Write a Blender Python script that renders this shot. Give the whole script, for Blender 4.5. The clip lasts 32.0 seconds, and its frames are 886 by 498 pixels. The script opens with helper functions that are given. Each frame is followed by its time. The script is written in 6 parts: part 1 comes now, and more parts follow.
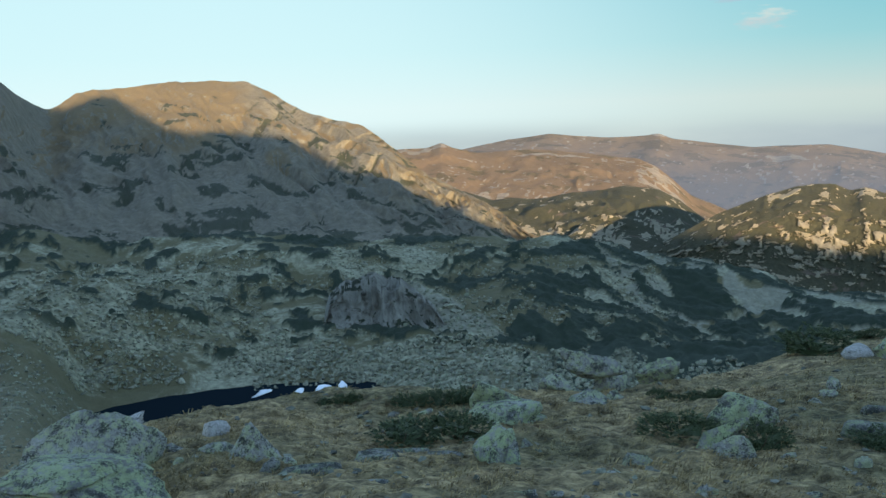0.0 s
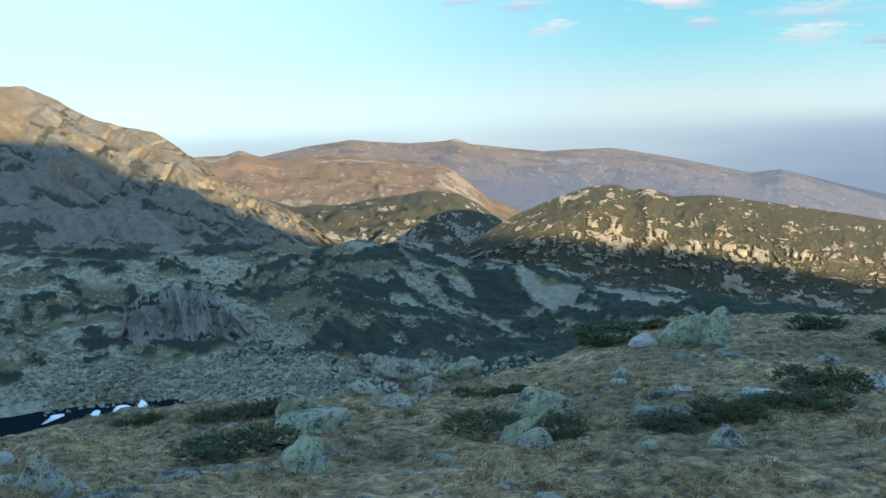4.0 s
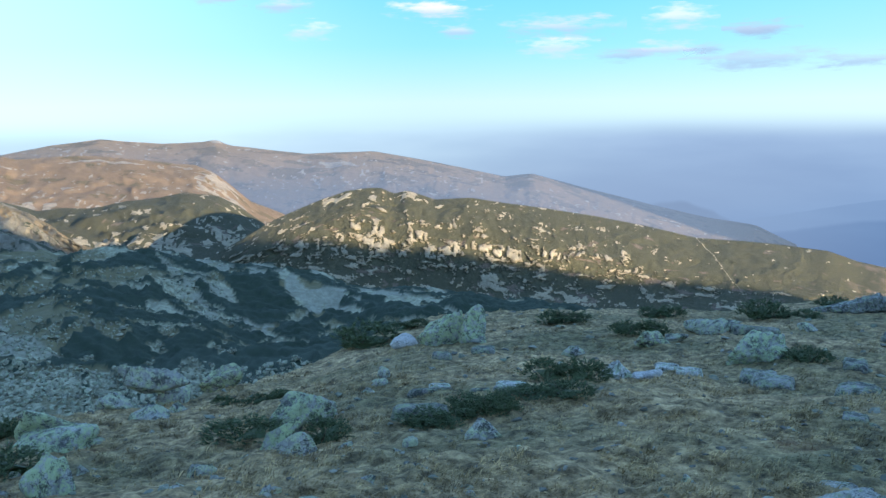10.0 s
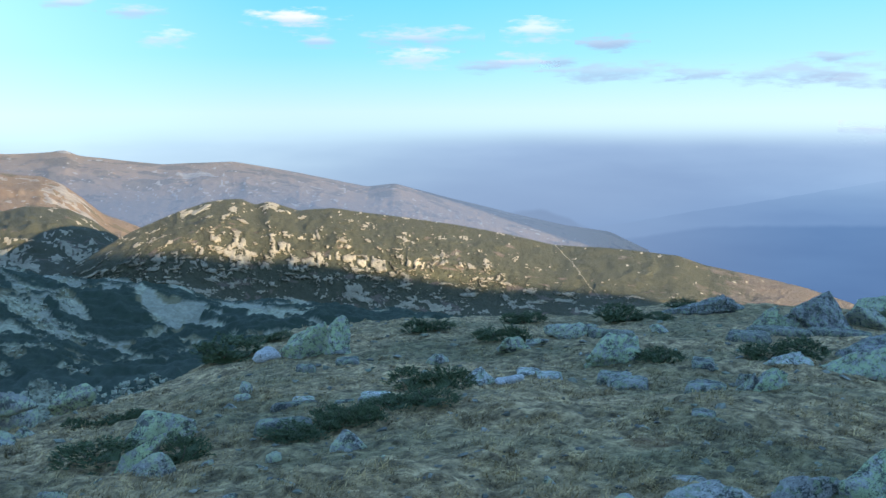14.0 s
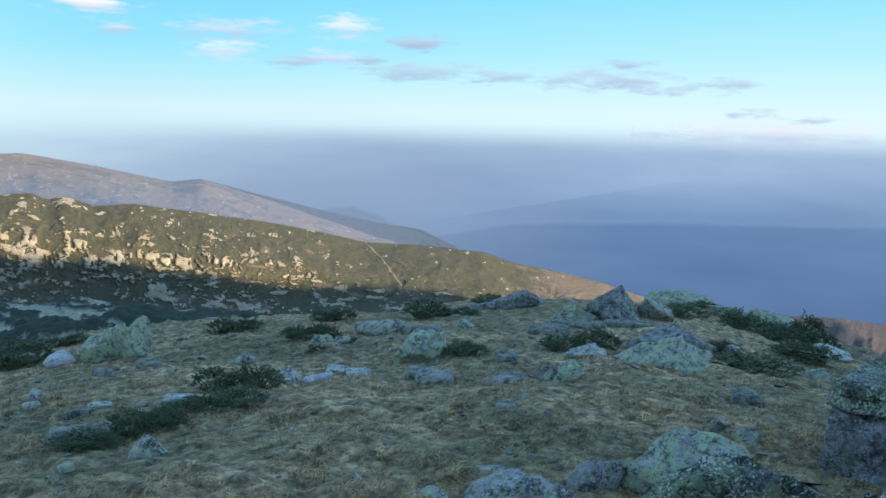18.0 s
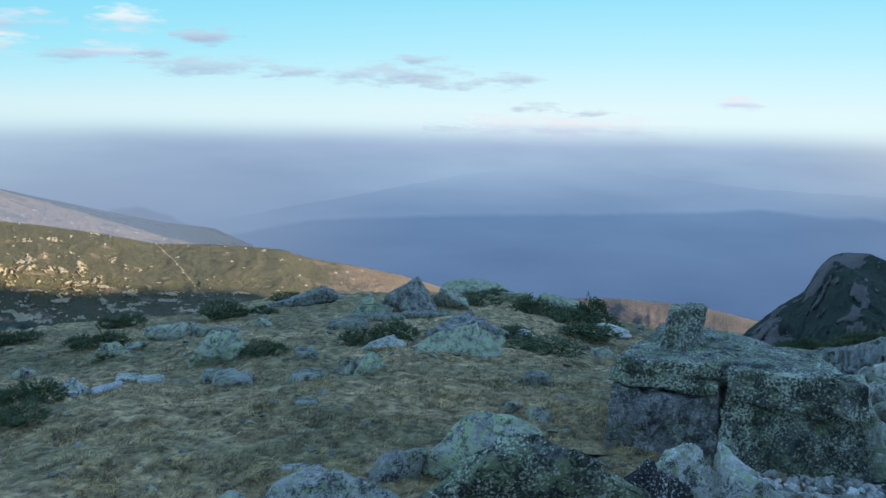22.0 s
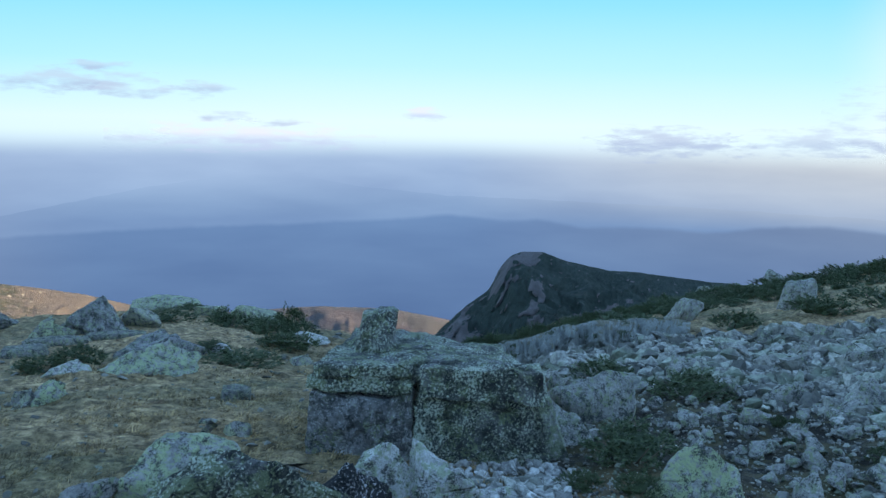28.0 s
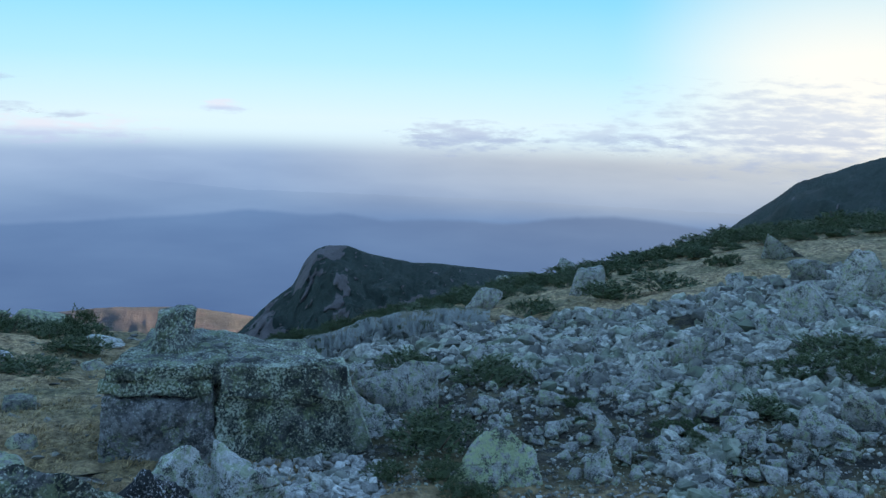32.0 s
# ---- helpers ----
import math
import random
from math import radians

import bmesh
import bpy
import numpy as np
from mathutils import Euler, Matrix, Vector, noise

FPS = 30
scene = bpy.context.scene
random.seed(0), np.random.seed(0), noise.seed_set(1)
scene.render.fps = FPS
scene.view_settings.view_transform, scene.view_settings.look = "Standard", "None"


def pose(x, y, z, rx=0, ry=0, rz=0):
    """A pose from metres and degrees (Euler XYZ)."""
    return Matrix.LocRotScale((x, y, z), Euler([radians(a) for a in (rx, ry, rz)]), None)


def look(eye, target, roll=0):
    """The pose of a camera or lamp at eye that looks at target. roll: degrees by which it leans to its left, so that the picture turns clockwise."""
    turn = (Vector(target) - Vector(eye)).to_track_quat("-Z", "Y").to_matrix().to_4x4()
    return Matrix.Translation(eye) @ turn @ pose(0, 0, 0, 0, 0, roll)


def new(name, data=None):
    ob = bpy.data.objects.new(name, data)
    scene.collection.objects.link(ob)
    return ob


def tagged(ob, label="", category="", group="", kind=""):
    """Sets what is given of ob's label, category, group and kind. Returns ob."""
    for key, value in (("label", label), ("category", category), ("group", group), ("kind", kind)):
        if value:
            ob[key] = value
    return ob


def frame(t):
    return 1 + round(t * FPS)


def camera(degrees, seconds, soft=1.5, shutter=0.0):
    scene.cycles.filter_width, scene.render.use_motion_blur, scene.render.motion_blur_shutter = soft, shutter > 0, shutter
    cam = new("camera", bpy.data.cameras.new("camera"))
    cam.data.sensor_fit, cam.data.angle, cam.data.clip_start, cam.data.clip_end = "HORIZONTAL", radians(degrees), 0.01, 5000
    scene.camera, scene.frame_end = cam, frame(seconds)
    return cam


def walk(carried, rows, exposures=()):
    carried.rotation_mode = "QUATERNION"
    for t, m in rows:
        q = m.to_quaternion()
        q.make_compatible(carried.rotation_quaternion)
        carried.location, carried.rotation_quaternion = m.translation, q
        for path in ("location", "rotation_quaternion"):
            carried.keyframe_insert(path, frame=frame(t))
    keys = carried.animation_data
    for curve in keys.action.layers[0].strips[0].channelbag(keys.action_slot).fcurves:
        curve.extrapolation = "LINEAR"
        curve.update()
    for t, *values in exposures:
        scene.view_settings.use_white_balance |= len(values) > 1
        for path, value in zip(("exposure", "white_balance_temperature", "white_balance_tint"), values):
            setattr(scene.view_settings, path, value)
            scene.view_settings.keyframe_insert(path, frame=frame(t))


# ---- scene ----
# ---- camera and walk ----
cam = camera(50.9, 32.0, soft=1.45)
EYE_Z, ARM = 4.0, 0.2          # the camera pans round the one who holds it, an arm in front
TURNS = [
    (0, 0.18, -8.68, -2.17), (0.5, 2.79, -8.95, -2.20), (1, 4.63, -9.20, -2.53), (1.5, 5.89, -9.27, -2.59),
    (2, 7.21, -9.21, -2.38), (2.5, 8.44, -9.13, -2.24), (3, 9.74, -9.01, -2.27), (3.5, 10.99, -8.87, -2.24),
    (4, 12.31, -8.76, -2.20), (4.5, 13.49, -8.75, -2.20), (6.5, 16.79, -8.55, -1.82), (7, 17.42, -8.48, -1.65),
    (7.5, 18.17, -8.45, -1.72), (8, 19.27, -8.44, -1.57), (8.5, 20.68, -8.52, -1.50), (9, 22.66, -8.73, -1.21),
    (9.5, 25.45, -8.91, -0.69), (10, 26.96, -8.96, -0.73), (10.5, 27.89, -8.95, -0.67), (11, 29.26, -8.93, -0.72),
    (11.5, 30.38, -8.92, -0.57), (12, 31.53, -8.89, -0.45), (12.5, 32.49, -8.84, -0.38), (13, 33.63, -8.77, -0.62),
    (13.5, 34.60, -8.62, -0.59), (15.5, 37.68, -8.13, 0.43), (16, 39.01, -8.19, 0.78), (16.5, 41.76, -8.11, 1.12),
    (17, 43.79, -8.18, 1.28), (17.5, 45.70, -8.35, 1.21), (18, 47.14, -8.52, 1.20), (18.5, 48.93, -8.57, 1.27),
    (19, 50.83, -8.63, 1.07), (19.5, 52.53, -8.70, 1.01), (20, 54.28, -8.76, 0.88), (20.5, 55.80, -8.78, 0.78),
    (21, 57.08, -8.80, 0.79), (21.5, 58.31, -8.74, 0.95), (22, 59.68, -8.61, 0.93), (22.5, 61.07, -8.50, 0.82),
    (23, 62.77, -8.42, 0.92), (23.5, 64.46, -8.41, 1.04), (24, 66.12, -8.36, 1.06), (24.5, 67.54, -8.28, 1.31),
    (25, 68.94, -8.21, 1.39), (25.5, 70.09, -8.09, 1.13), (27.5, 74.75, -7.75, 1.47), (28, 78.33, -7.69, 1.23),
    (28.5, 80.20, -7.74, 0.96), (29, 81.76, -7.76, 1.05), (29.5, 82.99, -7.81, 1.31), (30, 84.42, -7.86, 1.45),
    (30.5, 85.78, -7.85, 1.66), (31, 87.01, -7.81, 1.81), (31.5, 88.68, -7.78, 1.81), (32, 90.44, -7.78, 1.73),
]


def held(yaw, pitch, roll):
    a = radians(yaw)
    return pose(ARM * math.sin(a), ARM * math.cos(a), EYE_Z, 90 + pitch, 0, -yaw) @ pose(0, 0, 0, 0, 0, roll)


walk(cam, [(t, held(y, p, r)) for t, y, p, r in TURNS],
     [(0, 2.25, 7900, 6), (2, 2.36, 7700, 6), (4.5, 2.55, 6900, 5), (8, 2.68, 6400, 5), (16, 2.6, 6250, 5), (18.5, 2.54, 6700, 5), (20, 2.5, 6800, 5), (23, 2.54, 6800, 5), (25.5, 2.6, 6800, 5), (28, 2.62, 6600, 8), (32, 2.52, 6600, 8)])

# ---- sky and sun ----
SUN_AZ, SUN_EL = 165.0, 9.0     # degrees clockwise from +y
world = bpy.data.worlds.new("sky")
scene.world = world
world.use_nodes = True
wn = world.node_tree
sky = wn.nodes.new("ShaderNodeTexSky")
sky.sky_type, sky.sun_disc = "NISHITA", False
sky.sun_elevation, sky.sun_rotation = radians(SUN_EL), radians(SUN_AZ)
sky.altitude, sky.air_density, sky.dust_density, sky.ozone_density = 2300, 1.0, 0.3, 2.0
wn.links.new(sky.outputs["Color"], wn.nodes["Background"].inputs["Color"])
wn.nodes["Background"].inputs["Strength"].default_value = 0.15


def way(az, el=0.0):
    a, e = radians(az), radians(el)
    return Vector((math.sin(a) * math.cos(e), math.cos(a) * math.cos(e), math.sin(e)))


sun = new("sun", bpy.data.lights.new("sun", "SUN"))
sun.data.energy, sun.data.angle, sun.data.color = 2.9, radians(0.5), (1.0, 0.82, 0.60)
sun.matrix_world = look(way(SUN_AZ, SUN_EL) * 100, (0, 0, 0))


# ---- noise for whole arrays ----
def lattice(ix, iy, iz, seed):
    h = (ix * 374761393 + iy * 668265263 + iz * 2147483647 + seed * 974634321) & 0xFFFFFFFF
    h = ((h ^ (h >> 13)) * 1274126177) & 0xFFFFFFFF
    return ((h ^ (h >> 16)) & 0xFFFF) / 32767.5 - 1.0


def vnoise(x, y, z=None, seed=0):
    """Smooth value noise, -1 to 1."""
    x, y = np.asarray(x, float), np.asarray(y, float)
    z = np.zeros_like(x) if z is None else np.asarray(z, float)
    fx, fy, fz = np.floor(x), np.floor(y), np.floor(z)
    ix, iy, iz = fx.astype(np.int64), fy.astype(np.int64), fz.astype(np.int64)
    u, v, w = x - fx, y - fy, z - fz
    u, v, w = (q * q * q * (q * (q * 6 - 15) + 10) for q in (u, v, w))
    total = 0
    for a in (0, 1):
        for b in (0, 1):
            for c in (0, 1):
                total = total + lattice(ix + a, iy + b, iz + c, seed) * (u if a else 1 - u) * (v if b else 1 - v) * (w if c else 1 - w)
    return total


def fbm(x, y, octaves=4, seed=0, gain=0.5):
    total, amp, s = 0, 1.0, 1.0
    for o in range(octaves):
        total = total + amp * vnoise(x * s + 13.7 * o, y * s - 7.1 * o, None, seed + o)
        amp, s = amp * gain, s * 2.03
    return total


def ridged(x, y, octaves=4, seed=0, gain=0.5):
    total, amp, s = 0, 1.0, 1.0
    for o in range(octaves):
        total = total + amp * (1 - 2 * np.abs(vnoise(x * s + 5.3 * o, y * s + 9.1 * o, None, seed + o)))
        amp, s = amp * gain, s * 2.03
    return total


def smooth(lo, hi, x):
    t = np.clip((x - lo) / (hi - lo), 0, 1)
    return t * t * (3 - 2 * t)


def along(az, *knots):
    """A value for each azimuth, from knots of (azimuth, value), with rounded corners."""
    ks, vs = zip(*knots)
    return sum(np.interp(az + d, ks, vs) for d in (-0.5, -0.25, 0, 0.25, 0.5)) / 5


def grid_mesh(name, pts, wrap=False):
    """A mesh from rows x columns x 3 points."""
    n, m, _ = pts.shape
    idx = np.arange(n * m).reshape(n, m)
    if wrap:
        idx = np.concatenate([idx, idx[:, :1]], 1)
    quads = np.stack([idx[:-1, :-1], idx[:-1, 1:], idx[1:, 1:], idx[1:, :-1]], -1).reshape(-1, 4)
    return raw_mesh(name, pts.reshape(-1, 3), quads, True)


def raw_mesh(name, verts, faces, soft=True):
    """A mesh from arrays of points and of faces with one number of corners."""
    me = bpy.data.meshes.new(name)
    k = faces.shape[1]
    me.vertices.add(len(verts))
    me.vertices.foreach_set("co", np.ascontiguousarray(verts, np.float32).ravel())
    me.loops.add(faces.size)
    me.loops.foreach_set("vertex_index", np.ascontiguousarray(faces, np.int32).ravel())
    me.polygons.add(len(faces))
    me.polygons.foreach_set("loop_start", np.arange(0, faces.size, k, dtype=np.int32))
    me.polygons.foreach_set("loop_total", np.full(len(faces), k, np.int32))
    me.polygons.foreach_set("use_smooth", np.full(len(faces), soft))
    me.update()
    me.validate()
    return me


# ---- the lie of the land: lines round the camera, from near to far ----
def lines(az):
    """Radius and height of the ground's lines at each azimuth."""
    tan = lambda d: np.tan(np.radians(d))
    edge_r = along(az, (-180, 60), (-60, 30), (-25, 15), (-15, 17), (-5, 18), (5, 18), (12, 20), (17.5, 25), (21, 29), (25, 33), (33, 36), (41, 38),
                   (50, 42), (64, 42), (70, 38), (75, 34), (81, 45), (87.5, 60), (94, 72), (98, 78), (103, 84), (108, 90), (115, 92), (150, 90), (180, 60))
    edge_e = along(az, (-180, -1), (-60, -14), (-25, -19), (-17, -17.0), (-15, -16.75), (-12, -16.55), (-8.5, -16.85), (-6, -16.98), (-3, -17.2), (5, -17.4), (11, -17.1), (17.5, -15.7), (21, -14.4), (25, -13.2), (33, -12.6),
                   (41, -12.5), (50, -11.6), (57, -11.2), (64, -11.3), (70, -12.5), (75, -13.4), (81, -13.6), (87.5, -11.6), (94, -9.9), (98, -8.8), (103, -7.4),
                   (108, -5.8), (115, -4.5), (150, 0), (180, -1))
    out = [(0 * az, 2.35 + 0 * az), (3 + 0 * az, 2.2 + 0 * az), (6 + 0 * az, 0.55 + 0 * az), (9 + 0 * az, 0 * az), (edge_r, EYE_Z + edge_r * tan(edge_e)),
           (edge_r * 1.5, EYE_Z + 1.5 * edge_r * tan(edge_e - 4.5))]
    table = (((-180, 150, -3), (-60, 100, -18), (-25, 120, -19.6), (-22, 284, -18.4), (-5, 284, -18.4), (5, 200, -18.5), (15, 200, -19), (45, 200, -22), (75, 200, -22), (85, 200, -18), (180, 150, -3)),
             ((-180, 300, -3), (-60, 250, -12), (-25, 270, -14.5), (-22, 312, -15.95), (-14, 319, -15.7), (-5, 314, -15.85), (5, 330, -15.2), (15, 380, -15), (35, 400, -15.5), (45, 400, -19), (75, 300, -19), (85, 260, -17), (180, 260, -3)),
             ((-180, 400, -3), (-60, 350, -9), (-25, 340, -11.2), (-5, 370, -12), (5, 385, -12.3), (15, 435, -12.4), (35, 450, -13.2), (45, 480, -15), (75, 450, -15.5), (85, 320, -16), (180, 380, -3)),
             ((-180, 500, -4), (-60, 500, -7), (-25, 410, -8.6), (-5, 430, -9.1), (5, 450, -9.9), (15, 490, -10.8), (35, 520, -13), (45, 650, -14), (75, 650, -14), (85, 400, -15), (180, 450, -3)),
             ((-180, 800, -5), (-60, 650, -6), (-25, 490, -6.7), (-5, 500, -7.4), (5, 520, -8.5), (15, 545, -9.5), (25, 565, -11.3), (35, 640, -12.8), (45, 860, -13.2), (75, 900, -13.5), (85, 560, -14), (180, 700, -4)),
             ((-180, 1600, -5), (-60, 1100, -9), (-30, 1000, -12), (15, 1000, -14), (45, 1150, -15), (58, 1500, -15), (150, 1500, -14), (180, 1600, -5)),
             ((-180, 4700, -3), (-30, 4700, -6), (40, 4700, -7), (58, 4700, -13), (120, 4700, -13), (180, 4700, -3)))
    for row in table:
        r = along(az, *[(a, q) for a, q, e in row])
        out.append((r, EYE_Z + r * tan(along(az, *[(a, e) for a, q, e in row]))))
    return out


def fan(az, r):
    """The pale talus fan below the valley's rock wall, 0 to 1."""
    return smooth(0, 0.6, -1.0 + (396 - r) / 46 * 4.6 - az + 0.5 * vnoise(az * 2, r / 9)) * smooth(-2.5, -1.5, az) * smooth(340, 348, r) * (1 - smooth(392, 400, r))


def rise(az, r):
    """The slope's own height scale: about the elevation, in degrees, at which the valley's ground is seen from the meadow."""
    west = np.interp(r, [310, 368, 430, 500, 560], [-15.9, -12.0, -9.1, -7.4, -6.2])
    east = np.interp(r, [330, 380, 435, 490, 545, 640], [-16.6, -15.0, -12.4, -10.8, -9.5, -8.6])
    side = smooth(-3, 10, az)
    return west + (east - west) * side


# belts of dwarf pine on the open slope, and pale gaps in the closed pine: azimuth, height, half length, half width, tilt
PINE_BELTS = ((-8.0, -7.86, 6.0, 0.35, 0), (-9.1, -6.46, 3.2, 0.21, 0), (-3.2, -6.95, 2.7, 0.35, 0), (2.6, -7.6, 4.5, 0.35, 0), (-8.0, -9.32, 1.4, 0.31, 0), (-9.7, -10.2, 0.9, 0.28, -0.2), (-6.5, -10.75, 0.5, 0.63, 0),
              (1.8, -10.97, 3.8, 0.42, -0.1), (-8.4, -13.11, 1.4, 0.28, 0), (-2.2, -13.87, 3.2, 0.31, -0.1), (4.3, -15.1, 2.6, 0.35, 0.2), (-17.9, -12.41, 0.8, 0.24, 0), (-14.2, -7.92, 1.7, 0.14, 0))
PINE_GAPS = ((20.1, -9.9, 1.8, 0.42, -0.5), (17.3, -9.4, 1.1, 0.31, -0.3), (12.9, -9.6, 0.45, 0.6, -0.5), (9.8, -9.9, 1.7, 0.31, -0.1), (11.5, -11.41, 0.9, 0.24, 0.45), (18.3, -11.25, 0.8, 0.31, 0.1), (9.9, -12.8, 1.5, 0.45, -0.2),
             (24.5, -11.6, 1.6, 0.42, 0), (15.5, -10.5, 0.7, 0.17, 0), (20.1, -11.34, 0.5, 0.17, 0.3))


def patches(az, e, table):
    out = -1.0 + 0 * az
    for a, h, long, wide, tilt in table:
        out = np.maximum(out, 1 - np.hypot((az - a) / long, (e - h - tilt * (az - a)) / wide))
    return out


def pines(x, y, r):
    """Where dwarf pine grows in the valley, 0 to 1."""
    az = np.degrees(np.arctan2(x, y))
    e = rise(az, r)
    fray = fbm(az / 0.9, e / 0.35, 5, 43, 0.6)
    side = smooth(3, 8, az + 0.8 * fray)
    open_slope = fbm(az / 1.5, e / 0.42, 6, 42, 0.55) - 0.62 + 0.25 * smooth(-9.2, -7.5, e) + 0.2 * smooth(-3, 4, az)
    open_slope = np.maximum(open_slope, 0.55 * patches(az, e, PINE_BELTS) + 0.28 * fray) - 0.7 * fan(az, r)
    closed = fbm(az / 1.6 + e / 1.1, e / 0.55, 6, 41, 0.55) + 0.36 - 0.15 * smooth(-10.6, -9.6, e) + 0.35 * smooth(-11.4, -13.5, e) * smooth(11, 15, az)
    closed = np.minimum(closed, 0.40 - 1.3 * patches(az, e, PINE_GAPS) + 0.30 * fray)
    n = open_slope + (closed - open_slope) * side
    return smooth(0.0, 0.05, n) * smooth(322, 335, r + 200 * smooth(-2, 6, az)) * (1 - smooth(900, 1100, r)) * (1 - smooth(72, 78, az))


def talus(x, y, r):
    """Where loose stone takes the place of turf near by, 0 to 1."""
    az = np.degrees(np.arctan2(x, y))
    field = smooth(80, 87, az + 2.5 * fbm(x / 3, y / 3, 2, 51)) * smooth(9.5, 13, r) * (1 - smooth(28, 35, r - 0.35 * np.clip(az - 100, 0, 20) + 3.0 * fbm(x / 5, y / 5, 3, 52)))
    return np.clip(field, 0, 1)


def relief(x, y, r):
    """The roughness of the ground on top of its lines."""
    near = smooth(4, 9, r) * (1 - smooth(60, 120, r))
    h = near * (0.06 * fbm(x / 0.55 + 0.3 * y, y / 0.8, 3, 3) + 0.035 * fbm(x / 0.19, y / 0.22, 2, 7) + 0.16 * fbm(x / 4.5, y / 4.5, 3, 5))
    az = np.degrees(np.arctan2(x, y))
    field = smooth(78, 88, az) * (1 - smooth(150, 170, az)) * smooth(12, 22, r) * (1 - smooth(100, 140, r))
    h = h + field * (0.14 * ridged(x / 3.5, y / 3.5, 3, 11) - 0.05)
    far = smooth(190, 330, r) * (1 - smooth(1000, 1500, r))
    shore = 1 - np.exp(-((r - 300) / 26.0) ** 2) * smooth(-24, -20, az) * (1 - smooth(-4, 0, az))
    wall = 1 - np.exp(-((r - 358) / 16.0) ** 2) * smooth(-9, -6, az) * (1 - smooth(-1, 2, az))
    h = h + far * shore * wall * (5.0 * fbm(x / 70, y / 70, 3, 21) + 1.6 * ridged(x / 20, y / 20, 4, 25))
    h = h + pines(x, y, r) * (1.3 + 0.9 * vnoise(x / 2.2, y / 2.2, None, 31))
    return h


def ground_sheet(az, rows):
    """Points of the ground at azimuths (degrees) and shares of the way outward."""
    ls = lines(az)
    k = len(ls) - 1
    r, z = np.empty((len(rows), len(az))), np.empty((len(rows), len(az)))
    for i, s in enumerate(rows):
        j = min(int(s), k - 1)
        f = s - j
        (r0, z0), (r1, z1) = ls[j], ls[j + 1]
        r[i] = r0 + (r1 - r0) * f
        z[i] = z0 + (z1 - z0) * f
    soft = z.copy()
    soft[1:-1] = (z[:-2] + 2 * z[1:-1] + z[2:]) / 4
    x, y = r * np.sin(np.radians(az)), r * np.cos(np.radians(az))
    return np.stack([x, y, soft + relief(x, y, r)], -1)


ROWS = np.concatenate([np.linspace(0, 3, 22)[:-1], 3 + np.linspace(0, 1, 190)[:-1] ** 1.7, np.linspace(4, 5, 16)[:-1], np.linspace(5, 6, 8)[:-1], np.linspace(6, 7, 64)[:-1],
                       np.linspace(7, 10, 130)[:-1], np.linspace(10, 12, 16)])


def column(az):
    return ground_sheet(np.array([az]), ROWS)[:, 0]


def place(az, el, least=6.0, most=110.0):
    """Where the line of sight at that azimuth and elevation meets the ground."""
    c = column(az)
    e = np.array([ARM * math.sin(radians(az)), ARM * math.cos(radians(az)), EYE_Z])
    d = c - e
    flat = np.hypot(d[:, 0], d[:, 1])
    seen = np.degrees(np.arctan2(d[:, 2], flat))
    for i in range(1, len(c)):
        if least < flat[i] < most and seen[i] >= el > seen[i - 1]:
            f = (el - seen[i - 1]) / (seen[i] - seen[i - 1])
            return Vector(c[i - 1] + (c[i] - c[i - 1]) * f)
    return Vector(c[int(np.argmax(np.where(flat < most, seen, -90)))])


def height(x, y):
    """The ground's height under a point."""
    c = column(math.degrees(math.atan2(x, y)))
    return float(np.interp(math.hypot(x, y), np.hypot(c[:, 0], c[:, 1]), c[:, 2]))


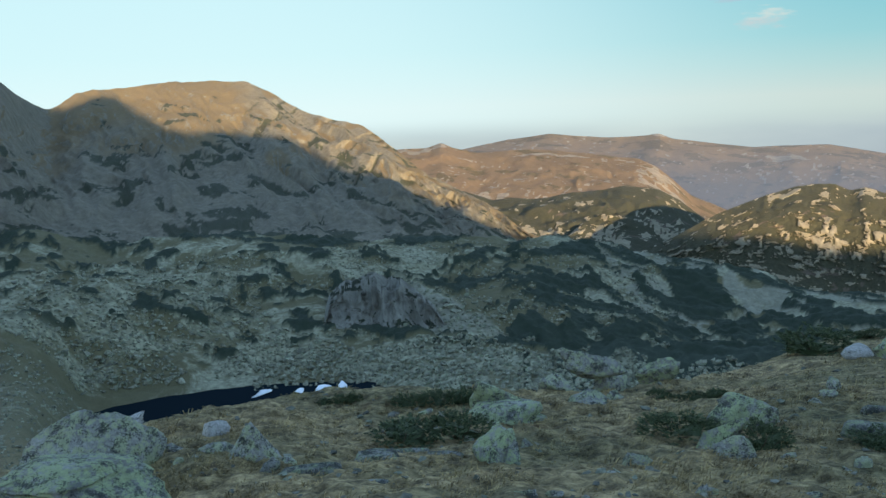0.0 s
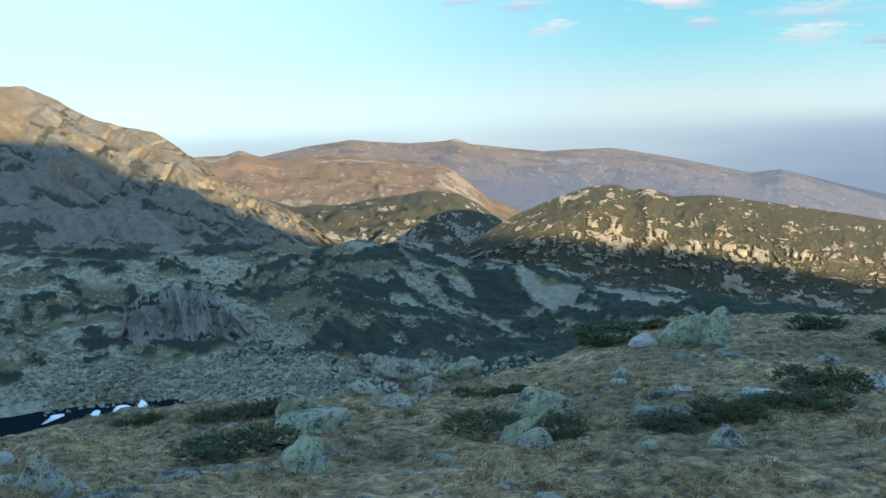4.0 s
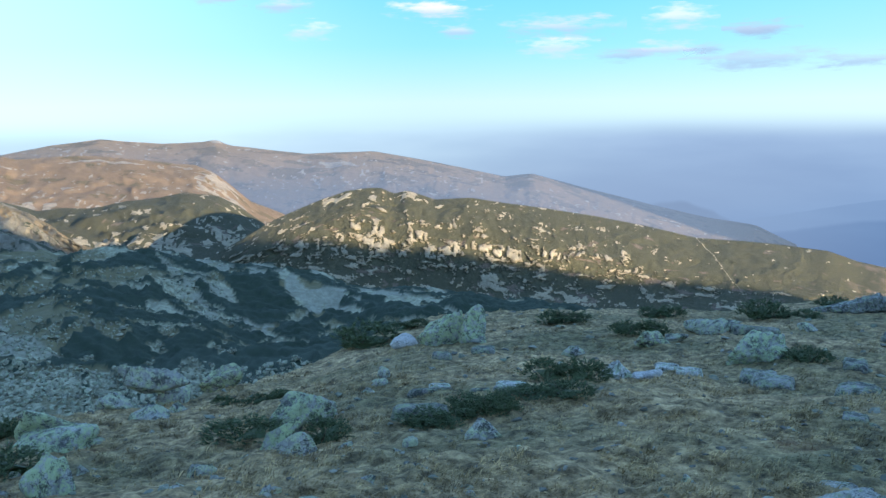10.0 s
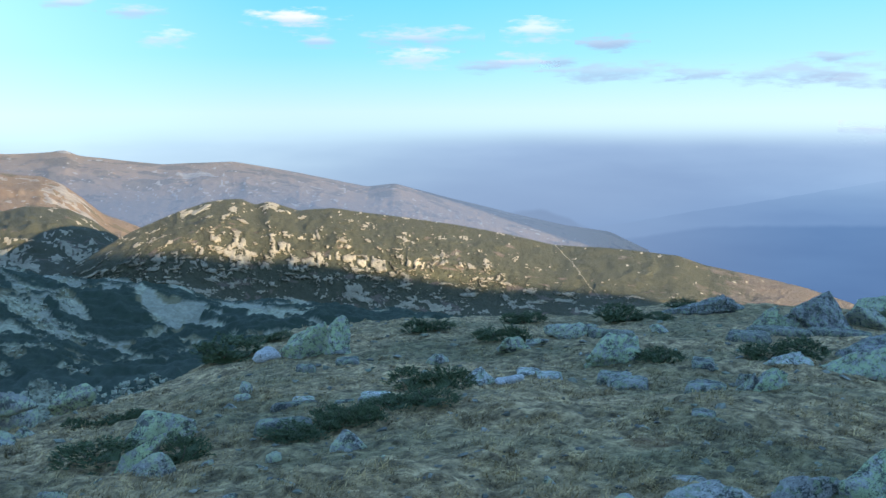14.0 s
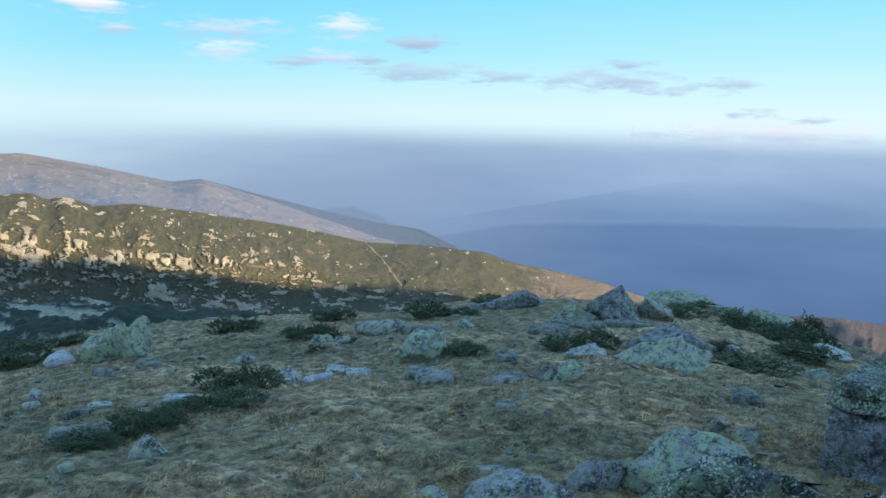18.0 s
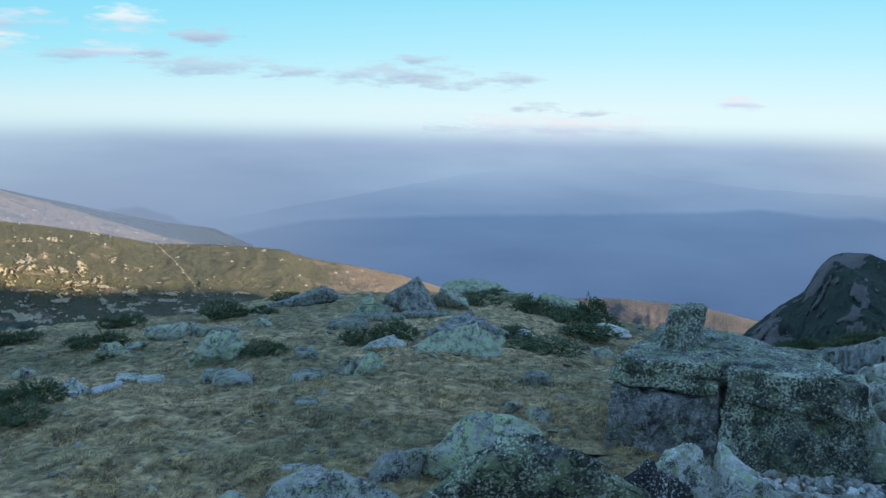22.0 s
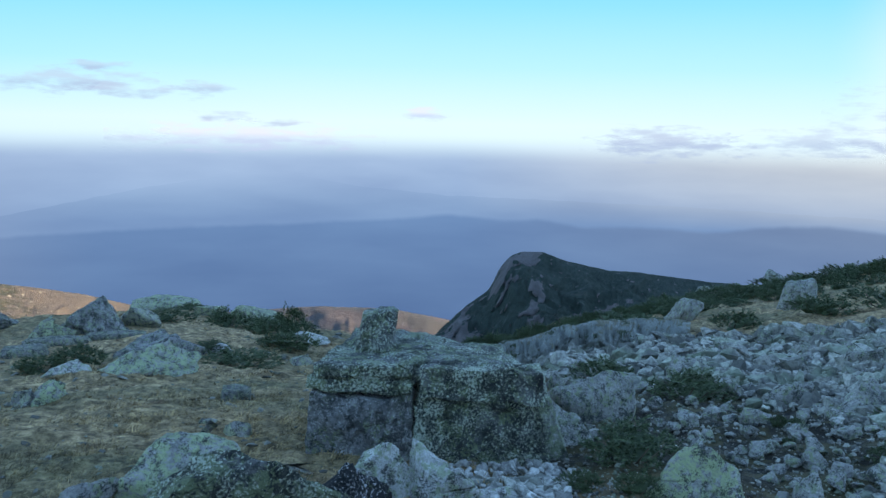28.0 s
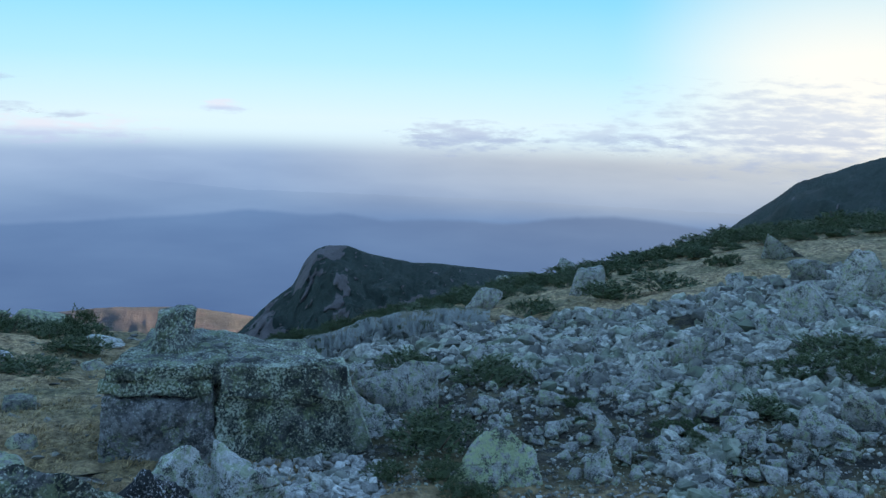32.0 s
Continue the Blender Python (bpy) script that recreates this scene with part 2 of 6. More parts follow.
# ---- materials ----
class Nodes:
    """Short hand for a material's node tree."""

    def __init__(self, name, rough=0.9):
        self.mat = bpy.data.materials.new(name)
        self.mat.use_nodes = True
        self.t = self.mat.node_tree
        self.bsdf = self.t.nodes["Principled BSDF"]
        self.bsdf.inputs["Roughness"].default_value = rough
        self.bsdf.inputs["Specular IOR Level"].default_value = 0.25
        self.geo = self.t.nodes.new("ShaderNodeNewGeometry")
        self.tc = self.t.nodes.new("ShaderNodeTexCoord")
        self.world = self.geo.outputs["Position"]
        self.local = self.tc.outputs["Object"]

    def put(self, socket, value):
        if hasattr(value, "links"):
            self.t.links.new(value, socket)
        else:
            socket.default_value = value

    def stretch(self, vec, scale):
        n = self.t.nodes.new("ShaderNodeVectorMath")
        n.operation = "MULTIPLY"
        self.put(n.inputs[0], vec)
        n.inputs[1].default_value = scale
        return n.outputs[0]

    def noise(self, vec, scale, detail=4, rough=0.6, warp=0.0):
        n = self.t.nodes.new("ShaderNodeTexNoise")
        self.put(n.inputs["Vector"], vec)
        n.inputs["Scale"].default_value, n.inputs["Detail"].default_value = scale, detail
        n.inputs["Roughness"].default_value, n.inputs["Distortion"].default_value = rough, warp
        return n.outputs["Fac"]

    def cells(self, vec, scale, feature="F1", out="Distance"):
        n = self.t.nodes.new("ShaderNodeTexVoronoi")
        n.feature = feature
        self.put(n.inputs["Vector"], vec)
        n.inputs["Scale"].default_value = scale
        return n.outputs[out]

    def ramp(self, fac, *stops):
        n = self.t.nodes.new("ShaderNodeValToRGB")
        self.put(n.inputs["Fac"], fac)
        while len(n.color_ramp.elements) < len(stops):
            n.color_ramp.elements.new(0.5)
        for e, (p, c) in zip(n.color_ramp.elements, stops):
            e.position = p
            e.color = (c, c, c, 1) if isinstance(c, (int, float)) else (*c, 1)
        return n.outputs["Color"]

    def mix(self, fac, a, b, kind="MIX"):
        n = self.t.nodes.new("ShaderNodeMix")
        n.data_type, n.blend_type = "RGBA", kind
        self.put(n.inputs["Factor"], fac)
        self.put(n.inputs[6], a if hasattr(a, "links") else (*a, 1))
        self.put(n.inputs[7], b if hasattr(b, "links") else (*b, 1))
        return n.outputs[2]

    def sum(self, op, a, b):
        n = self.t.nodes.new("ShaderNodeMath")
        n.operation = op
        self.put(n.inputs[0], a)
        self.put(n.inputs[1], b)
        return n.outputs[0]

    def attr(self, name):
        n = self.t.nodes.new("ShaderNodeAttribute")
        n.attribute_name = name
        return n.outputs["Fac"]

    def random(self):
        return self.t.nodes.new("ShaderNodeObjectInfo").outputs["Random"]

    def island(self):
        return self.geo.outputs["Random Per Island"]

    def slope(self):
        """How level the surface is, from its true normal: 1 on the flat."""
        n = self.t.nodes.new("ShaderNodeSeparateXYZ")
        self.t.links.new(self.geo.outputs["Normal"], n.inputs[0])
        return n.outputs["Z"]

    def bump(self, height, strength, distance):
        n = self.t.nodes.new("ShaderNodeBump")
        n.inputs["Strength"].default_value, n.inputs["Distance"].default_value = strength, distance
        self.put(n.inputs["Height"], height)
        self.t.links.new(n.outputs["Normal"], self.bsdf.inputs["Normal"])

    def done(self, colour):
        self.put(self.bsdf.inputs["Base Color"], colour if hasattr(colour, "links") else (*colour, 1))
        return self.mat


def rock_material(name, bare, lichen, lichen_share, dark_share, size=1.0, bump=0.05):
    """Granite with pale green map lichen, black lichen specks and stains."""
    n = Nodes(name, 0.88)
    big = n.noise(n.world, 1.3 / size, 3)
    fine = n.noise(n.world, 22 / size, 5, 0.7)
    base = n.mix(n.ramp(big, (0.35, 0.0), (0.65, 1.0)), tuple(c * 0.72 for c in bare), tuple(min(1, c * 1.2) for c in bare))
    base = n.mix(n.random(), base, n.mix(0.5, base, (0.30, 0.29, 0.27)))
    grains = n.ramp(fine, (0.30, 0.55), (0.70, 1.25))
    base = n.mix(1.0, base, grains, "MULTIPLY")
    patch = n.sum("ADD", n.noise(n.world, 6.5 / size, 6, 0.75), n.sum("MULTIPLY", n.noise(n.world, 14 / size, 3, 0.7), 0.55))
    green = n.ramp(patch, (0.88 - lichen_share * 0.3, 0.0), (0.98 - lichen_share * 0.3, 1.0))
    col = n.mix(green, base, n.mix(n.noise(n.world, 40 / size, 2), tuple(c * 0.7 for c in lichen), lichen))
    spots = n.sum("ADD", n.noise(n.world, 5 / size, 6, 0.8), n.sum("MULTIPLY", n.noise(n.world, 48 / size, 4, 0.8), 0.75))
    dark = n.ramp(spots, (0.98 - dark_share * 0.22, 0.0), (1.06 - dark_share * 0.22, 0.9))
    col = n.mix(dark, col, (0.03, 0.033, 0.031))
    stain = n.ramp(n.noise(n.stretch(n.world, (1, 1, 0.25)), 2.2 / size, 4, 0.7), (0.52, 0.0), (0.68, 0.55))
    col = n.mix(n.sum("MULTIPLY", stain, 0.35 + dark_share), col, (0.05, 0.048, 0.05))
    h = n.sum("ADD", n.sum("MULTIPLY", n.noise(n.world, 6 / size, 6, 0.65), 1.0), n.sum("MULTIPLY", fine, 0.35))
    crack = n.ramp(n.cells(n.stretch(n.world, (1, 1, 1.6)), 1.1 / size, "DISTANCE_TO_EDGE"), (0.0, 1.0), (0.035, 0.0))
    crack = n.sum("MULTIPLY", crack, n.ramp(n.noise(n.world, 0.9 / size, 3), (0.52, 0.0), (0.62, 0.45)))
    col = n.mix(crack, col, (0.03, 0.03, 0.03))
    h = n.sum("SUBTRACT", h, crack)
    n.bump(h, 0.9, bump * size)
    return n.done(col)


MAT_BOULDER = rock_material("lichen_granite", (0.30, 0.298, 0.27), (0.40, 0.43, 0.27), 0.5, 0.42, 1.0, 0.09)


def crusted_material(name, base, speck, share, green, bump=0.045):
    """Dark granite under a crust of fine pale lichen specks."""
    n = Nodes(name, 0.9)
    broad = n.noise(n.world, 1.6, 4, 0.6)
    col = n.mix(n.ramp(n.noise(n.world, 5, 7, 0.75), (0.36, 0), (0.64, 1)), tuple(c * 0.3 for c in base), tuple(c * 1.9 for c in base))
    bare = n.ramp(n.noise(n.stretch(n.world, (1, 1, 0.6)), 2.4, 4, 0.65, 0.5), (0.55, 0), (0.60, 1))
    col = n.mix(n.sum("MULTIPLY", bare, 0.55), col, n.mix(n.noise(n.world, 15, 4, 0.7), (0.08, 0.08, 0.08), (0.30, 0.30, 0.29)))
    moss = n.sum("ADD", n.noise(n.world, 3.1, 6, 0.75), n.sum("MULTIPLY", n.noise(n.world, 22, 3, 0.7), 0.5))
    col = n.mix(n.ramp(moss, (0.88 - green * 0.3, 0), (0.95 - green * 0.3, 0.8)), col, n.mix(n.noise(n.world, 40, 2), (0.11, 0.14, 0.075), (0.27, 0.32, 0.18)))
    fine = n.sum("ADD", n.noise(n.world, 29, 4, 0.7), n.sum("MULTIPLY", n.sum("SUBTRACT", broad, 0.5), 0.5))
    col = n.mix(n.ramp(fine, (0.64 - share * 0.2, 0), (0.69 - share * 0.2, 1)), col, n.mix(n.noise(n.world, 7, 2), speck, tuple(c * 0.6 for c in speck)))
    soot = n.ramp(n.sum("ADD", n.noise(n.world, 3.0, 3), n.sum("MULTIPLY", n.noise(n.world, 17, 5, 0.8), 0.8)), (0.93, 0), (1.02, 1))
    col = n.mix(n.sum("MULTIPLY", soot, 0.65), col, (0.014, 0.014, 0.013))
    seam = n.ramp(n.cells(n.stretch(n.world, (1, 1, 1.9)), 1.7, "DISTANCE_TO_EDGE"), (0.0, 0.8), (0.03, 0.0))
    seam = n.sum("MULTIPLY", seam, n.ramp(n.noise(n.world, 3.1, 5, 0.7), (0.50, 0.0), (0.62, 0.8)))
    col = n.mix(seam, col, (0.012, 0.012, 0.012))
    n.bump(n.sum("SUBTRACT", n.sum("ADD", n.noise(n.world, 8, 8, 0.75), n.sum("MULTIPLY", fine, 0.5)), seam), 1.0, bump)
    return n.done(col)


MAT_BLOCK = crusted_material("dark_lichen_granite", (0.06, 0.064, 0.056), (0.50, 0.55, 0.43), 0.58, 0.45, 0.07)
MAT_BLOCK_PALE = crusted_material("bare_block_granite", (0.14, 0.14, 0.135), (0.42, 0.43, 0.41), 0.42, 0.25, 0.06)
MAT_TALUS = rock_material("talus_granite", (0.31, 0.307, 0.275), (0.25, 0.29, 0.17), 0.35, 0.42, 1.0, 0.08)
MAT_PALE = rock_material("pale_quartz_granite", (0.46, 0.455, 0.45), (0.40, 0.43, 0.33), 0.10, 0.08, 0.8)


def meadow_material():
    """The whole sheet: dry alpine grass near by, talus and dwarf pine further off."""
    n = Nodes("alpine_ground", 0.95)
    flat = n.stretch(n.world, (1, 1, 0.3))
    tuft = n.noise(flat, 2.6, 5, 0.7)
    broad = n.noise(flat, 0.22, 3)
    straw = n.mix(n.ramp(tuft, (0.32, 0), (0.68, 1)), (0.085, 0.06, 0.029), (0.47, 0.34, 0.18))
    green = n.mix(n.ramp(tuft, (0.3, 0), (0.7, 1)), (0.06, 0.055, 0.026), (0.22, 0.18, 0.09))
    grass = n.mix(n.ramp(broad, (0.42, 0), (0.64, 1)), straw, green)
    # dead and pale grass, with the shade between tussocks mottled into the colour
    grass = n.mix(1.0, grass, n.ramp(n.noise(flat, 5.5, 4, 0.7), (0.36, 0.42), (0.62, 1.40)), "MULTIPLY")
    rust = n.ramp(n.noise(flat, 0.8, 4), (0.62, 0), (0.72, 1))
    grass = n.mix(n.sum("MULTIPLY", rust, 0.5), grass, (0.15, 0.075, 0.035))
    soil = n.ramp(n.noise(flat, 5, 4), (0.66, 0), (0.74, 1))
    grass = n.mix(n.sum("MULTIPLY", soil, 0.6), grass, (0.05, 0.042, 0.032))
    # talus field beside the meadow and the far valley, told by where they lie
    sep = n.t.nodes.new("ShaderNodeSeparateXYZ")
    n.t.links.new(n.world, sep.inputs[0])
    dist = n.t.nodes.new("ShaderNodeVectorMath")
    dist.operation = "LENGTH"
    n.t.links.new(n.world, dist.inputs[0])
    r = dist.outputs["Value"]
    away = n.t.nodes.new("ShaderNodeMapRange")
    n.put(away.inputs["Value"], r)
    away.inputs["From Min"].default_value, away.inputs["From Max"].default_value = 90, 180
    # bare ground between the loose stones of the talus field
    dirt = n.mix(n.ramp(n.noise(n.world, 3.0, 6, 0.75), (0.35, 0), (0.65, 1)), (0.008, 0.008, 0.006), (0.055, 0.047, 0.032))
    dirt = n.mix(n.ramp(n.noise(n.world, 0.9, 5, 0.7), (0.46, 0), (0.54, 1)), dirt, n.mix(tuft, (0.02, 0.022, 0.01), (0.11, 0.09, 0.042)))
    grass = n.mix(n.attr("talus"), grass, dirt)
    # valley: talus, heath and dwarf pine
    cell = n.cells(n.world, 0.45)
    shade = n.noise(n.world, 0.30, 7, 0.78)
    loose = n.mix(n.ramp(shade, (0.36, 0), (0.64, 1)), (0.13, 0.124, 0.08), (0.33, 0.315, 0.22))
    loose = n.mix(n.ramp(cell, (0.1, 1), (0.5, 0)), loose, n.mix(0.5, loose, (0.42, 0.42, 0.28)))
    pale = n.mix(n.ramp(shade, (0.34, 0), (0.66, 1)), (0.15, 0.143, 0.105), (0.275, 0.262, 0.195))
    turf = n.mix(n.noise(n.world, 0.25, 6, 0.75), (0.07, 0.066, 0.034), (0.175, 0.15, 0.085))
    low = n.mix(n.ramp(n.sum("ADD", n.noise(n.world, 0.035, 8, 0.72, 0.6), n.sum("MULTIPLY", n.attr("turf"), 0.12)), (0.48, 0), (0.55, 1)), loose, turf)
    low = n.mix(n.attr("fan"), low, pale)
    green = n.mix(n.noise(n.world, 0.8, 5, 0.8), (0.012, 0.019, 0.014), (0.038, 0.054, 0.034))
    low = n.mix(n.attr("pine"), low, green)
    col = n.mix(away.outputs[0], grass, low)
    n.bump(n.sum("ADD", n.noise(flat, 7, 5, 0.7), n.sum("MULTIPLY", n.noise(n.world, 0.5, 5, 0.7), 3.0)), 0.9, 0.12)
    return n.done(col)


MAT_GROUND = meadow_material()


def mountain_material(name, rock, scrub, dry, scale, steep=0.72, fray=1.7):
    """Rock where it is steep, dry grass where it is not, and dwarf pine; the pine mask also carries painted gully
    shade.
    """
    n = Nodes(name, 0.95)
    streak = n.stretch(n.world, (1, 1, 0.35))
    grain = n.noise(streak, 0.09 * scale, 8, 0.75)
    tone = n.mix(n.ramp(grain, (0.32, 0), (0.68, 1)), tuple(c * 0.58 for c in rock), tuple(min(1, c * 1.22) for c in rock))
    dryland = n.mix(n.noise(n.world, 0.12 * scale, 6, 0.75), tuple(c * 0.72 for c in dry), tuple(c * 1.28 for c in dry))
    green = n.mix(n.noise(n.world, 0.35 * scale, 5, 0.8), tuple(c * 0.5 for c in scrub), tuple(c * 1.6 for c in scrub))
    bare = n.sum("ADD", n.slope(), n.sum("MULTIPLY", n.sum("SUBTRACT", n.noise(n.world, 0.07 * scale, 7, 0.78), 0.5), 1.1))
    open_land = n.sum("MULTIPLY", n.ramp(bare, (steep - 0.03, 0), (steep + 0.03, 1)), n.attr("grassy"))
    col = n.mix(open_land, tone, dryland)
    held = n.ramp(bare, (steep - 0.22, 0), (steep - 0.16, 1))
    col = n.mix(n.sum("MULTIPLY", n.attr("pine"), held), col, green)
    col = n.mix(n.ramp(n.sum("ADD", n.attr("crag"), n.sum("MULTIPLY", n.sum("SUBTRACT", n.noise(n.stretch(n.world, (1, 1, 0.5)), 0.33 * scale, 5, 0.8), 0.5), fray)), (0.45, 0), (0.6, 1)), col, tone)
    n.bump(n.sum("ADD", grain, n.sum("MULTIPLY", n.noise(n.world, 0.6 * scale, 4, 0.8), 0.3)), 1.0, 5.0 / scale)
    return n.done(col)


# ---- the ground ----
fine_az = np.arange(-32, 122, 0.15)
coarse_az = np.concatenate([np.arange(-180, -32, 2.0), fine_az, np.arange(122, 180, 2.0)])
SHEET = ground_sheet(coarse_az, ROWS)
ground = new("ground", grid_mesh("ground", SHEET, True))


def mark(me, name, values):
    me.attributes.new(name, "FLOAT", "POINT").data.foreach_set("value", np.ascontiguousarray(values, np.float32).ravel())


SHEET_R = np.hypot(SHEET[..., 0], SHEET[..., 1])
mark(ground.data, "pine", pines(SHEET[..., 0], SHEET[..., 1], SHEET_R))
SHEET_AZ = np.degrees(np.arctan2(SHEET[..., 0], SHEET[..., 1]))
mark(ground.data, "fan", np.maximum(fan(SHEET_AZ, SHEET_R), smooth(8, 12, SHEET_AZ + 2 * vnoise(SHEET_R / 15, SHEET_AZ / 2)) * smooth(390, 410, SHEET_R) * smooth(0.05, 0.15, fbm(SHEET_AZ * 0.9, SHEET_R / 22, 4, 44))))
mark(ground.data, "turf", smooth(-1, 1.5, SHEET_AZ) * (1 - smooth(5, 9, SHEET_AZ)) * smooth(345, 355, SHEET_R) * (1 - smooth(420, 460, SHEET_R)) + 0.5 * smooth(430, 450, SHEET_R) * (1 - smooth(6, 9, SHEET_AZ)) + 1.2 * (1 - smooth(-19, -16, SHEET_AZ)) * (1 - smooth(290, 330, SHEET_R)))
mark(ground.data, "talus", talus(SHEET[..., 0], SHEET[..., 1], SHEET_R))
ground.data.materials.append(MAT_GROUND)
tagged(ground, "dry tussock meadow falling away to a rocky alpine valley", "ground", kind="structure")


def mountain(name, label, mat, az0, az1, crest, toe, step=0.12, rows=70, bulge=0.0, rough=10.0, gully=8.0, size=60.0, seed=0, back=1.25, drop=60.0, edge=0.25, cat="mountain", cliff=0.0,
             pine=(0.2, 0.4), band=0.42, lean=0.0, crag=(0.4, 0.25, 0.3), crag_push=3.0, dry_end=None, gash=None, crag_end=None, ribs=None, grassy=None, foot=0.0, knobs=(), cliffs=0.0):
    """A hillside between a toe and a crest, each knots of (azimuth, elevation, radius), and its back.
    cliff: how steep a band of it stands; pine: the share of scrub at the foot and at the crest; lean: how far its gully
    lines slant."""
    az = np.arange(az0, az1 + step, step)
    tan = lambda d: np.tan(np.radians(d))
    cr, ce = along(az, *[(a, r) for a, e, r in crest]), sum(np.interp(az + d, [k[0] for k in crest], [k[1] for k in crest]) for d in (-0.15, 0, 0.15)) / 3
    tr, te = along(az, *[(a, r) for a, e, r in toe]), along(az, *[(a, e) for a, e, r in toe])
    cz, tz = EYE_Z + cr * tan(ce), EYE_Z + tr * tan(te)
    sn, cs = np.sin(np.radians(az)), np.cos(np.radians(az))
    fade = smooth(az0, az0 + 1.5, az) * (1 - smooth(az1 - 1.5, az1, az))
    arc, fall = np.radians(az) * cr.mean(), float(np.mean(np.hypot(cr - tr, cz - tz)))
    tall = np.abs(cz - tz)
    steep = cliff * np.clip(0.75 + 0.3 * fbm(arc / (size * 4), 0 * arc, 3, seed + 11), 0, 1.05)
    pts, scrub, crags, turf = [], [], [], []
    gully_shade = 0
    for s in np.concatenate([np.linspace(-0.12, 1, rows), np.linspace(1.05, 1.6, 12)]):
        up = min(max(s, 0.0), 1.0)
        over = max(s - 1, 0) / 0.6
        sway = 0.25 * size * vnoise(arc / size, 0 * arc + s * fall / size, None, seed + 5) + lean * s * fall
        in_r = up - steep * 0.92 * (math.sin(2 * math.pi * (up - band)) - math.sin(-2 * math.pi * band)) / (2 * math.pi)
        r = tr + (cr - tr) * (in_r + min(s, 0.0)) + over * (back - 1) * cr
        z = tz + (cz - tz) * (up + bulge * up * (1 - up)) - over ** 1.3 * drop + min(s, 0.0) * tall
        d = 0 * arc + s * fall
        g = ridged((arc + sway) / (size * 0.7), d / (size * 2.2), 5, seed + 7, 0.55) - 0.55
        h = fbm((arc + sway) / size, d / size, 6, seed, 0.55)
        inside = edge + (1 - edge) * math.sin(math.pi * up) ** 0.6 if s <= 1 else edge
        push = (-gully * g * 0.7 + rough * h * 0.6) * inside * 0.8
        lift = (gully * g * 0.55 + rough * h * 0.5) * inside * (0.3 + 0.7 * fade)
        c = fbm((arc + sway) / (size * 0.085), d / (size * 0.24), 5, seed + 23, 0.66)
        clump = vnoise(arc / (size * 0.8), d / (size * 1.3), None, seed + 29)
        c = smooth(0.0, 0.16, c - 1.3 + crag[2] * math.exp(-((up - crag[0]) / crag[1]) ** 2) * (0.75 + 0.6 * clump) * (1 - 0.93 * smooth(crag_end[0], crag_end[1], az) if crag_end else 1))
        if cliffs:
            dens = math.exp(-((up - crag[0]) / crag[1]) ** 2) * (1 - 0.93 * smooth(crag_end[0], crag_end[1], az) if crag_end else 1)
            mass = smooth(0.0, 0.35, fbm((arc + 0.6 * sway) / (size * 0.42), d / (size * 0.5), 6, seed + 51, 0.68) - 0.75 + cliffs * dens)
            split = smooth(-0.3, 0.05, vnoise((arc + 0.4 * sway) / (size * 0.13), d / (size * 0.9), None, seed + 53) + 0.7 * vnoise((arc + 0.4 * sway) / (size * 0.05), d / (size * 0.3), None, seed + 54) + 0.12)
            c = np.maximum(0.75 * c * (vnoise(arc / (size * 0.3), d / (size * 0.3), None, seed + 55) > 0.25), mass * split)
        if crag_end:
            c = c * (1 - 0.8 * smooth(crag_end[0], crag_end[1] + 2, az))
        if gash:
            c = np.maximum(c, 0.62 * np.exp(-((az - gash[1] - (gash[0] - gash[1]) * up + 0.08 * vnoise(0 * az + up * 9, 0 * az)) / gash[2]) ** 2) * (up > 0.25))
        if foot:
            c = np.maximum(c, smooth(0.0, 0.12, fbm((arc + sway) / (size * 0.55), d / (size * 0.45), 6, seed + 31, 0.72) - 0.78 + foot) * (1 - smooth(0.26, 0.4, up)))
        for ka, ku, wa, wu in knobs:
            c = np.maximum(c, 1.0 * smooth(0.45, 0.75, np.exp(-((az - ka) / wa) ** 2 - ((up - ku) / wu) ** 2) + 0.55 * fbm(arc / (size * 0.2), d / (size * 0.3), 3, seed + 37)))
        crags.append(c + 0 * arc)
        turf.append(smooth(grassy[0], grassy[1], up + 0.18 * fbm(arc / size, d / size, 4, seed + 41)) + 0 * arc if grassy else 1 + 0 * arc)
        push = push - crag_push * c * inside
        if ribs:
            rib = np.abs(vnoise((arc + ribs[3] * s * fall + 0.3 * sway) / ribs[2], 0 * arc + s * 1.5, None, seed + 43)) + 0.4 * np.abs(vnoise((arc + ribs[3] * s * fall) / (ribs[2] * 0.4), 0 * arc + s * 4, None, seed + 44))
            flank = smooth(ribs[0], ribs[0] + 3, az) * (1 - smooth(ribs[1] - 4, ribs[1], az)) * smooth(0.2, 0.45, up)
            push = push + ribs[4] * (0.5 - rib) * flank * (1 if s <= 1 else 0.5)
            # shade in the clefts between ribs, painted as dark scrub
            gully_shade = 0.9 * flank * smooth(0.24, 0.10, rib)
            turf[-1] = turf[-1] * (1 - 0.9 * flank * smooth(-0.25, 0.15, fbm(arc / 30, d / 60, 3, seed + 45) + 0.1))
        pts.append(np.stack([(r + push) * sn, (r + push) * cs, z + lift], -1))
        n = fbm((arc + sway) / (size * 0.5), d / (size * 0.45), 5, seed + 17, 0.6)
        # scrub mask: dwarf pine, with the painted cleft shade laid over it
        scrub.append(np.maximum(gully_shade, smooth(-0.05, 0.05, n - 1.3 * (0.5 - (pine[0] + (pine[1] - pine[0]) * up))) * (1 - smooth(dry_end[0], dry_end[1], az + 2.0 * n) if dry_end else 1)) + 0 * arc)
    ob = new(name, grid_mesh(name, np.array(pts)))
    mark(ob.data, "pine", np.array(scrub))
    mark(ob.data, "crag", np.array(crags))
    mark(ob.data, "grassy", np.array(turf))
    ob.data.materials.append(mat)
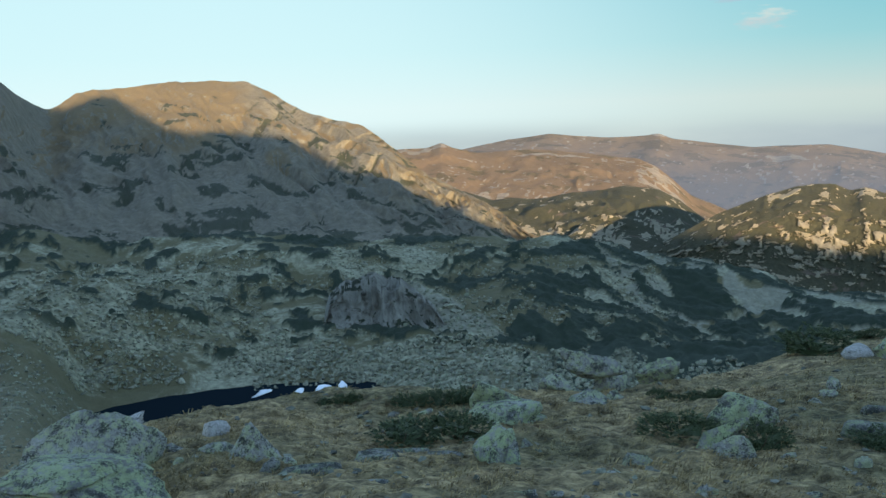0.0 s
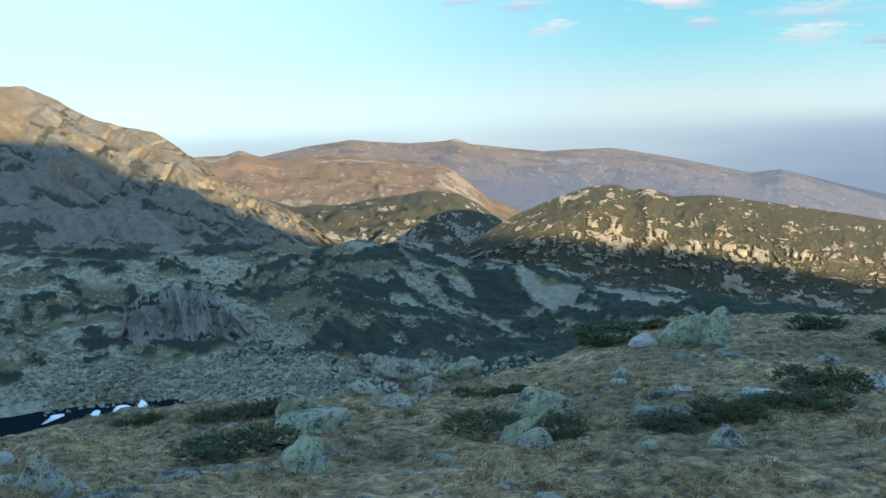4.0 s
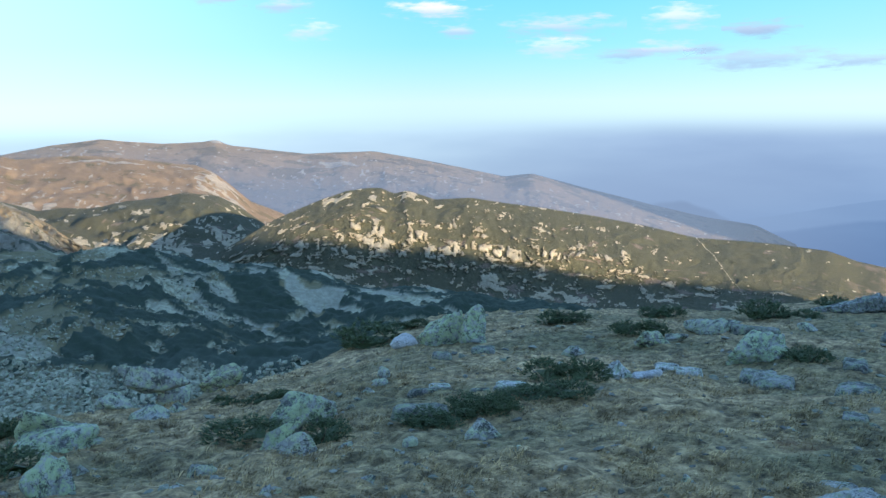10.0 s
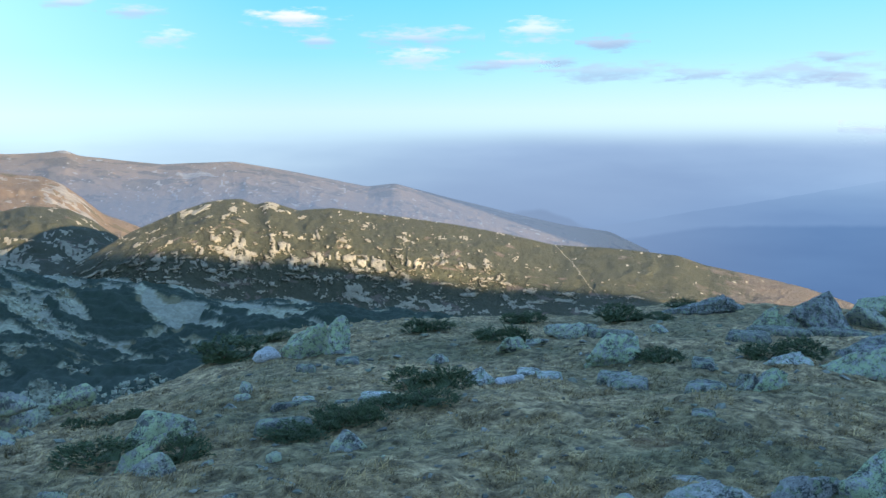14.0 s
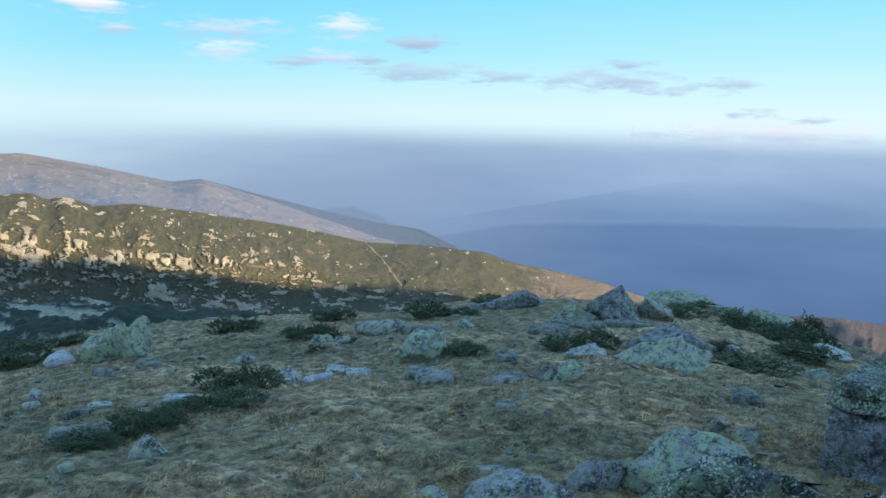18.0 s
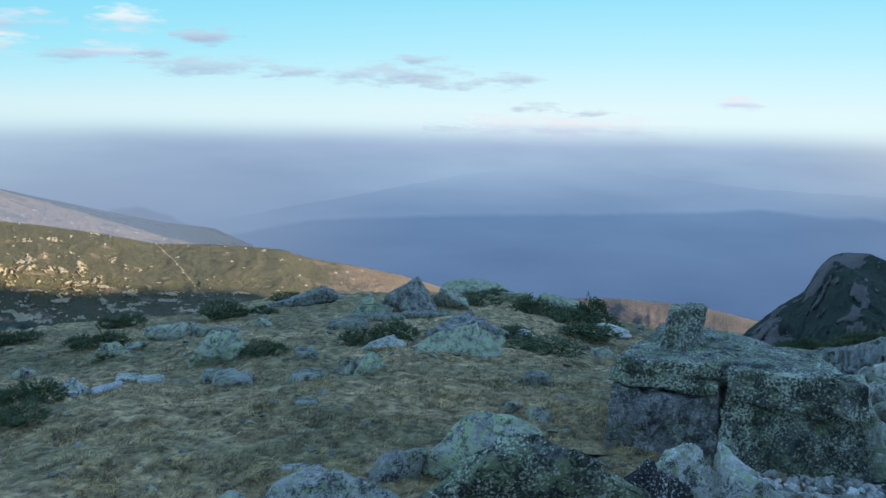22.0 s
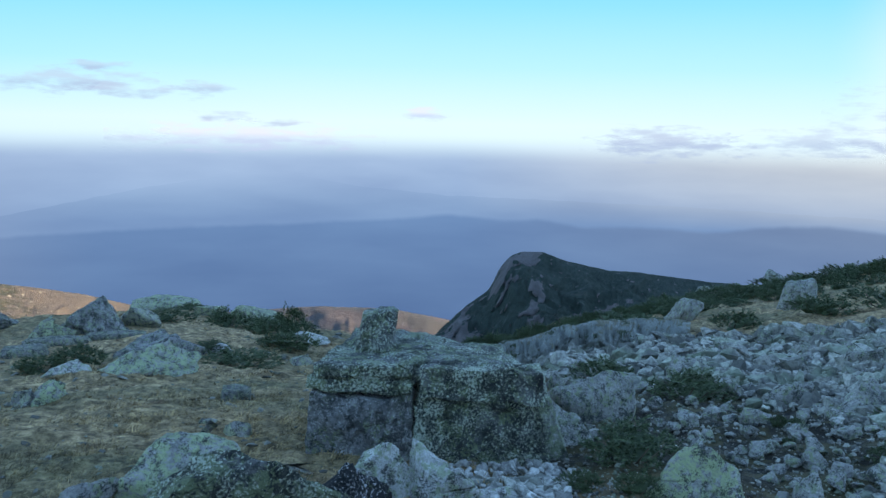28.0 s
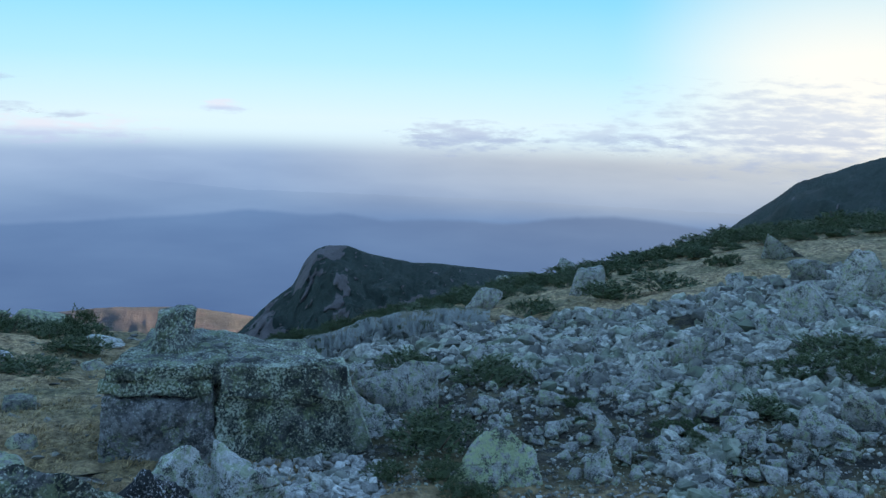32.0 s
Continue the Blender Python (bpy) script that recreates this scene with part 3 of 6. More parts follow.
    return tagged(ob, label, cat, kind="structure")


ROCKY = mountain_material("peak_granite", (0.21, 0.183, 0.138), (0.05, 0.055, 0.036), (0.185, 0.134, 0.076), 1.7, 0.775)
PINEY = mountain_material("pine_ridge", (0.33, 0.275, 0.19), (0.060, 0.056, 0.032), (0.13, 0.097, 0.070), 0.8, 0.30, 1.15)
BROWN = mountain_material("brown_upland", (0.30, 0.25, 0.20), (0.12, 0.09, 0.055), (0.20, 0.133, 0.085), 0.5, 0.50)
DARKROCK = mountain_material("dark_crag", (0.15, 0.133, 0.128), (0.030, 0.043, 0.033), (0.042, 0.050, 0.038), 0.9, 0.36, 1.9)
GREYFACE = mountain_material("pale_rock_face", (0.235, 0.25, 0.225), (0.05, 0.06, 0.03), (0.17, 0.16, 0.11), 22.0, 0.95)
GREYWALL = mountain_material("grey_rock_wall", (0.25, 0.24, 0.205), (0.03, 0.036, 0.022), (0.12, 0.11, 0.09), 3.0, 0.9)

mountain("mountain_1", "rocky granite peak with a rounded dry-grass summit, half in shadow", ROCKY, -45, 9,
         [(-45, 8, 1000), (-30, 5, 1000), (-26, 3.2, 1000), (-24.6, 2.4, 1000), (-23.6, 1.3, 1050), (-22.3, 0.6, 1150), (-21.6, 0.9, 1180), (-20.7, 1.6, 1200), (-18.7, 1.8, 1250),
          (-15.6, 1.95, 1300), (-11.4, 1.98, 1300), (-10.1, 1.4, 1280), (-8.5, 0.35, 1250), (-7.2, -0.25, 1200), (-4.5, -0.9, 1130), (-2.8, -2.2, 1060), (-1.2, -3.6, 1000),
          (0.9, -4.75, 940), (2.9, -5.9, 880), (5.3, -7.7, 800), (9, -9.5, 780)],
         [(-45, -5, 600), (-25, -6.6, 660), (-19.6, -7.4, 660), (-12, -7.6, 670), (-5, -7.5, 680), (2.6, -8.2, 700), (6, -9, 720), (9, -10, 740)],
         rows=150, step=0.09, rough=11, gully=9, size=56, seed=1, bulge=-0.25, pine=(0.36, -0.35), lean=0.25, crag=(0.5, 0.5, 0.7), crag_push=3.0, grassy=(0.42, 0.62), ribs=(-13.0, 5, 15.0, -0.35, 20.0))
mountain("hill_2", "sunlit hill with dwarf pine and pale boulders", PINEY, -1, 17,
         [(-1, -5.2, 1350), (1, -4.9, 1350), (3.3, -5.8, 1320), (6.1, -5.75, 1300), (8.9, -5.45, 1300), (11.3, -5.1, 1300), (13.4, -5.4, 1300), (14.6, -6.1, 1300), (15.5, -6.8, 1300), (17, -8, 1300)],
         [(-1, -8.2, 950), (5, -9, 950), (10, -9.3, 960), (17, -10, 980)], rows=100, rough=10, gully=4, size=50, seed=2, bulge=0.25, cat="hill", pine=(1.1, 1.5), cliff=0.3, crag=(0.3, 0.3, 1.1), cliffs=0.7)
mountain("ridge_3", "long pine-clad ridge with sunlit granite cliffs", PINEY, 11, 63,
         [(11, -10, 820), (14.5, -8.1, 830), (17.1, -6.7, 880), (19.4, -5.8, 910), (21.1, -5.25, 930), (23.1, -5.1, 940), (24, -5.5, 940), (24.8, -5.3, 940), (26.5, -5.9, 940),
          (28.6, -5.8, 950), (32.1, -6.35, 970), (35.3, -6.8, 1000), (39.1, -7.5, 1040), (42.3, -8.2, 1080), (46.4, -8.4, 1150), (49.7, -8.75, 1200), (51.3, -9.3, 1230),
          (54.5, -9.9, 1280), (57, -10.45, 1320), (59, -11.1, 1350), (63, -12.5, 1400)],
         [(11, -10.4, 770), (20, -10.4, 780), (25, -11.4, 790), (33, -12, 800), (45, -12.6, 850), (63, -14, 950)], rows=150, step=0.07, rough=3, gully=1.4, size=34, seed=3, bulge=0.3, cat="ridge", pine=(0.9, 1.6), cliff=0.6, band=0.32, crag=(0.44, 0.17, 1.1), crag_push=4.0, cliffs=0.95, dry_end=(51, 54), gash=(42.4, 46.2, 0.09), crag_end=(37, 43), foot=0.22, knobs=((25.0, 0.93, 0.9, 0.07), (20.6, 0.92, 1.0, 0.06), (22.6, 0.85, 0.5, 0.06)))
mountain("upland_4", "broad brown sunlit upland with pale outcrops", BROWN, -6, 24,
         [(-6, -3, 2100), (-2.5, -2.5, 2150), (-0.5, -2.45, 2150), (0.3, -2.15, 2150), (1.0, -2.5, 2150), (2.5, -2.9, 2200), (6, -2.75, 2300), (10, -3.2, 2250), (12.2, -3.5, 2220), (13.2, -4.0, 2200), (14.2, -4.8, 2200), (15.3, -5.9, 2150), (18, -7.2, 2150), (24, -9, 2100)],
         [(-6, -6, 1500), (5, -7, 1500), (15, -7.5, 1500), (24, -9, 1500)], rows=90, rough=14, gully=6, size=130, seed=4, bulge=0.3, pine=(0.2, 0.0), crag=(0.3, 0.4, 0.6), knobs=((0.4, 0.97, 0.6, 0.1), (-1.5, 0.9, 1.2, 0.08), (13.6, 0.75, 1.4, 0.3), (14.4, 0.45, 1.3, 0.3), (3.0, 0.2, 1.6, 0.1), (8.0, 0.9, 2.5, 0.05)))
FARBROWN = mountain_material("far_brown_upland", (0.30, 0.26, 0.22), (0.12, 0.092, 0.064), (0.20, 0.142, 0.096), 0.35, 0.50)
mountain("upland_5", "far rounded brown mountain chain falling into haze", FARBROWN, 0, 48,
         [(0, -3, 3300), (1.8, -2.6, 3300), (4.2, -2.15, 3300), (6.9, -1.85, 3300), (10.4, -2.2, 3300), (12.6, -2.15, 3300), (13.4, -2.05, 3300), (14.2, -2.4, 3300), (18.7, -3.0, 3400),
          (22.8, -2.92, 3500), (26.8, -3.75, 3500), (30.8, -4.72, 3500), (32.5, -4.52, 3500), (36, -5.68, 3500), (39.5, -6.75, 3500), (42.9, -7.7, 3500), (45.7, -8.2, 3500), (48, -9.5, 3500)],
         [(0, -6, 2400), (25, -7.5, 2400), (48, -12, 2400)], rows=90, rough=16, gully=8, size=210, seed=5, bulge=0.3, edge=0.12, pine=(0.3, 0.15), crag=(0.55, 0.5, 0.6), knobs=((13.4, 0.98, 0.4, 0.06), (20.5, 0.75, 1.2, 0.08)))
# brown dimmed and greyed in its base colours to stand in for haze
HAZEBROWN = mountain_material("haze_dimmed_shoulder", (0.15, 0.13, 0.13), (0.075, 0.065, 0.058), (0.098, 0.076, 0.070), 1.0, 0.50)
mountain("strip_6", "low brown sunlit shoulder beyond the meadow", HAZEBROWN, 62, 90,
         [(62, -12.0, 1150), (66, -11.7, 1150), (71, -11.5, 1150), (75, -11.65, 1150), (78, -12.2, 1150), (82, -13, 1150), (90, -15, 1150)],
         [(62, -17, 850), (90, -18, 850)], rows=30, rough=8, gully=4, size=80, seed=6, cat="hill")
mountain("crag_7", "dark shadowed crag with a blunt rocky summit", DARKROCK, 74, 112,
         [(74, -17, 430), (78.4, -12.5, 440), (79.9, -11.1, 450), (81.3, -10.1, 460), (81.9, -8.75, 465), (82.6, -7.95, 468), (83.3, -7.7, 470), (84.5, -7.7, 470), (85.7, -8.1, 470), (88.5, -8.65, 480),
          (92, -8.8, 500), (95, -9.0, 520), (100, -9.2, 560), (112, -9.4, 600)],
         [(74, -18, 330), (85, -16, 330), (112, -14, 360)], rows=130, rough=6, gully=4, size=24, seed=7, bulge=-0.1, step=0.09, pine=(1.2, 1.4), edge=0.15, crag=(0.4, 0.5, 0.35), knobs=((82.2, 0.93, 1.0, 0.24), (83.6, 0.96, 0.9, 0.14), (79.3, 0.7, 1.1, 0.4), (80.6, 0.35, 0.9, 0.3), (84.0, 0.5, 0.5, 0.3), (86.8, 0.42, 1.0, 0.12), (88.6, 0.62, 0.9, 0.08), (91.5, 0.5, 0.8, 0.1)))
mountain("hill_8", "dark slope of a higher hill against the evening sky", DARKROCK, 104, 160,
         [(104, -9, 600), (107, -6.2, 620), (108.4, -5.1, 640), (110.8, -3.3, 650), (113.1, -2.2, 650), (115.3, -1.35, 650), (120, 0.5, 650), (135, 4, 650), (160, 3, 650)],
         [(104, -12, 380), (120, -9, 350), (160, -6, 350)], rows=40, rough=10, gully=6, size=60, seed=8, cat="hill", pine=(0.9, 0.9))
mountain("rock_wall_9", "bare dark grey rock wall in the valley", GREYWALL, -7.6, 0.5,
         [(-7.6, -13.3, 360), (-7.1, -11.2, 364), (-6.7, -10.8, 367), (-6.0, -10.2, 369), (-5.2, -10.3, 370), (-4.2, -9.9, 370), (-3, -10.1, 370), (-1.9, -10.7, 369), (-1.2, -11.6, 367), (-0.5, -12.0, 363), (0.4, -13.8, 360)],
         [(-7.6, -12.9, 352), (-5, -13.0, 349), (-2, -13.6, 349), (1.5, -13.6, 352)], rows=60, rough=4.5, gully=3.6, size=10, seed=9, bulge=0.2, cat="rock wall", pine=(0.1, 0.3), cliff=0.9, drop=14, step=0.06, back=1.06)


mountain("rock_face_11", "pale fractured rock face under the pine belt", GREYFACE, 80.5, 93.5,
         [(80.5, -14.3, 30), (82, -13.3, 31), (85, -12.4, 32), (88, -11.75, 33), (91, -11.2, 34), (93.5, -11.4, 35)],
         [(80.5, -15.2, 27), (84, -15.0, 28), (88, -14.3, 29), (91, -13.6, 30), (93.5, -12.8, 31)], rows=60, step=0.05, rough=0.35, gully=0.5, size=1.0, seed=12, cat="rock face",
         pine=(0.0, 0.1), cliff=0.9, drop=1.3, back=1.10, crag=(0.5, 0.5, 0.4), crag_push=0.15)


def shading_range(name, label, mat, crest, dist, seed):
    """The range behind the camera that keeps the low sun off the valley: knots of (metres across the light, height)."""
    u = np.arange(-1800, 905, 12.0)
    top = sum(np.interp(u + d, [k[0] for k in crest], [k[1] for k in crest]) for d in (-8, 0, 8)) / 3 + 4 * fbm(u / 60, 0 * u, 4, seed)
    away, across = way(SUN_AZ), way(SUN_AZ - 90)
    pts = []
    for k in np.linspace(-1, 1, 31):
        d = dist + 420 * k
        z = -160 + (top + 160) * (1 - abs(k) ** 1.2) + 14 * fbm(u / 90, 0 * u + k * 4, 4, seed + 3) * min(1.0, abs(k) * 4)
        pts.append(np.stack([away.x * d + across.x * u, away.y * d + across.y * u, z], -1))
    ob = new(name, grid_mesh(name, np.array(pts)))
    mark(ob.data, "pine", np.zeros(len(ob.data.vertices)))
    mark(ob.data, "crag", np.zeros(len(ob.data.vertices)))
    mark(ob.data, "grassy", np.ones(len(ob.data.vertices)))
    ob.data.materials.append(mat)
    return tagged(ob, label, "mountain", kind="structure")


shading_range("mountain_10", "high rocky range standing before the low sun", ROCKY,
              [(-1800, 250), (-900, 420), (-400, 440), (-127, 340), (-79, 371), (-58, 340), (7, 282), (25, 296), (64, 299), (129, 272), (150, 231), (196, 210), (227, 178), (262, 152), (300, 142), (420, 147),
               (436, 143), (471, 135), (491, 128), (535, 117), (572, 108), (595, 100), (619, 90), (644, 78), (664, 64), (700, 62), (742, 55), (778, 47), (840, 34), (858, 20), (872, -60), (895, -160), (1500, -200)], 900, 15)

# ---- haze and distance ----
GLOW = 0.154      # emission strength of the glowing sheets for haze, sky and clouds

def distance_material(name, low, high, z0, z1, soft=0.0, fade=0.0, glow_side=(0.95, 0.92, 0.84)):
    """Far haze painted as glow: a plain tone from its foot to its top, which thins out there."""
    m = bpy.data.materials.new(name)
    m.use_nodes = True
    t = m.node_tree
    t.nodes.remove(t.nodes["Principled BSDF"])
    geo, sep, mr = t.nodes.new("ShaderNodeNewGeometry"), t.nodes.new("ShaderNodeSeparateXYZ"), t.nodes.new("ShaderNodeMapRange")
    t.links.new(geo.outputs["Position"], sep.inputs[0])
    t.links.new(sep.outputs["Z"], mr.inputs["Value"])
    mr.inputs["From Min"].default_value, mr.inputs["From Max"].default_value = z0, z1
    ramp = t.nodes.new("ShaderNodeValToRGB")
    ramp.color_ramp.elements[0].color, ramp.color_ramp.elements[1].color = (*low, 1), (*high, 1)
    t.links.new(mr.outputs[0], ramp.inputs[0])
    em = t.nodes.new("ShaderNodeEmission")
    # sunward warmth and western brightness are painted into the haze tone too
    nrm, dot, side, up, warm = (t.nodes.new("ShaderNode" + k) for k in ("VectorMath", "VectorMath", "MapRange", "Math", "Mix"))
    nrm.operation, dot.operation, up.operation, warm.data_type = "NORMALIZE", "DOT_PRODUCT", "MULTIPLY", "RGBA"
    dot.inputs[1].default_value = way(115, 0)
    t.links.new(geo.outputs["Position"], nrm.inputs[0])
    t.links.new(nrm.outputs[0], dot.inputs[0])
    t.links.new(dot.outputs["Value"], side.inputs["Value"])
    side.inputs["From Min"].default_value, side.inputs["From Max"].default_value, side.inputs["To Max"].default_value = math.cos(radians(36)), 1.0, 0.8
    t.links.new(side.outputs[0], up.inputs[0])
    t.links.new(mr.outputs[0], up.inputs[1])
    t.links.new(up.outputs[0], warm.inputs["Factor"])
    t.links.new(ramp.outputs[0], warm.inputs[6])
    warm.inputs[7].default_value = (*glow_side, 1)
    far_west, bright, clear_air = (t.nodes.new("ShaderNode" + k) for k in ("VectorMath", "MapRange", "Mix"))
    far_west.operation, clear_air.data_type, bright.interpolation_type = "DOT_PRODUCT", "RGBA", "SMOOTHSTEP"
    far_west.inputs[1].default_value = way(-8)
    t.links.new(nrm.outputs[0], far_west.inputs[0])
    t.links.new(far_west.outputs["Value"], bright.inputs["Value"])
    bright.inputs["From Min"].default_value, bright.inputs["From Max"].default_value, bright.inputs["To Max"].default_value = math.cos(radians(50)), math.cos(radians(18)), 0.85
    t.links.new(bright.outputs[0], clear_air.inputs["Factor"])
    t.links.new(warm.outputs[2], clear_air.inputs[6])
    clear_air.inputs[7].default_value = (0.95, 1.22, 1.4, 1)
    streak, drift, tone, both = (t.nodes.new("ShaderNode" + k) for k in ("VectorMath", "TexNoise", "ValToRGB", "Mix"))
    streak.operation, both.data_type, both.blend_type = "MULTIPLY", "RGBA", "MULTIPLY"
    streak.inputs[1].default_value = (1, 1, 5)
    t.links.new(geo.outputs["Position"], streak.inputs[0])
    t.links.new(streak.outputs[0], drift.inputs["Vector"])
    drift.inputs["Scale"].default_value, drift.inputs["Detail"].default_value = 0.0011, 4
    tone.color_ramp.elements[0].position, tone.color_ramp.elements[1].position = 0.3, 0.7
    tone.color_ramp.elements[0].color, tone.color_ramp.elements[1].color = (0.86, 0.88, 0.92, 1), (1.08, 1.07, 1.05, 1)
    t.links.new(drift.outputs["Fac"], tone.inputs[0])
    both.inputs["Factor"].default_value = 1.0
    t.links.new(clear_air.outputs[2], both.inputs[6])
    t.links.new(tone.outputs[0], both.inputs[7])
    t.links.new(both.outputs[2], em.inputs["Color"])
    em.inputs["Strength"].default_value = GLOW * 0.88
    last = em.outputs[0]
    if soft:
        thin, clear, mx = t.nodes.new("ShaderNodeMapRange"), t.nodes.new("ShaderNodeBsdfTransparent"), t.nodes.new("ShaderNodeMixShader")
        t.links.new(sep.outputs["Z"], thin.inputs["Value"])
        thin.interpolation_type = "SMOOTHSTEP"
        thin.inputs["From Min"].default_value, thin.inputs["From Max"].default_value = z1 - soft, z1
        t.links.new(thin.outputs[0], mx.inputs[0])
        t.links.new(em.outputs[0], mx.inputs[1])
        t.links.new(clear.outputs[0], mx.inputs[2])
        last = mx.outputs[0]
    if fade:
        rise, thin, clear, mx = (t.nodes.new("ShaderNode" + k) for k in ("Attribute", "MapRange", "BsdfTransparent", "MixShader"))
        rise.attribute_name, thin.interpolation_type = "rise", "SMOOTHSTEP"
        t.links.new(rise.outputs["Fac"], thin.inputs["Value"])
        thin.inputs["From Min"].default_value = 1 - fade
        t.links.new(thin.outputs[0], mx.inputs[0])
        t.links.new(last, mx.inputs[1])
        t.links.new(clear.outputs[0], mx.inputs[2])
        last = mx.outputs[0]
    t.links.new(last, t.nodes["Material Output"].inputs["Surface"])
    return m


RISE = np.array([0, 0.3, 0.6, 0.8, 0.9, 0.94, 0.96, 0.97, 0.98, 0.99, 1.0])


def backdrop(name, label, mat, az0, az1, crest, radius, foot, rough=0.05, seed=0):
    az = np.arange(az0, az1, 0.15)
    e = sum(np.interp(az + d, [k[0] for k in crest], [k[1] for k in crest]) for d in (-0.3, 0, 0.3)) / 3 + rough * fbm(az * 1.3, 0 * az, 4, seed)
    top = EYE_Z + radius * np.tan(np.radians(e))
    sn, cs = np.sin(np.radians(az)), np.cos(np.radians(az))
    pts = np.array([np.stack([(radius + 60 * (1 - k)) * sn, (radius + 60 * (1 - k)) * cs, foot + (top - foot) * k], -1) for k in RISE])
    ob = new(name, grid_mesh(name, pts))
    mark(ob.data, "rise", np.repeat(RISE, len(az)))
    ob.data.materials.append(mat)
    return tagged(ob, label, "backdrop", kind="structure")


def zat(radius, el):
    return EYE_Z + radius * math.tan(radians(el))


def sky_material():
    """The sky low over the land: clear blue above, pale at the horizon, brightest towards the sun's side."""
    m = bpy.data.materials.new("low_sky")
    m.use_nodes = True
    t = m.node_tree
    t.nodes.remove(t.nodes["Principled BSDF"])
    geo, nrm, sep = t.nodes.new("ShaderNodeNewGeometry"), t.nodes.new("ShaderNodeVectorMath"), t.nodes.new("ShaderNodeSeparateXYZ")
    nrm.operation = "NORMALIZE"
    t.links.new(geo.outputs["Position"], nrm.inputs[0])
    t.links.new(nrm.outputs[0], sep.inputs[0])
    mr, ramp = t.nodes.new("ShaderNodeMapRange"), t.nodes.new("ShaderNodeValToRGB")
    t.links.new(sep.outputs["Z"], mr.inputs["Value"])
    mr.inputs["From Min"].default_value, mr.inputs["From Max"].default_value = -0.035, 0.175
    t.links.new(mr.outputs[0], ramp.inputs[0])
    stops = ((0.0, (0.80, 1.06, 1.20)), (0.17, (0.83, 1.09, 1.24)), (0.32, (0.60, 1.04, 1.26)), (0.45, (0.43, 0.98, 1.26)), (0.75, (0.27, 0.86, 1.22)), (1.0, (0.22, 0.76, 1.19)))
    while len(ramp.color_ramp.elements) < len(stops):
        ramp.color_ramp.elements.new(0.5)
    for e, (p, c) in zip(ramp.color_ramp.elements, stops):
        e.position, e.color = p, (*c, 1)
    dot, side = t.nodes.new("ShaderNodeVectorMath"), t.nodes.new("ShaderNodeMapRange")
    dot.operation = "DOT_PRODUCT"
    dot.inputs[1].default_value = way(119, 5)
    t.links.new(nrm.outputs[0], dot.inputs[0])
    t.links.new(dot.outputs["Value"], side.inputs["Value"])
    side.interpolation_type = "SMOOTHSTEP"
    side.inputs["From Min"].default_value, side.inputs["From Max"].default_value = math.cos(radians(19)), math.cos(radians(3))
    mx = t.nodes.new("ShaderNodeMix")
    mx.data_type = "RGBA"
    low, glow = t.nodes.new("ShaderNodeMapRange"), t.nodes.new("ShaderNodeMath")
    low.inputs["From Min"].default_value, low.inputs["From Max"].default_value, low.inputs["To Min"].default_value, low.inputs["To Max"].default_value = 0.07, 0.2, 1.0, 0.1
    t.links.new(sep.outputs["Z"], low.inputs["Value"])
    glow.operation = "MULTIPLY"
    t.links.new(side.outputs[0], glow.inputs[0])
    t.links.new(low.outputs[0], glow.inputs[1])
    t.links.new(glow.outputs[0], mx.inputs["Factor"])
    t.links.new(ramp.outputs[0], mx.inputs[6])
    mx.inputs[7].default_value = (1.28, 1.22, 1.12, 1)
    dot2, west = t.nodes.new("ShaderNodeVectorMath"), t.nodes.new("ShaderNodeMapRange")
    dot2.operation = "DOT_PRODUCT"
    dot2.inputs[1].default_value = way(-30, 0)
    t.links.new(nrm.outputs[0], dot2.inputs[0])
    t.links.new(dot2.outputs["Value"], west.inputs["Value"])
    west.interpolation_type = "SMOOTHSTEP"
    west.inputs["From Min"].default_value, west.inputs["From Max"].default_value = math.cos(radians(58)), math.cos(radians(15))
    west.inputs["To Max"].default_value = 0.6
    pale = t.nodes.new("ShaderNodeMix")
    pale.data_type = "RGBA"
    t.links.new(west.outputs[0], pale.inputs["Factor"])
    t.links.new(mx.outputs[2], pale.inputs[6])
    pale.inputs[7].default_value = (1.28, 1.78, 2.2, 1)
    em = t.nodes.new("ShaderNodeEmission")
    warmth, lowly, share, milk = (t.nodes.new("ShaderNode" + k) for k in ("MapRange", "MapRange", "Math", "Mix"))
    milk.data_type, share.operation = "RGBA", "MULTIPLY"
    east, power = t.nodes.new("ShaderNodeVectorMath"), t.nodes.new("ShaderNodeMapRange")
    east.operation = "DOT_PRODUCT"
    east.inputs[1].default_value = way(85)
    t.links.new(nrm.outputs[0], east.inputs[0])
    t.links.new(east.outputs["Value"], power.inputs["Value"])
    power.inputs["From Min"].default_value, power.inputs["From Max"].default_value = math.cos(radians(70)), math.cos(radians(10))
    power.inputs["To Min"].default_value, power.inputs["To Max"].default_value = GLOW * 0.88, GLOW * 0.97
    t.links.new(power.outputs[0], em.inputs["Strength"])
    t.links.new(east.outputs["Value"], warmth.inputs["Value"])
    warmth.inputs["From Min"].default_value, warmth.inputs["From Max"].default_value, warmth.inputs["To Max"].default_value = math.cos(radians(50)), math.cos(radians(15)), 0.33
    t.links.new(sep.outputs["Z"], lowly.inputs["Value"])
    lowly.inputs["From Min"].default_value, lowly.inputs["From Max"].default_value, lowly.inputs["To Min"].default_value, lowly.inputs["To Max"].default_value = 0.03, 0.15, 1.0, 0.1
    t.links.new(warmth.outputs[0], share.inputs[0])
    t.links.new(lowly.outputs[0], share.inputs[1])
    t.links.new(share.outputs[0], milk.inputs["Factor"])
    t.links.new(pale.outputs[2], milk.inputs[6])
    milk.inputs[7].default_value = (1.0, 1.12, 1.2, 1)
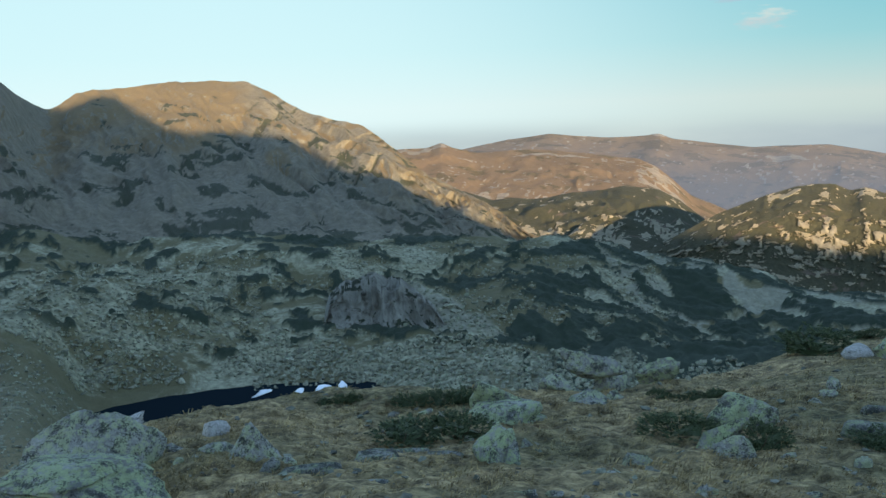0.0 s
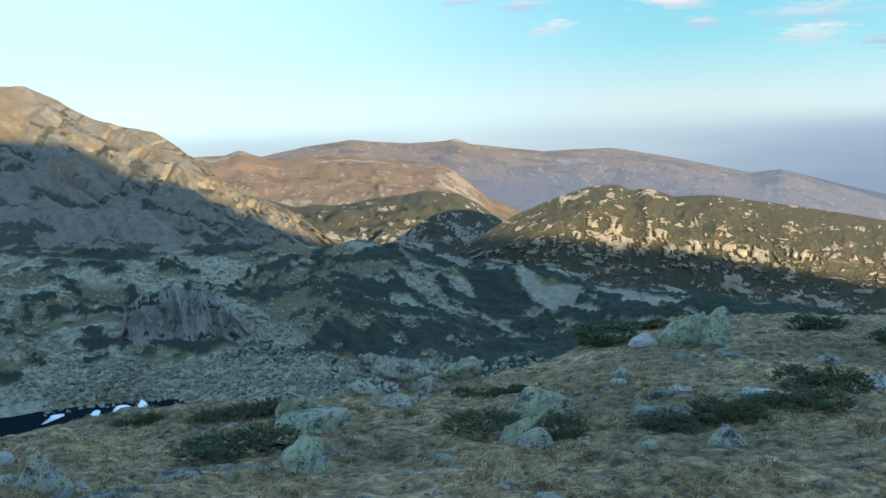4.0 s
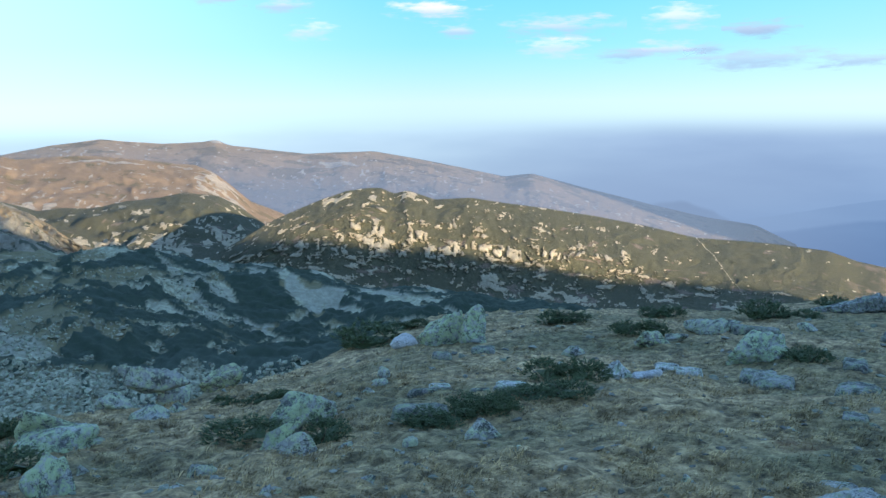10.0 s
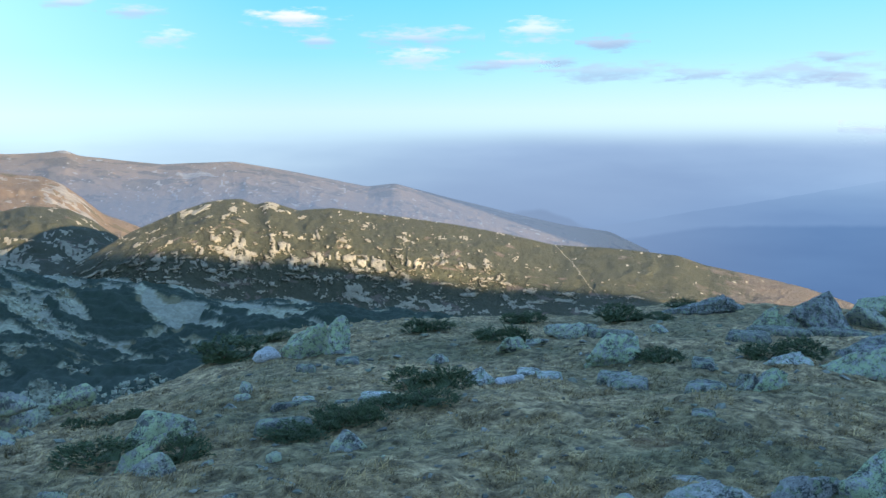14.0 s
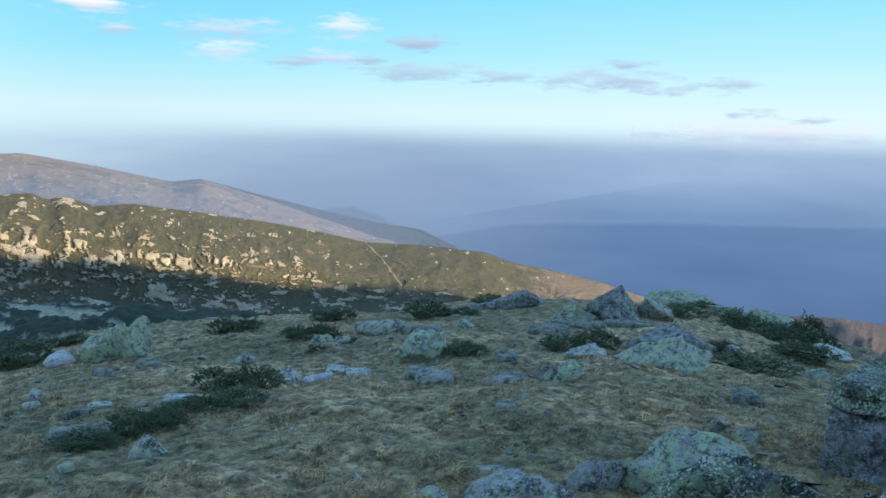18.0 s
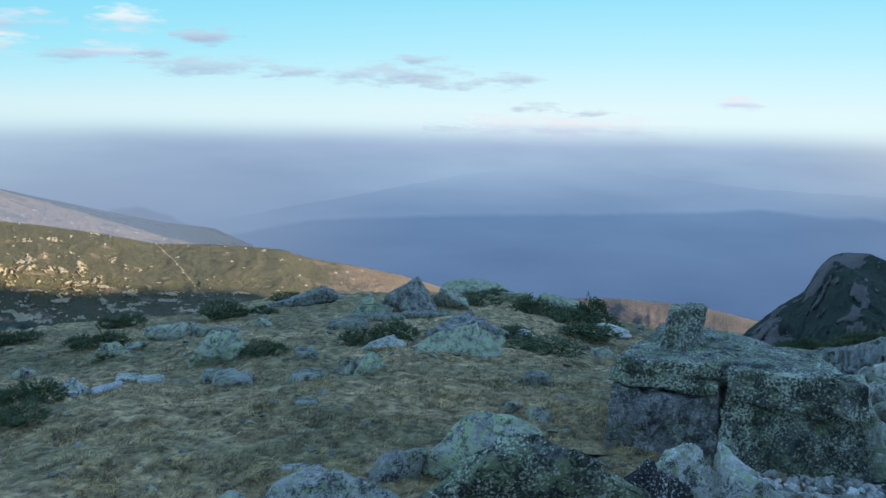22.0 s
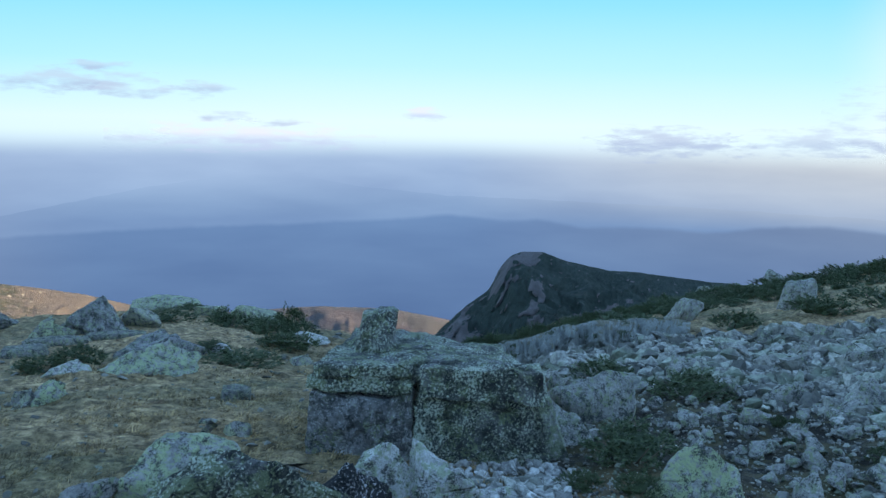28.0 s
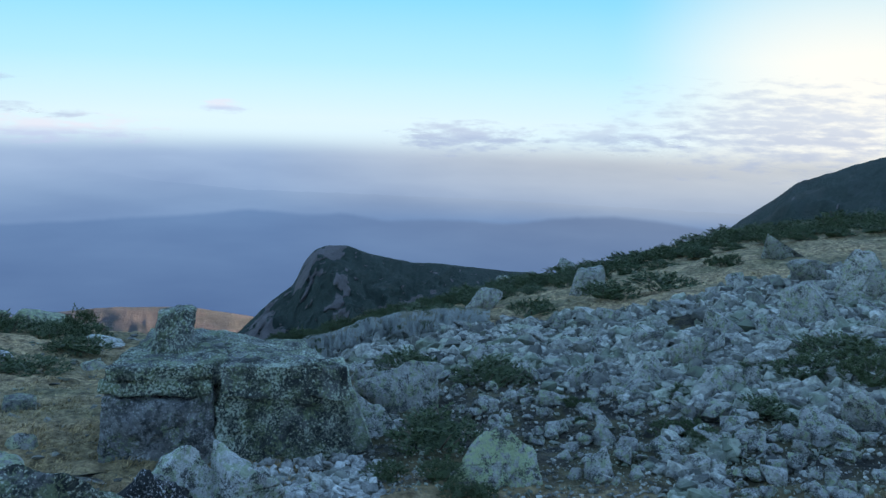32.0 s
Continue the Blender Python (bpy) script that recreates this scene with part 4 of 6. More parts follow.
    t.links.new(milk.outputs[2], em.inputs["Color"])
    t.links.new(em.outputs[0], t.nodes["Material Output"].inputs["Surface"])
    return m


backdrop("backdrop_sky", "clear pale blue evening sky, whitish at the horizon", sky_material(), -75, 128, [(-75, 13), (128, 13)], 4800, -300, 0.0)
# haze bank and hills: glowing sheets with the haze in their colours
backdrop("backdrop_haze", "glowing sheet painted as a pale lavender haze bank along the horizon", distance_material("far_haze", (0.26, 0.42, 0.74), (0.54, 0.71, 1.0), zat(4730, -7), zat(4730, -0.6), 150.0),
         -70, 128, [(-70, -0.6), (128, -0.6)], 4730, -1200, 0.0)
backdrop("backdrop_ridge_2", "glowing backdrop of a faint blue mountain, haze in its colour", distance_material("hazed_faint_ridge", (0.25, 0.40, 0.70), (0.38, 0.55, 0.84), zat(4680, -6), zat(4680, -3), 190.0),
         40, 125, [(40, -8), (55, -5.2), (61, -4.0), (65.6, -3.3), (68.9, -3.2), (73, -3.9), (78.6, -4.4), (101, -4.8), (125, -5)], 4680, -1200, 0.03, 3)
backdrop("backdrop_ridge_1", "glowing backdrop of blue forested hills, evening haze in its colour", distance_material("hazed_blue_ridge", (0.14, 0.25, 0.50), (0.19, 0.33, 0.62), zat(4600, -11), zat(4600, -5.3), 0.0, 0.035, (0.25, 0.33, 0.51)),
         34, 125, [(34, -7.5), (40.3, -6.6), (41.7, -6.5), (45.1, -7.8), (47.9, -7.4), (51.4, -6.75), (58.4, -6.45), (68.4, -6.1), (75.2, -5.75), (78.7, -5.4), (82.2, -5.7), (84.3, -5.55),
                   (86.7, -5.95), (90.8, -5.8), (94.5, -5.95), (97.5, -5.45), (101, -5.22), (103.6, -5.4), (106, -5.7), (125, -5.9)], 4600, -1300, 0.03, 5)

backdrop("backdrop_ridge_3", "glowing backdrop of a dim blue foothill, haze in its colour", distance_material("hazed_foothill", (0.20, 0.32, 0.57), (0.20, 0.31, 0.53), zat(4500, -9), zat(4500, -5.5), 0.0, 0.03),
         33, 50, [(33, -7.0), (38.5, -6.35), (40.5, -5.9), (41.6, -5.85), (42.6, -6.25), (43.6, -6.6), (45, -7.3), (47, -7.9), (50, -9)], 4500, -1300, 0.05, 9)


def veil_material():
    """Added glowing see-through sheet that imitates haze before the last mountains, none above them."""
    m = bpy.data.materials.new("haze_veil_glow")
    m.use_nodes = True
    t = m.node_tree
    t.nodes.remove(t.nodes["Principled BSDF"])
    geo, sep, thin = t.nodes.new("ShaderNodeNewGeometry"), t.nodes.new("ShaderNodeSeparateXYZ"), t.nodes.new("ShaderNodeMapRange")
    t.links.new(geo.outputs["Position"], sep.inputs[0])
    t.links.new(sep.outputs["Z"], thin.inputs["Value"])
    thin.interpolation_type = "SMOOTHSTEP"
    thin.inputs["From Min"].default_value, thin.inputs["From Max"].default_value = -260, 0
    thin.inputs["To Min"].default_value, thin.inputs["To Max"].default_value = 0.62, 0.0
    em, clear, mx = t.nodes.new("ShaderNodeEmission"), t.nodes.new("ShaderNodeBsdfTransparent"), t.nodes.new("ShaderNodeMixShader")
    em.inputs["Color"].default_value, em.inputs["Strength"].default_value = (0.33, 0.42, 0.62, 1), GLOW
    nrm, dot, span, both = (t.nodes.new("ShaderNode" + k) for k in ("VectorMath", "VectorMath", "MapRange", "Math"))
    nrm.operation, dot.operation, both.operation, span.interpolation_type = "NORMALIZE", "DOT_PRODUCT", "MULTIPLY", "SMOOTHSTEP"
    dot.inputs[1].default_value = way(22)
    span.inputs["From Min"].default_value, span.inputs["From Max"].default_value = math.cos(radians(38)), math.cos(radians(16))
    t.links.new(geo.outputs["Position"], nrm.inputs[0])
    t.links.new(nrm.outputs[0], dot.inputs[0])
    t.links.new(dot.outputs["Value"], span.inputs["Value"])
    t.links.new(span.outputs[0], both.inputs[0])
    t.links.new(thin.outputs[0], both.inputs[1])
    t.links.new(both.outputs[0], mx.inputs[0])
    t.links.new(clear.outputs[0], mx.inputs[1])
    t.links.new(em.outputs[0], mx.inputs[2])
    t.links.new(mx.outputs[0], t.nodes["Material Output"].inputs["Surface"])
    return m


# added sheet: its glow imitates haze over the far chain
backdrop("backdrop_air", "added glowing see-through sheet, as bluish haze before the last mountain chain", veil_material(), -20, 62, [(-20, 0.0), (62, 0.0)], 2390, -700, 0.0)

# ---- boulders ----
def ico(level):
    bm = bmesh.new()
    bmesh.ops.create_icosphere(bm, subdivisions=level, radius=1.0)
    v = np.array([q.co[:] for q in bm.verts])
    f = np.array([[q.index for q in p.verts] for p in bm.faces])
    bm.free()
    return v / np.linalg.norm(v, axis=1, keepdims=True), f


BALLS = {k: ico(k) for k in (1, 2, 3, 4, 5)}


def rock_points(level, seed, facets=14, sharp=14.0, rough=0.05, boxy=0.0, foot=0.0, ledges=0):
    """A broken stone about one metre across: planes cut from a ball, then worn."""
    rnd = np.random.RandomState(seed)
    d, f = BALLS[level]
    n = rnd.normal(size=(facets, 3))
    n /= np.linalg.norm(n, axis=1, keepdims=True)
    h = rnd.uniform(0.62, 0.95, facets)
    if boxy:
        n = np.concatenate([n, [[1, 0, 0], [-1, 0, 0], [0, 1, 0], [0, -1, 0], [0, 0, 1], [0, 0, -1]]])
        h = np.concatenate([h + boxy * 0.3, np.full(6, 0.60)])
    cut = np.maximum(d @ n.T, 1e-3) / h
    r = 1.0 / (np.sum(cut ** sharp, 1) ** (1 / sharp))
    if level > 3 and ledges:
        c = rnd.normal(size=(ledges, 3))
        c /= np.linalg.norm(c, axis=1, keepdims=True)
        near = d @ c.T + 0.10 * np.stack([vnoise(*(d * 3.1 + k).T, seed=seed + k % 3) for k in range(ledges)], -1)
        order = np.sort(near, 1)
        step, open_ = rnd.uniform(-0.085, 0.03, ledges), rnd.uniform(0, 1, ledges) ** 2
        cell = near.argmax(1)
        r = r * (1 + step[cell] - 0.085 * open_[cell] * np.exp(-((order[:, -1] - order[:, -2]) / 0.028) ** 2))
    p = d * r[:, None]
    q = 1 + rough * (1.6 * vnoise(*(p * 1.2 + seed).T, seed=seed + 5) + vnoise(*(p * 2.3 + seed).T, seed=seed) + 0.5 * vnoise(*(p * 5.1 - seed).T, seed=seed + 1) + 0.3 * vnoise(*(p * 11.0).T, seed=seed + 2))
    p = p * q[:, None]
    lo, hi = p.min(0), p.max(0)
    p = (p - (lo + hi) / 2) / (hi - lo)
    p[:, :2] *= 1 + foot * np.clip(-p[:, 2:3] * 2, 0, 1)
    return p, f


def boulder(az, el, wide, high, label="weathered lichen-covered granite boulder in dry grass", deep=None, mat=None, seed=None, turn=0.0, level=4, sink=0.6, name="boulder", facets=11, sharp=19.0,
            rough=0.07, boxy=0.0, group="", cat="boulder", top=(0.0, 0.9), out=0.0):
    """A boulder whose near foot shows at (az, el); wide and high in degrees of view, its depth reckoned in.
    top: how far its top stands aside, in widths, and how wide it is; out: metres further off."""
    p = place(az, el)
    r = math.hypot(p.x, p.y) + out
    foot = EYE_Z + r * math.tan(radians(el))
    upper = math.tan(radians(el + high))
    w = r * radians(wide)
    dd = (deep or 0.75) * w
    for _ in range(3):
        w = (r + 0.45 * dd) * radians(wide)
        dd = (deep or 0.75) * w
        reach = 0.85 if boxy else 0.5
        h = EYE_Z + (r + reach * dd) * upper - foot
        if h < 0.2 * w:
            dd = max(0.3 * w, dd - (0.2 * w - h) / max(0.1, abs(upper)) / reach)
            h = max(EYE_Z + (r + reach * dd) * upper - foot, 0.1 * w)
    seed = int(az * 37 + el * 91) % 9973 if seed is None else seed
    v, f = rock_points(level, seed, facets, sharp, rough, boxy, 0.06, 11)
    up = np.clip((v[:, 2:3] + 0.5 - sink / (1 + sink)) * (1 + sink), 0, 1)
    v[:, :1] = v[:, :1] * (1 - (1 - top[1]) * up) + top[0] * up
    v[:, 1:2] *= 1 - 0.6 * (1 - min(top[1], 1)) * up
    show = v[up[:, 0] > 0.02, 0]
    v[:, 0] = (v[:, 0] - (show.min() + show.max()) / 2) / max(0.72, show.max() - show.min())
    w, h = 1.06 * w, 1.08 * h
    v = v * np.array([w, dd, h * (1 + sink)]) + np.array([0, 0, h * (1 + sink) / 2 - sink * h])
    ob = new(name, raw_mesh(name, v, f))
    ob.data.materials.append(mat or MAT_BOULDER)
    ahead = way(az) * (r + 0.55 * dd)
    ob.matrix_world = pose(ahead.x, ahead.y, foot, 0, 0, -az + turn)
    return tagged(ob, label, cat, group)


MAT_GREEN = rock_material("green_lichen_granite", (0.26, 0.262, 0.232), (0.37, 0.42, 0.24), 0.6, 0.42, 1.0, 0.09)
MAT_GREEN2 = rock_material("grey_green_granite", (0.30, 0.303, 0.275), (0.36, 0.42, 0.235), 0.6, 0.4, 1.0, 0.08)
MAT_LIGHT = rock_material("pale_grey_granite", (0.52, 0.52, 0.48), (0.34, 0.39, 0.26), 0.4, 0.4, 1.0, 0.08)
MAT_SLAB = rock_material("turf_slab_granite", (0.19, 0.187, 0.168), (0.25, 0.28, 0.17), 0.45, 0.55, 1.0, 0.08)
MAT_LIGHT2 = rock_material("blue_grey_granite", (0.24, 0.24, 0.235), (0.27, 0.32, 0.2), 0.35, 0.55, 1.0, 0.08)
MAT_DARK = crusted_material("black_lichen_granite", (0.04, 0.042, 0.036), (0.56, 0.61, 0.48), 0.46, 0.6, 0.07)
MAT_BUTTRESS = crusted_material("pale_crusted_granite", (0.26, 0.27, 0.24), (0.52, 0.57, 0.43), 0.5, 0.6, 0.06)
MAT_CAP = crusted_material("lichen_cap_granite", (0.085, 0.09, 0.085), (0.42, 0.47, 0.38), 0.52, 0.5, 0.06)
MAT_MOTTLED = crusted_material("mottled_granite", (0.03, 0.03, 0.03), (0.66, 0.67, 0.68), 0.32, 0.0)


def part(name, points, faces, mat, parent, at=(0, 0, 0), label=""):
    ob = new(name, raw_mesh(name, points, faces))
    ob.data.materials.append(mat)
    ob.parent = parent
    ob.matrix_parent_inverse = Matrix()
    ob.location = at
    return tagged(ob, label)


def slab_points(size, near, cuts, edge, seed, rough=1.0):
    """A broken block with flat faces and worn edges, centred; cuts: cells along its longest side; near: (left, right) pull of its back."""
    n = np.maximum(2, np.round(cuts * np.array(size) / max(size))).astype(int)
    verts, faces, count = [], [], 0
    for ax in range(3):
        u, w = [k for k in range(3) if k != ax]
        gu, gw = np.meshgrid(np.linspace(-0.5, 0.5, n[u] + 1), np.linspace(-0.5, 0.5, n[w] + 1), indexing="ij")
        for side in (-0.5, 0.5):
            p = np.empty((gu.size, 3))
            p[:, u], p[:, w], p[:, ax] = gu.ravel(), gw.ravel(), side
            idx = np.arange(gu.size).reshape(gu.shape) + count
            q = np.stack([idx[:-1, :-1], idx[1:, :-1], idx[1:, 1:], idx[:-1, 1:]], -1).reshape(-1, 4)
            faces.append(q if (side > 0) == (ax != 1) else q[:, ::-1])
            verts.append(p)
            count += gu.size
    p = np.concatenate(verts) * np.array(size)
    half = np.array(size) / 2
    worn = edge * (1 + 0.8 * vnoise(*(p / 0.35 + seed).T, seed=seed))[:, None]
    core = np.clip(p, -half + worn, half - worn)
    d = p - core
    far = np.linalg.norm(d, axis=1, keepdims=True)
    p = core + d / np.maximum(far, 1e-6) * np.minimum(far, worn)
    for k, (s, amp) in enumerate(((0.9, 0.05), (0.3, 0.030), (0.11, 0.016), (0.05, 0.008))):
        p = p + rough * amp * np.stack([vnoise(*(p / s + 7 * c + seed).T, seed=seed + 3 * k + c) for c in range(3)], -1)
    back = smooth(-half[1], half[1], p[:, 1])
    p[:, 0] += back * np.where(p[:, 0] < 0, near[0], -near[1])
    return p, np.concatenate(faces)


# the great block: masses parted by cracks, a weathered top and a pinnacle
base = place(77.8, -20.5)
BIG = math.hypot(base.x, base.y) / 10.7
block = new("granite_block")
block.empty_display_size = 0.3
block.matrix_world = pose(base.x, base.y, base.z, 0, 0, -77.8) @ Matrix.Diagonal((BIG, BIG, BIG, 1))
tagged(block, "great dark granite block, cracked across and crusted with lichen", "rock")
for nm, x0, x1, z0, z1, y0, y1, seed, mat, lab in (
        ("lower_mass", -1.46, -0.185, -0.4, 0.74, 0.03, 1.9, 61, MAT_BLOCK_PALE, "bare grey lower mass"), ("lower_mass", -0.17, 1.27, -0.4, 0.70, 0.06, 1.9, 62, MAT_BLOCK, ""),
        ("upper_slab", -1.44, -0.215, 0.765, 0.93, 0.0, 1.9, 63, MAT_BLOCK, ""), ("upper_slab", -1.41, -0.225, 0.935, 1.08, 0.03, 1.9, 68, MAT_BLOCK, ""), ("upper_slab", -0.17, 1.33, 0.735, 1.13, -0.02, 1.95, 64, MAT_BLOCK, ""),
        ("weathered_top", -1.34, 1.26, 0.80, 1.105, 0.12, 2.1, 65, MAT_CAP, "weathered top with pale green lichen")):
    size = (x1 - x0, y1 - y0, z1 - z0)
    v, f = slab_points(size, (0.25, 0.2), 96, 0.035 if nm != "weathered_top" else 0.11, seed, 1.7 if nm == "lower_mass" else 1.1)
    mid = np.array([(x0 + x1) / 2, (y0 + y1) / 2, (z0 + z1) / 2])
    w = v + mid
    v[:, 2] += smooth(0.8, 1.05, w[:, 2]) * (-np.clip(w[:, 1], 0, 2) * (0.02 + 0.15 * np.clip(w[:, 0] + 0.1, 0, 1.5)))
    if seed == 62:
        v[:, 0] += smooth(0.75, 1.2, w[:, 0]) * (0.12 - 0.17 * smooth(-0.2, 0.7, w[:, 2]))
    part(nm, v, f, mat, block, mid, lab)
v, f = slab_points((0.54, 0.5, 0.64), (0.05, 0.05), 30, 0.06, 66, 1.2)
v[:, :2] *= 1.12 - 0.34 * smooth(-0.3, 0.36, v[:, 2:3])
v[:, 2] += 0.12 * v[:, 0] * smooth(0.1, 0.3, v[:, 2])
v[:, 0] += 0.05 * smooth(-0.3, 0.36, v[:, 2])
part("pinnacle", v, f, MAT_CAP, block, (-0.71, 1.2, 1.22), "upright stub of rock")
v, f = slab_points((0.5, 1.5, 1.05), (0.0, 0.0), 40, 0.05, 71)
v[:, 0] += 0.16 * smooth(0.5, -0.5, v[:, 2]) - 0.1 * smooth(-0.5, 0.5, v[:, 2])
part("side_buttress", v, f, MAT_BUTTRESS, block, (1.30, 0.95, 0.2), "pale green-crusted side of the block")
v, f = slab_points((2.5, 1.5, 1.35), (0.2, 0.2), 12, 0.05, 67)
part("inner_rock", v, f, MAT_BLOCK, block, (-0.1, 1.02, 0.35))

# ---- dwarf pine ----
def pine_material():
    n = Nodes("dwarf_pine_needles", 0.7)
    col = n.mix(n.island(), (0.025, 0.040, 0.020), (0.095, 0.125, 0.055))
    col = n.mix(n.random(), col, n.mix(0.5, col, (0.06, 0.075, 0.028)))
    return n.done(col)


MAT_PINE = pine_material()


def pine_mesh(seed, shoots=175, needles=18):
    """One metre of dwarf pine: upright shoots set with needles over a dark heart."""
    rnd = np.random.RandomState(seed)
    verts, faces = [], []
    v, f = rock_points(2, seed, 8, 6.0, 0.18)
    verts.append(v * np.array([0.66, 0.66, 0.7]) + np.array([0, 0, 0.2]))
    faces.append(f)
    count = len(v)
    a, q = rnd.uniform(0, 2 * np.pi, shoots), np.sqrt(rnd.uniform(0, 1, shoots)) * 0.5
    lump = 1 + 0.35 * vnoise(np.cos(a) * q * 6, np.sin(a) * q * 6, None, seed)
    foot = np.stack([np.cos(a) * q, np.sin(a) * q, 0.72 * np.sqrt(np.clip(1 - (q / 0.53) ** 2, 0, 1)) * lump * rnd.uniform(0.55, 1.0, shoots)], -1)
    for p in foot:
        lean = np.array([p[0] * 1.2, p[1] * 1.2, 0.8]) + rnd.normal(0, 0.25, 3)
        lean /= np.linalg.norm(lean)
        long = rnd.uniform(0.12, 0.26)
        t = rnd.uniform(0, 1, needles)[:, None]
        d = lean + rnd.normal(0, 0.75, (needles, 3))
        d /= np.linalg.norm(d, axis=1, keepdims=True)
        start = p + lean * long * t
        side = np.cross(d, rnd.normal(size=(needles, 3)))
        side /= np.linalg.norm(side, axis=1, keepdims=True)
        tip = start + d * rnd.uniform(0.05, 0.10, (needles, 1))
        tri = np.stack([start - side * 0.014, start + side * 0.014, tip], 1).reshape(-1, 3)
        verts.append(tri)
        faces.append(np.arange(needles * 3).reshape(-1, 3) + count)
        count += needles * 3
    me = raw_mesh("foliage", np.concatenate(verts), np.concatenate(faces), False)
    me.materials.append(MAT_PINE)
    return me


def stem_mesh(seed, limbs=7):
    """The creeping limbs of one metre of dwarf pine: bent tapered stems from one root."""
    rnd = np.random.RandomState(seed)
    verts, faces, count = [], [], 0
    for k in range(limbs):
        a, reach = 2 * math.pi * (k + rnd.uniform(0, 0.7)) / limbs, rnd.uniform(0.38, 0.52)
        for j in range(6):
            t = j / 5
            c = np.array([math.cos(a + 0.5 * t) * reach * t, math.sin(a + 0.5 * t) * reach * t, 0.04 + 0.75 * t ** 2 * rnd.uniform(0.6, 1.0)])
            ring = np.arange(5) * 2 * math.pi / 5
            w = 0.028 * (1 - 0.75 * t)
            verts.append(c + np.stack([-np.sin(a) * np.cos(ring) * w, np.cos(a) * np.cos(ring) * w, np.sin(ring) * w], -1))
            if j:
                q = np.arange(5)
                faces.append(np.stack([q, (q + 1) % 5, (q + 1) % 5 + 5, q + 5], -1) + count - 5)
            count += 5
    me = raw_mesh("stems", np.concatenate(verts), np.concatenate(faces))
    me.materials.append(MAT_BARK)
    return me


bark = Nodes("grey_brown_bark", 0.9)
MAT_BARK = bark.done(bark.mix(bark.noise(bark.local, 30, 4), (0.07, 0.05, 0.035), (0.19, 0.15, 0.11)))
PINES = [pine_mesh(300 + i) for i in range(5)]
PINE_STEMS = [stem_mesh(310 + i) for i in range(5)]


def shrub(az, el, wide, high, label="low dark green dwarf pine hugging the ground", deep=0.7):
    p = place(az, el)
    r = math.hypot(p.x, p.y)
    w, h = r * radians(wide) * 1.05, r * radians(high) * 1.15
    k = int(az * 31 + el * 57)
    n = max(1, min(5, round(w / (1.7 * h))))
    for i in range(n):
        ob = new("dwarf_pine")
        ob.empty_display_size = 0.2
        off = (i - (n - 1) / 2) * w / n
        a = radians(az)
        x, y = p.x + off * math.cos(a) + way(az).x * 0.3 * w / n, p.y - off * math.sin(a) + way(az).y * 0.3 * w / n
        ob.matrix_world = pose(x, y, height(x, y) - 0.04, 0, 0, (k * 37 + i * 83) % 360) @ Matrix.Diagonal((w / n * 1.25, w / n * 1.15, h * (0.85 + 0.3 * ((k + i) % 3) / 2), 1))
        tagged(ob, label, "shrub", "dwarf pines on the slope")
        for piece, mesh, what in (("foliage", PINES[(k + i) % 5], ""), ("stems", PINE_STEMS[(k + i) % 5], "creeping grey-brown stems")):
            sub = new(piece, mesh)
            sub.parent = ob
            tagged(sub, what)


# ---- boulders, stones and shrubs one by one ----
LB = "weathered lichen-covered granite boulder in dry grass"
LBIG = "broad lichen-crusted granite boulder at the meadow's edge"
LDRK = "dark granite outcrop rock on the meadow's crest"
LGRN = "granite boulder with pale green lichen in dry grass"
LJ = "large smooth grey boulder beside the granite block"
LK = "dark boulder crusted with black and green lichen"
LL = "broad pale boulder with a crack, low in the grass"
LLOW = "low rounded grey boulder beside a sharp one"
LMOT = "black and white mottled lichen rock"
LP2 = "pale angular boulder split in front of the block"
LPAL = "pale quartz-white stone lying in the grass"
LSHP = "upright sharp-edged grey boulder in brown grass"
LSLB = "flat grey granite slab flush with the turf"
LSLD = "broad green-grey rock slab on the outcrop"
LSLP = "flat whitish granite slab in the dry turf"
LST = "small grey stone half sunk in dry grass"
LT = "angular pale granite boulder in the talus field"
LT2 = "greenish lichen boulder at the talus field's edge"
LWD = "pale wedge-shaped rock leaning by the block"
boulder(-21.53, -20.81, 8.32, 4.37, LBIG, level=5, facets=18, deep=0.7, mat=MAT_BOULDER, top=(0.16, 0.72), sharp=10)
boulder(-22.27, -23.39, 9.99, 4.02, LGRN, level=5, sharp=9, mat=MAT_GREEN, top=(0.05, 0.85))
boulder(-14.23, -18.96, 1.63, 1.11, LPAL, mat=MAT_PALE, level=3)
boulder(-14.14, -19.95, 2.52, 0.97, LLOW, top=(0, 0.8))
boulder(-12.18, -20.89, 3.49, 2.74, LSHP, sharp=22, facets=9, top=(-0.02, 0.3))
boulder(-11.15, -21.46, 1.26, 1.10, LST, level=3, name="stone", cat="stone")
boulder(-10.03, -21.05, 1.06, 0.72, LST, level=3, name="stone", cat="stone")
boulder(-16.74, -19.56, 1.16, 0.80, LST, level=3, name="stone", cat="stone")
boulder(-16.55, -20.29, 1.00, 0.70, LST, level=3, name="stone", cat="stone")
boulder(-19.03, -17.63, 1.35, 0.77, LPAL, mat=MAT_PALE, level=3)
boulder(3.68, -18.75, 4.22, 2.15, LGRN, level=5, mat=MAT_GREEN, sharp=12, top=(0.05, 0.85), deep=0.6)
boulder(3.76, -19.56, 4.84, 1.74, LGRN, mat=MAT_GREEN2, sharp=12, top=(-0.05, 0.85), deep=0.9)
boulder(7.10, -17.63, 2.58, 1.29, LB, sharp=10, top=(-0.1, 0.6))
boulder(3.12, -21.70, 2.99, 2.41, LGRN, level=5, mat=MAT_GREEN2, sharp=8, top=(0.12, 0.5))
boulder(8.80, -18.39, 2.45, 1.08, LB, sharp=20, top=(0.2, 0.3))
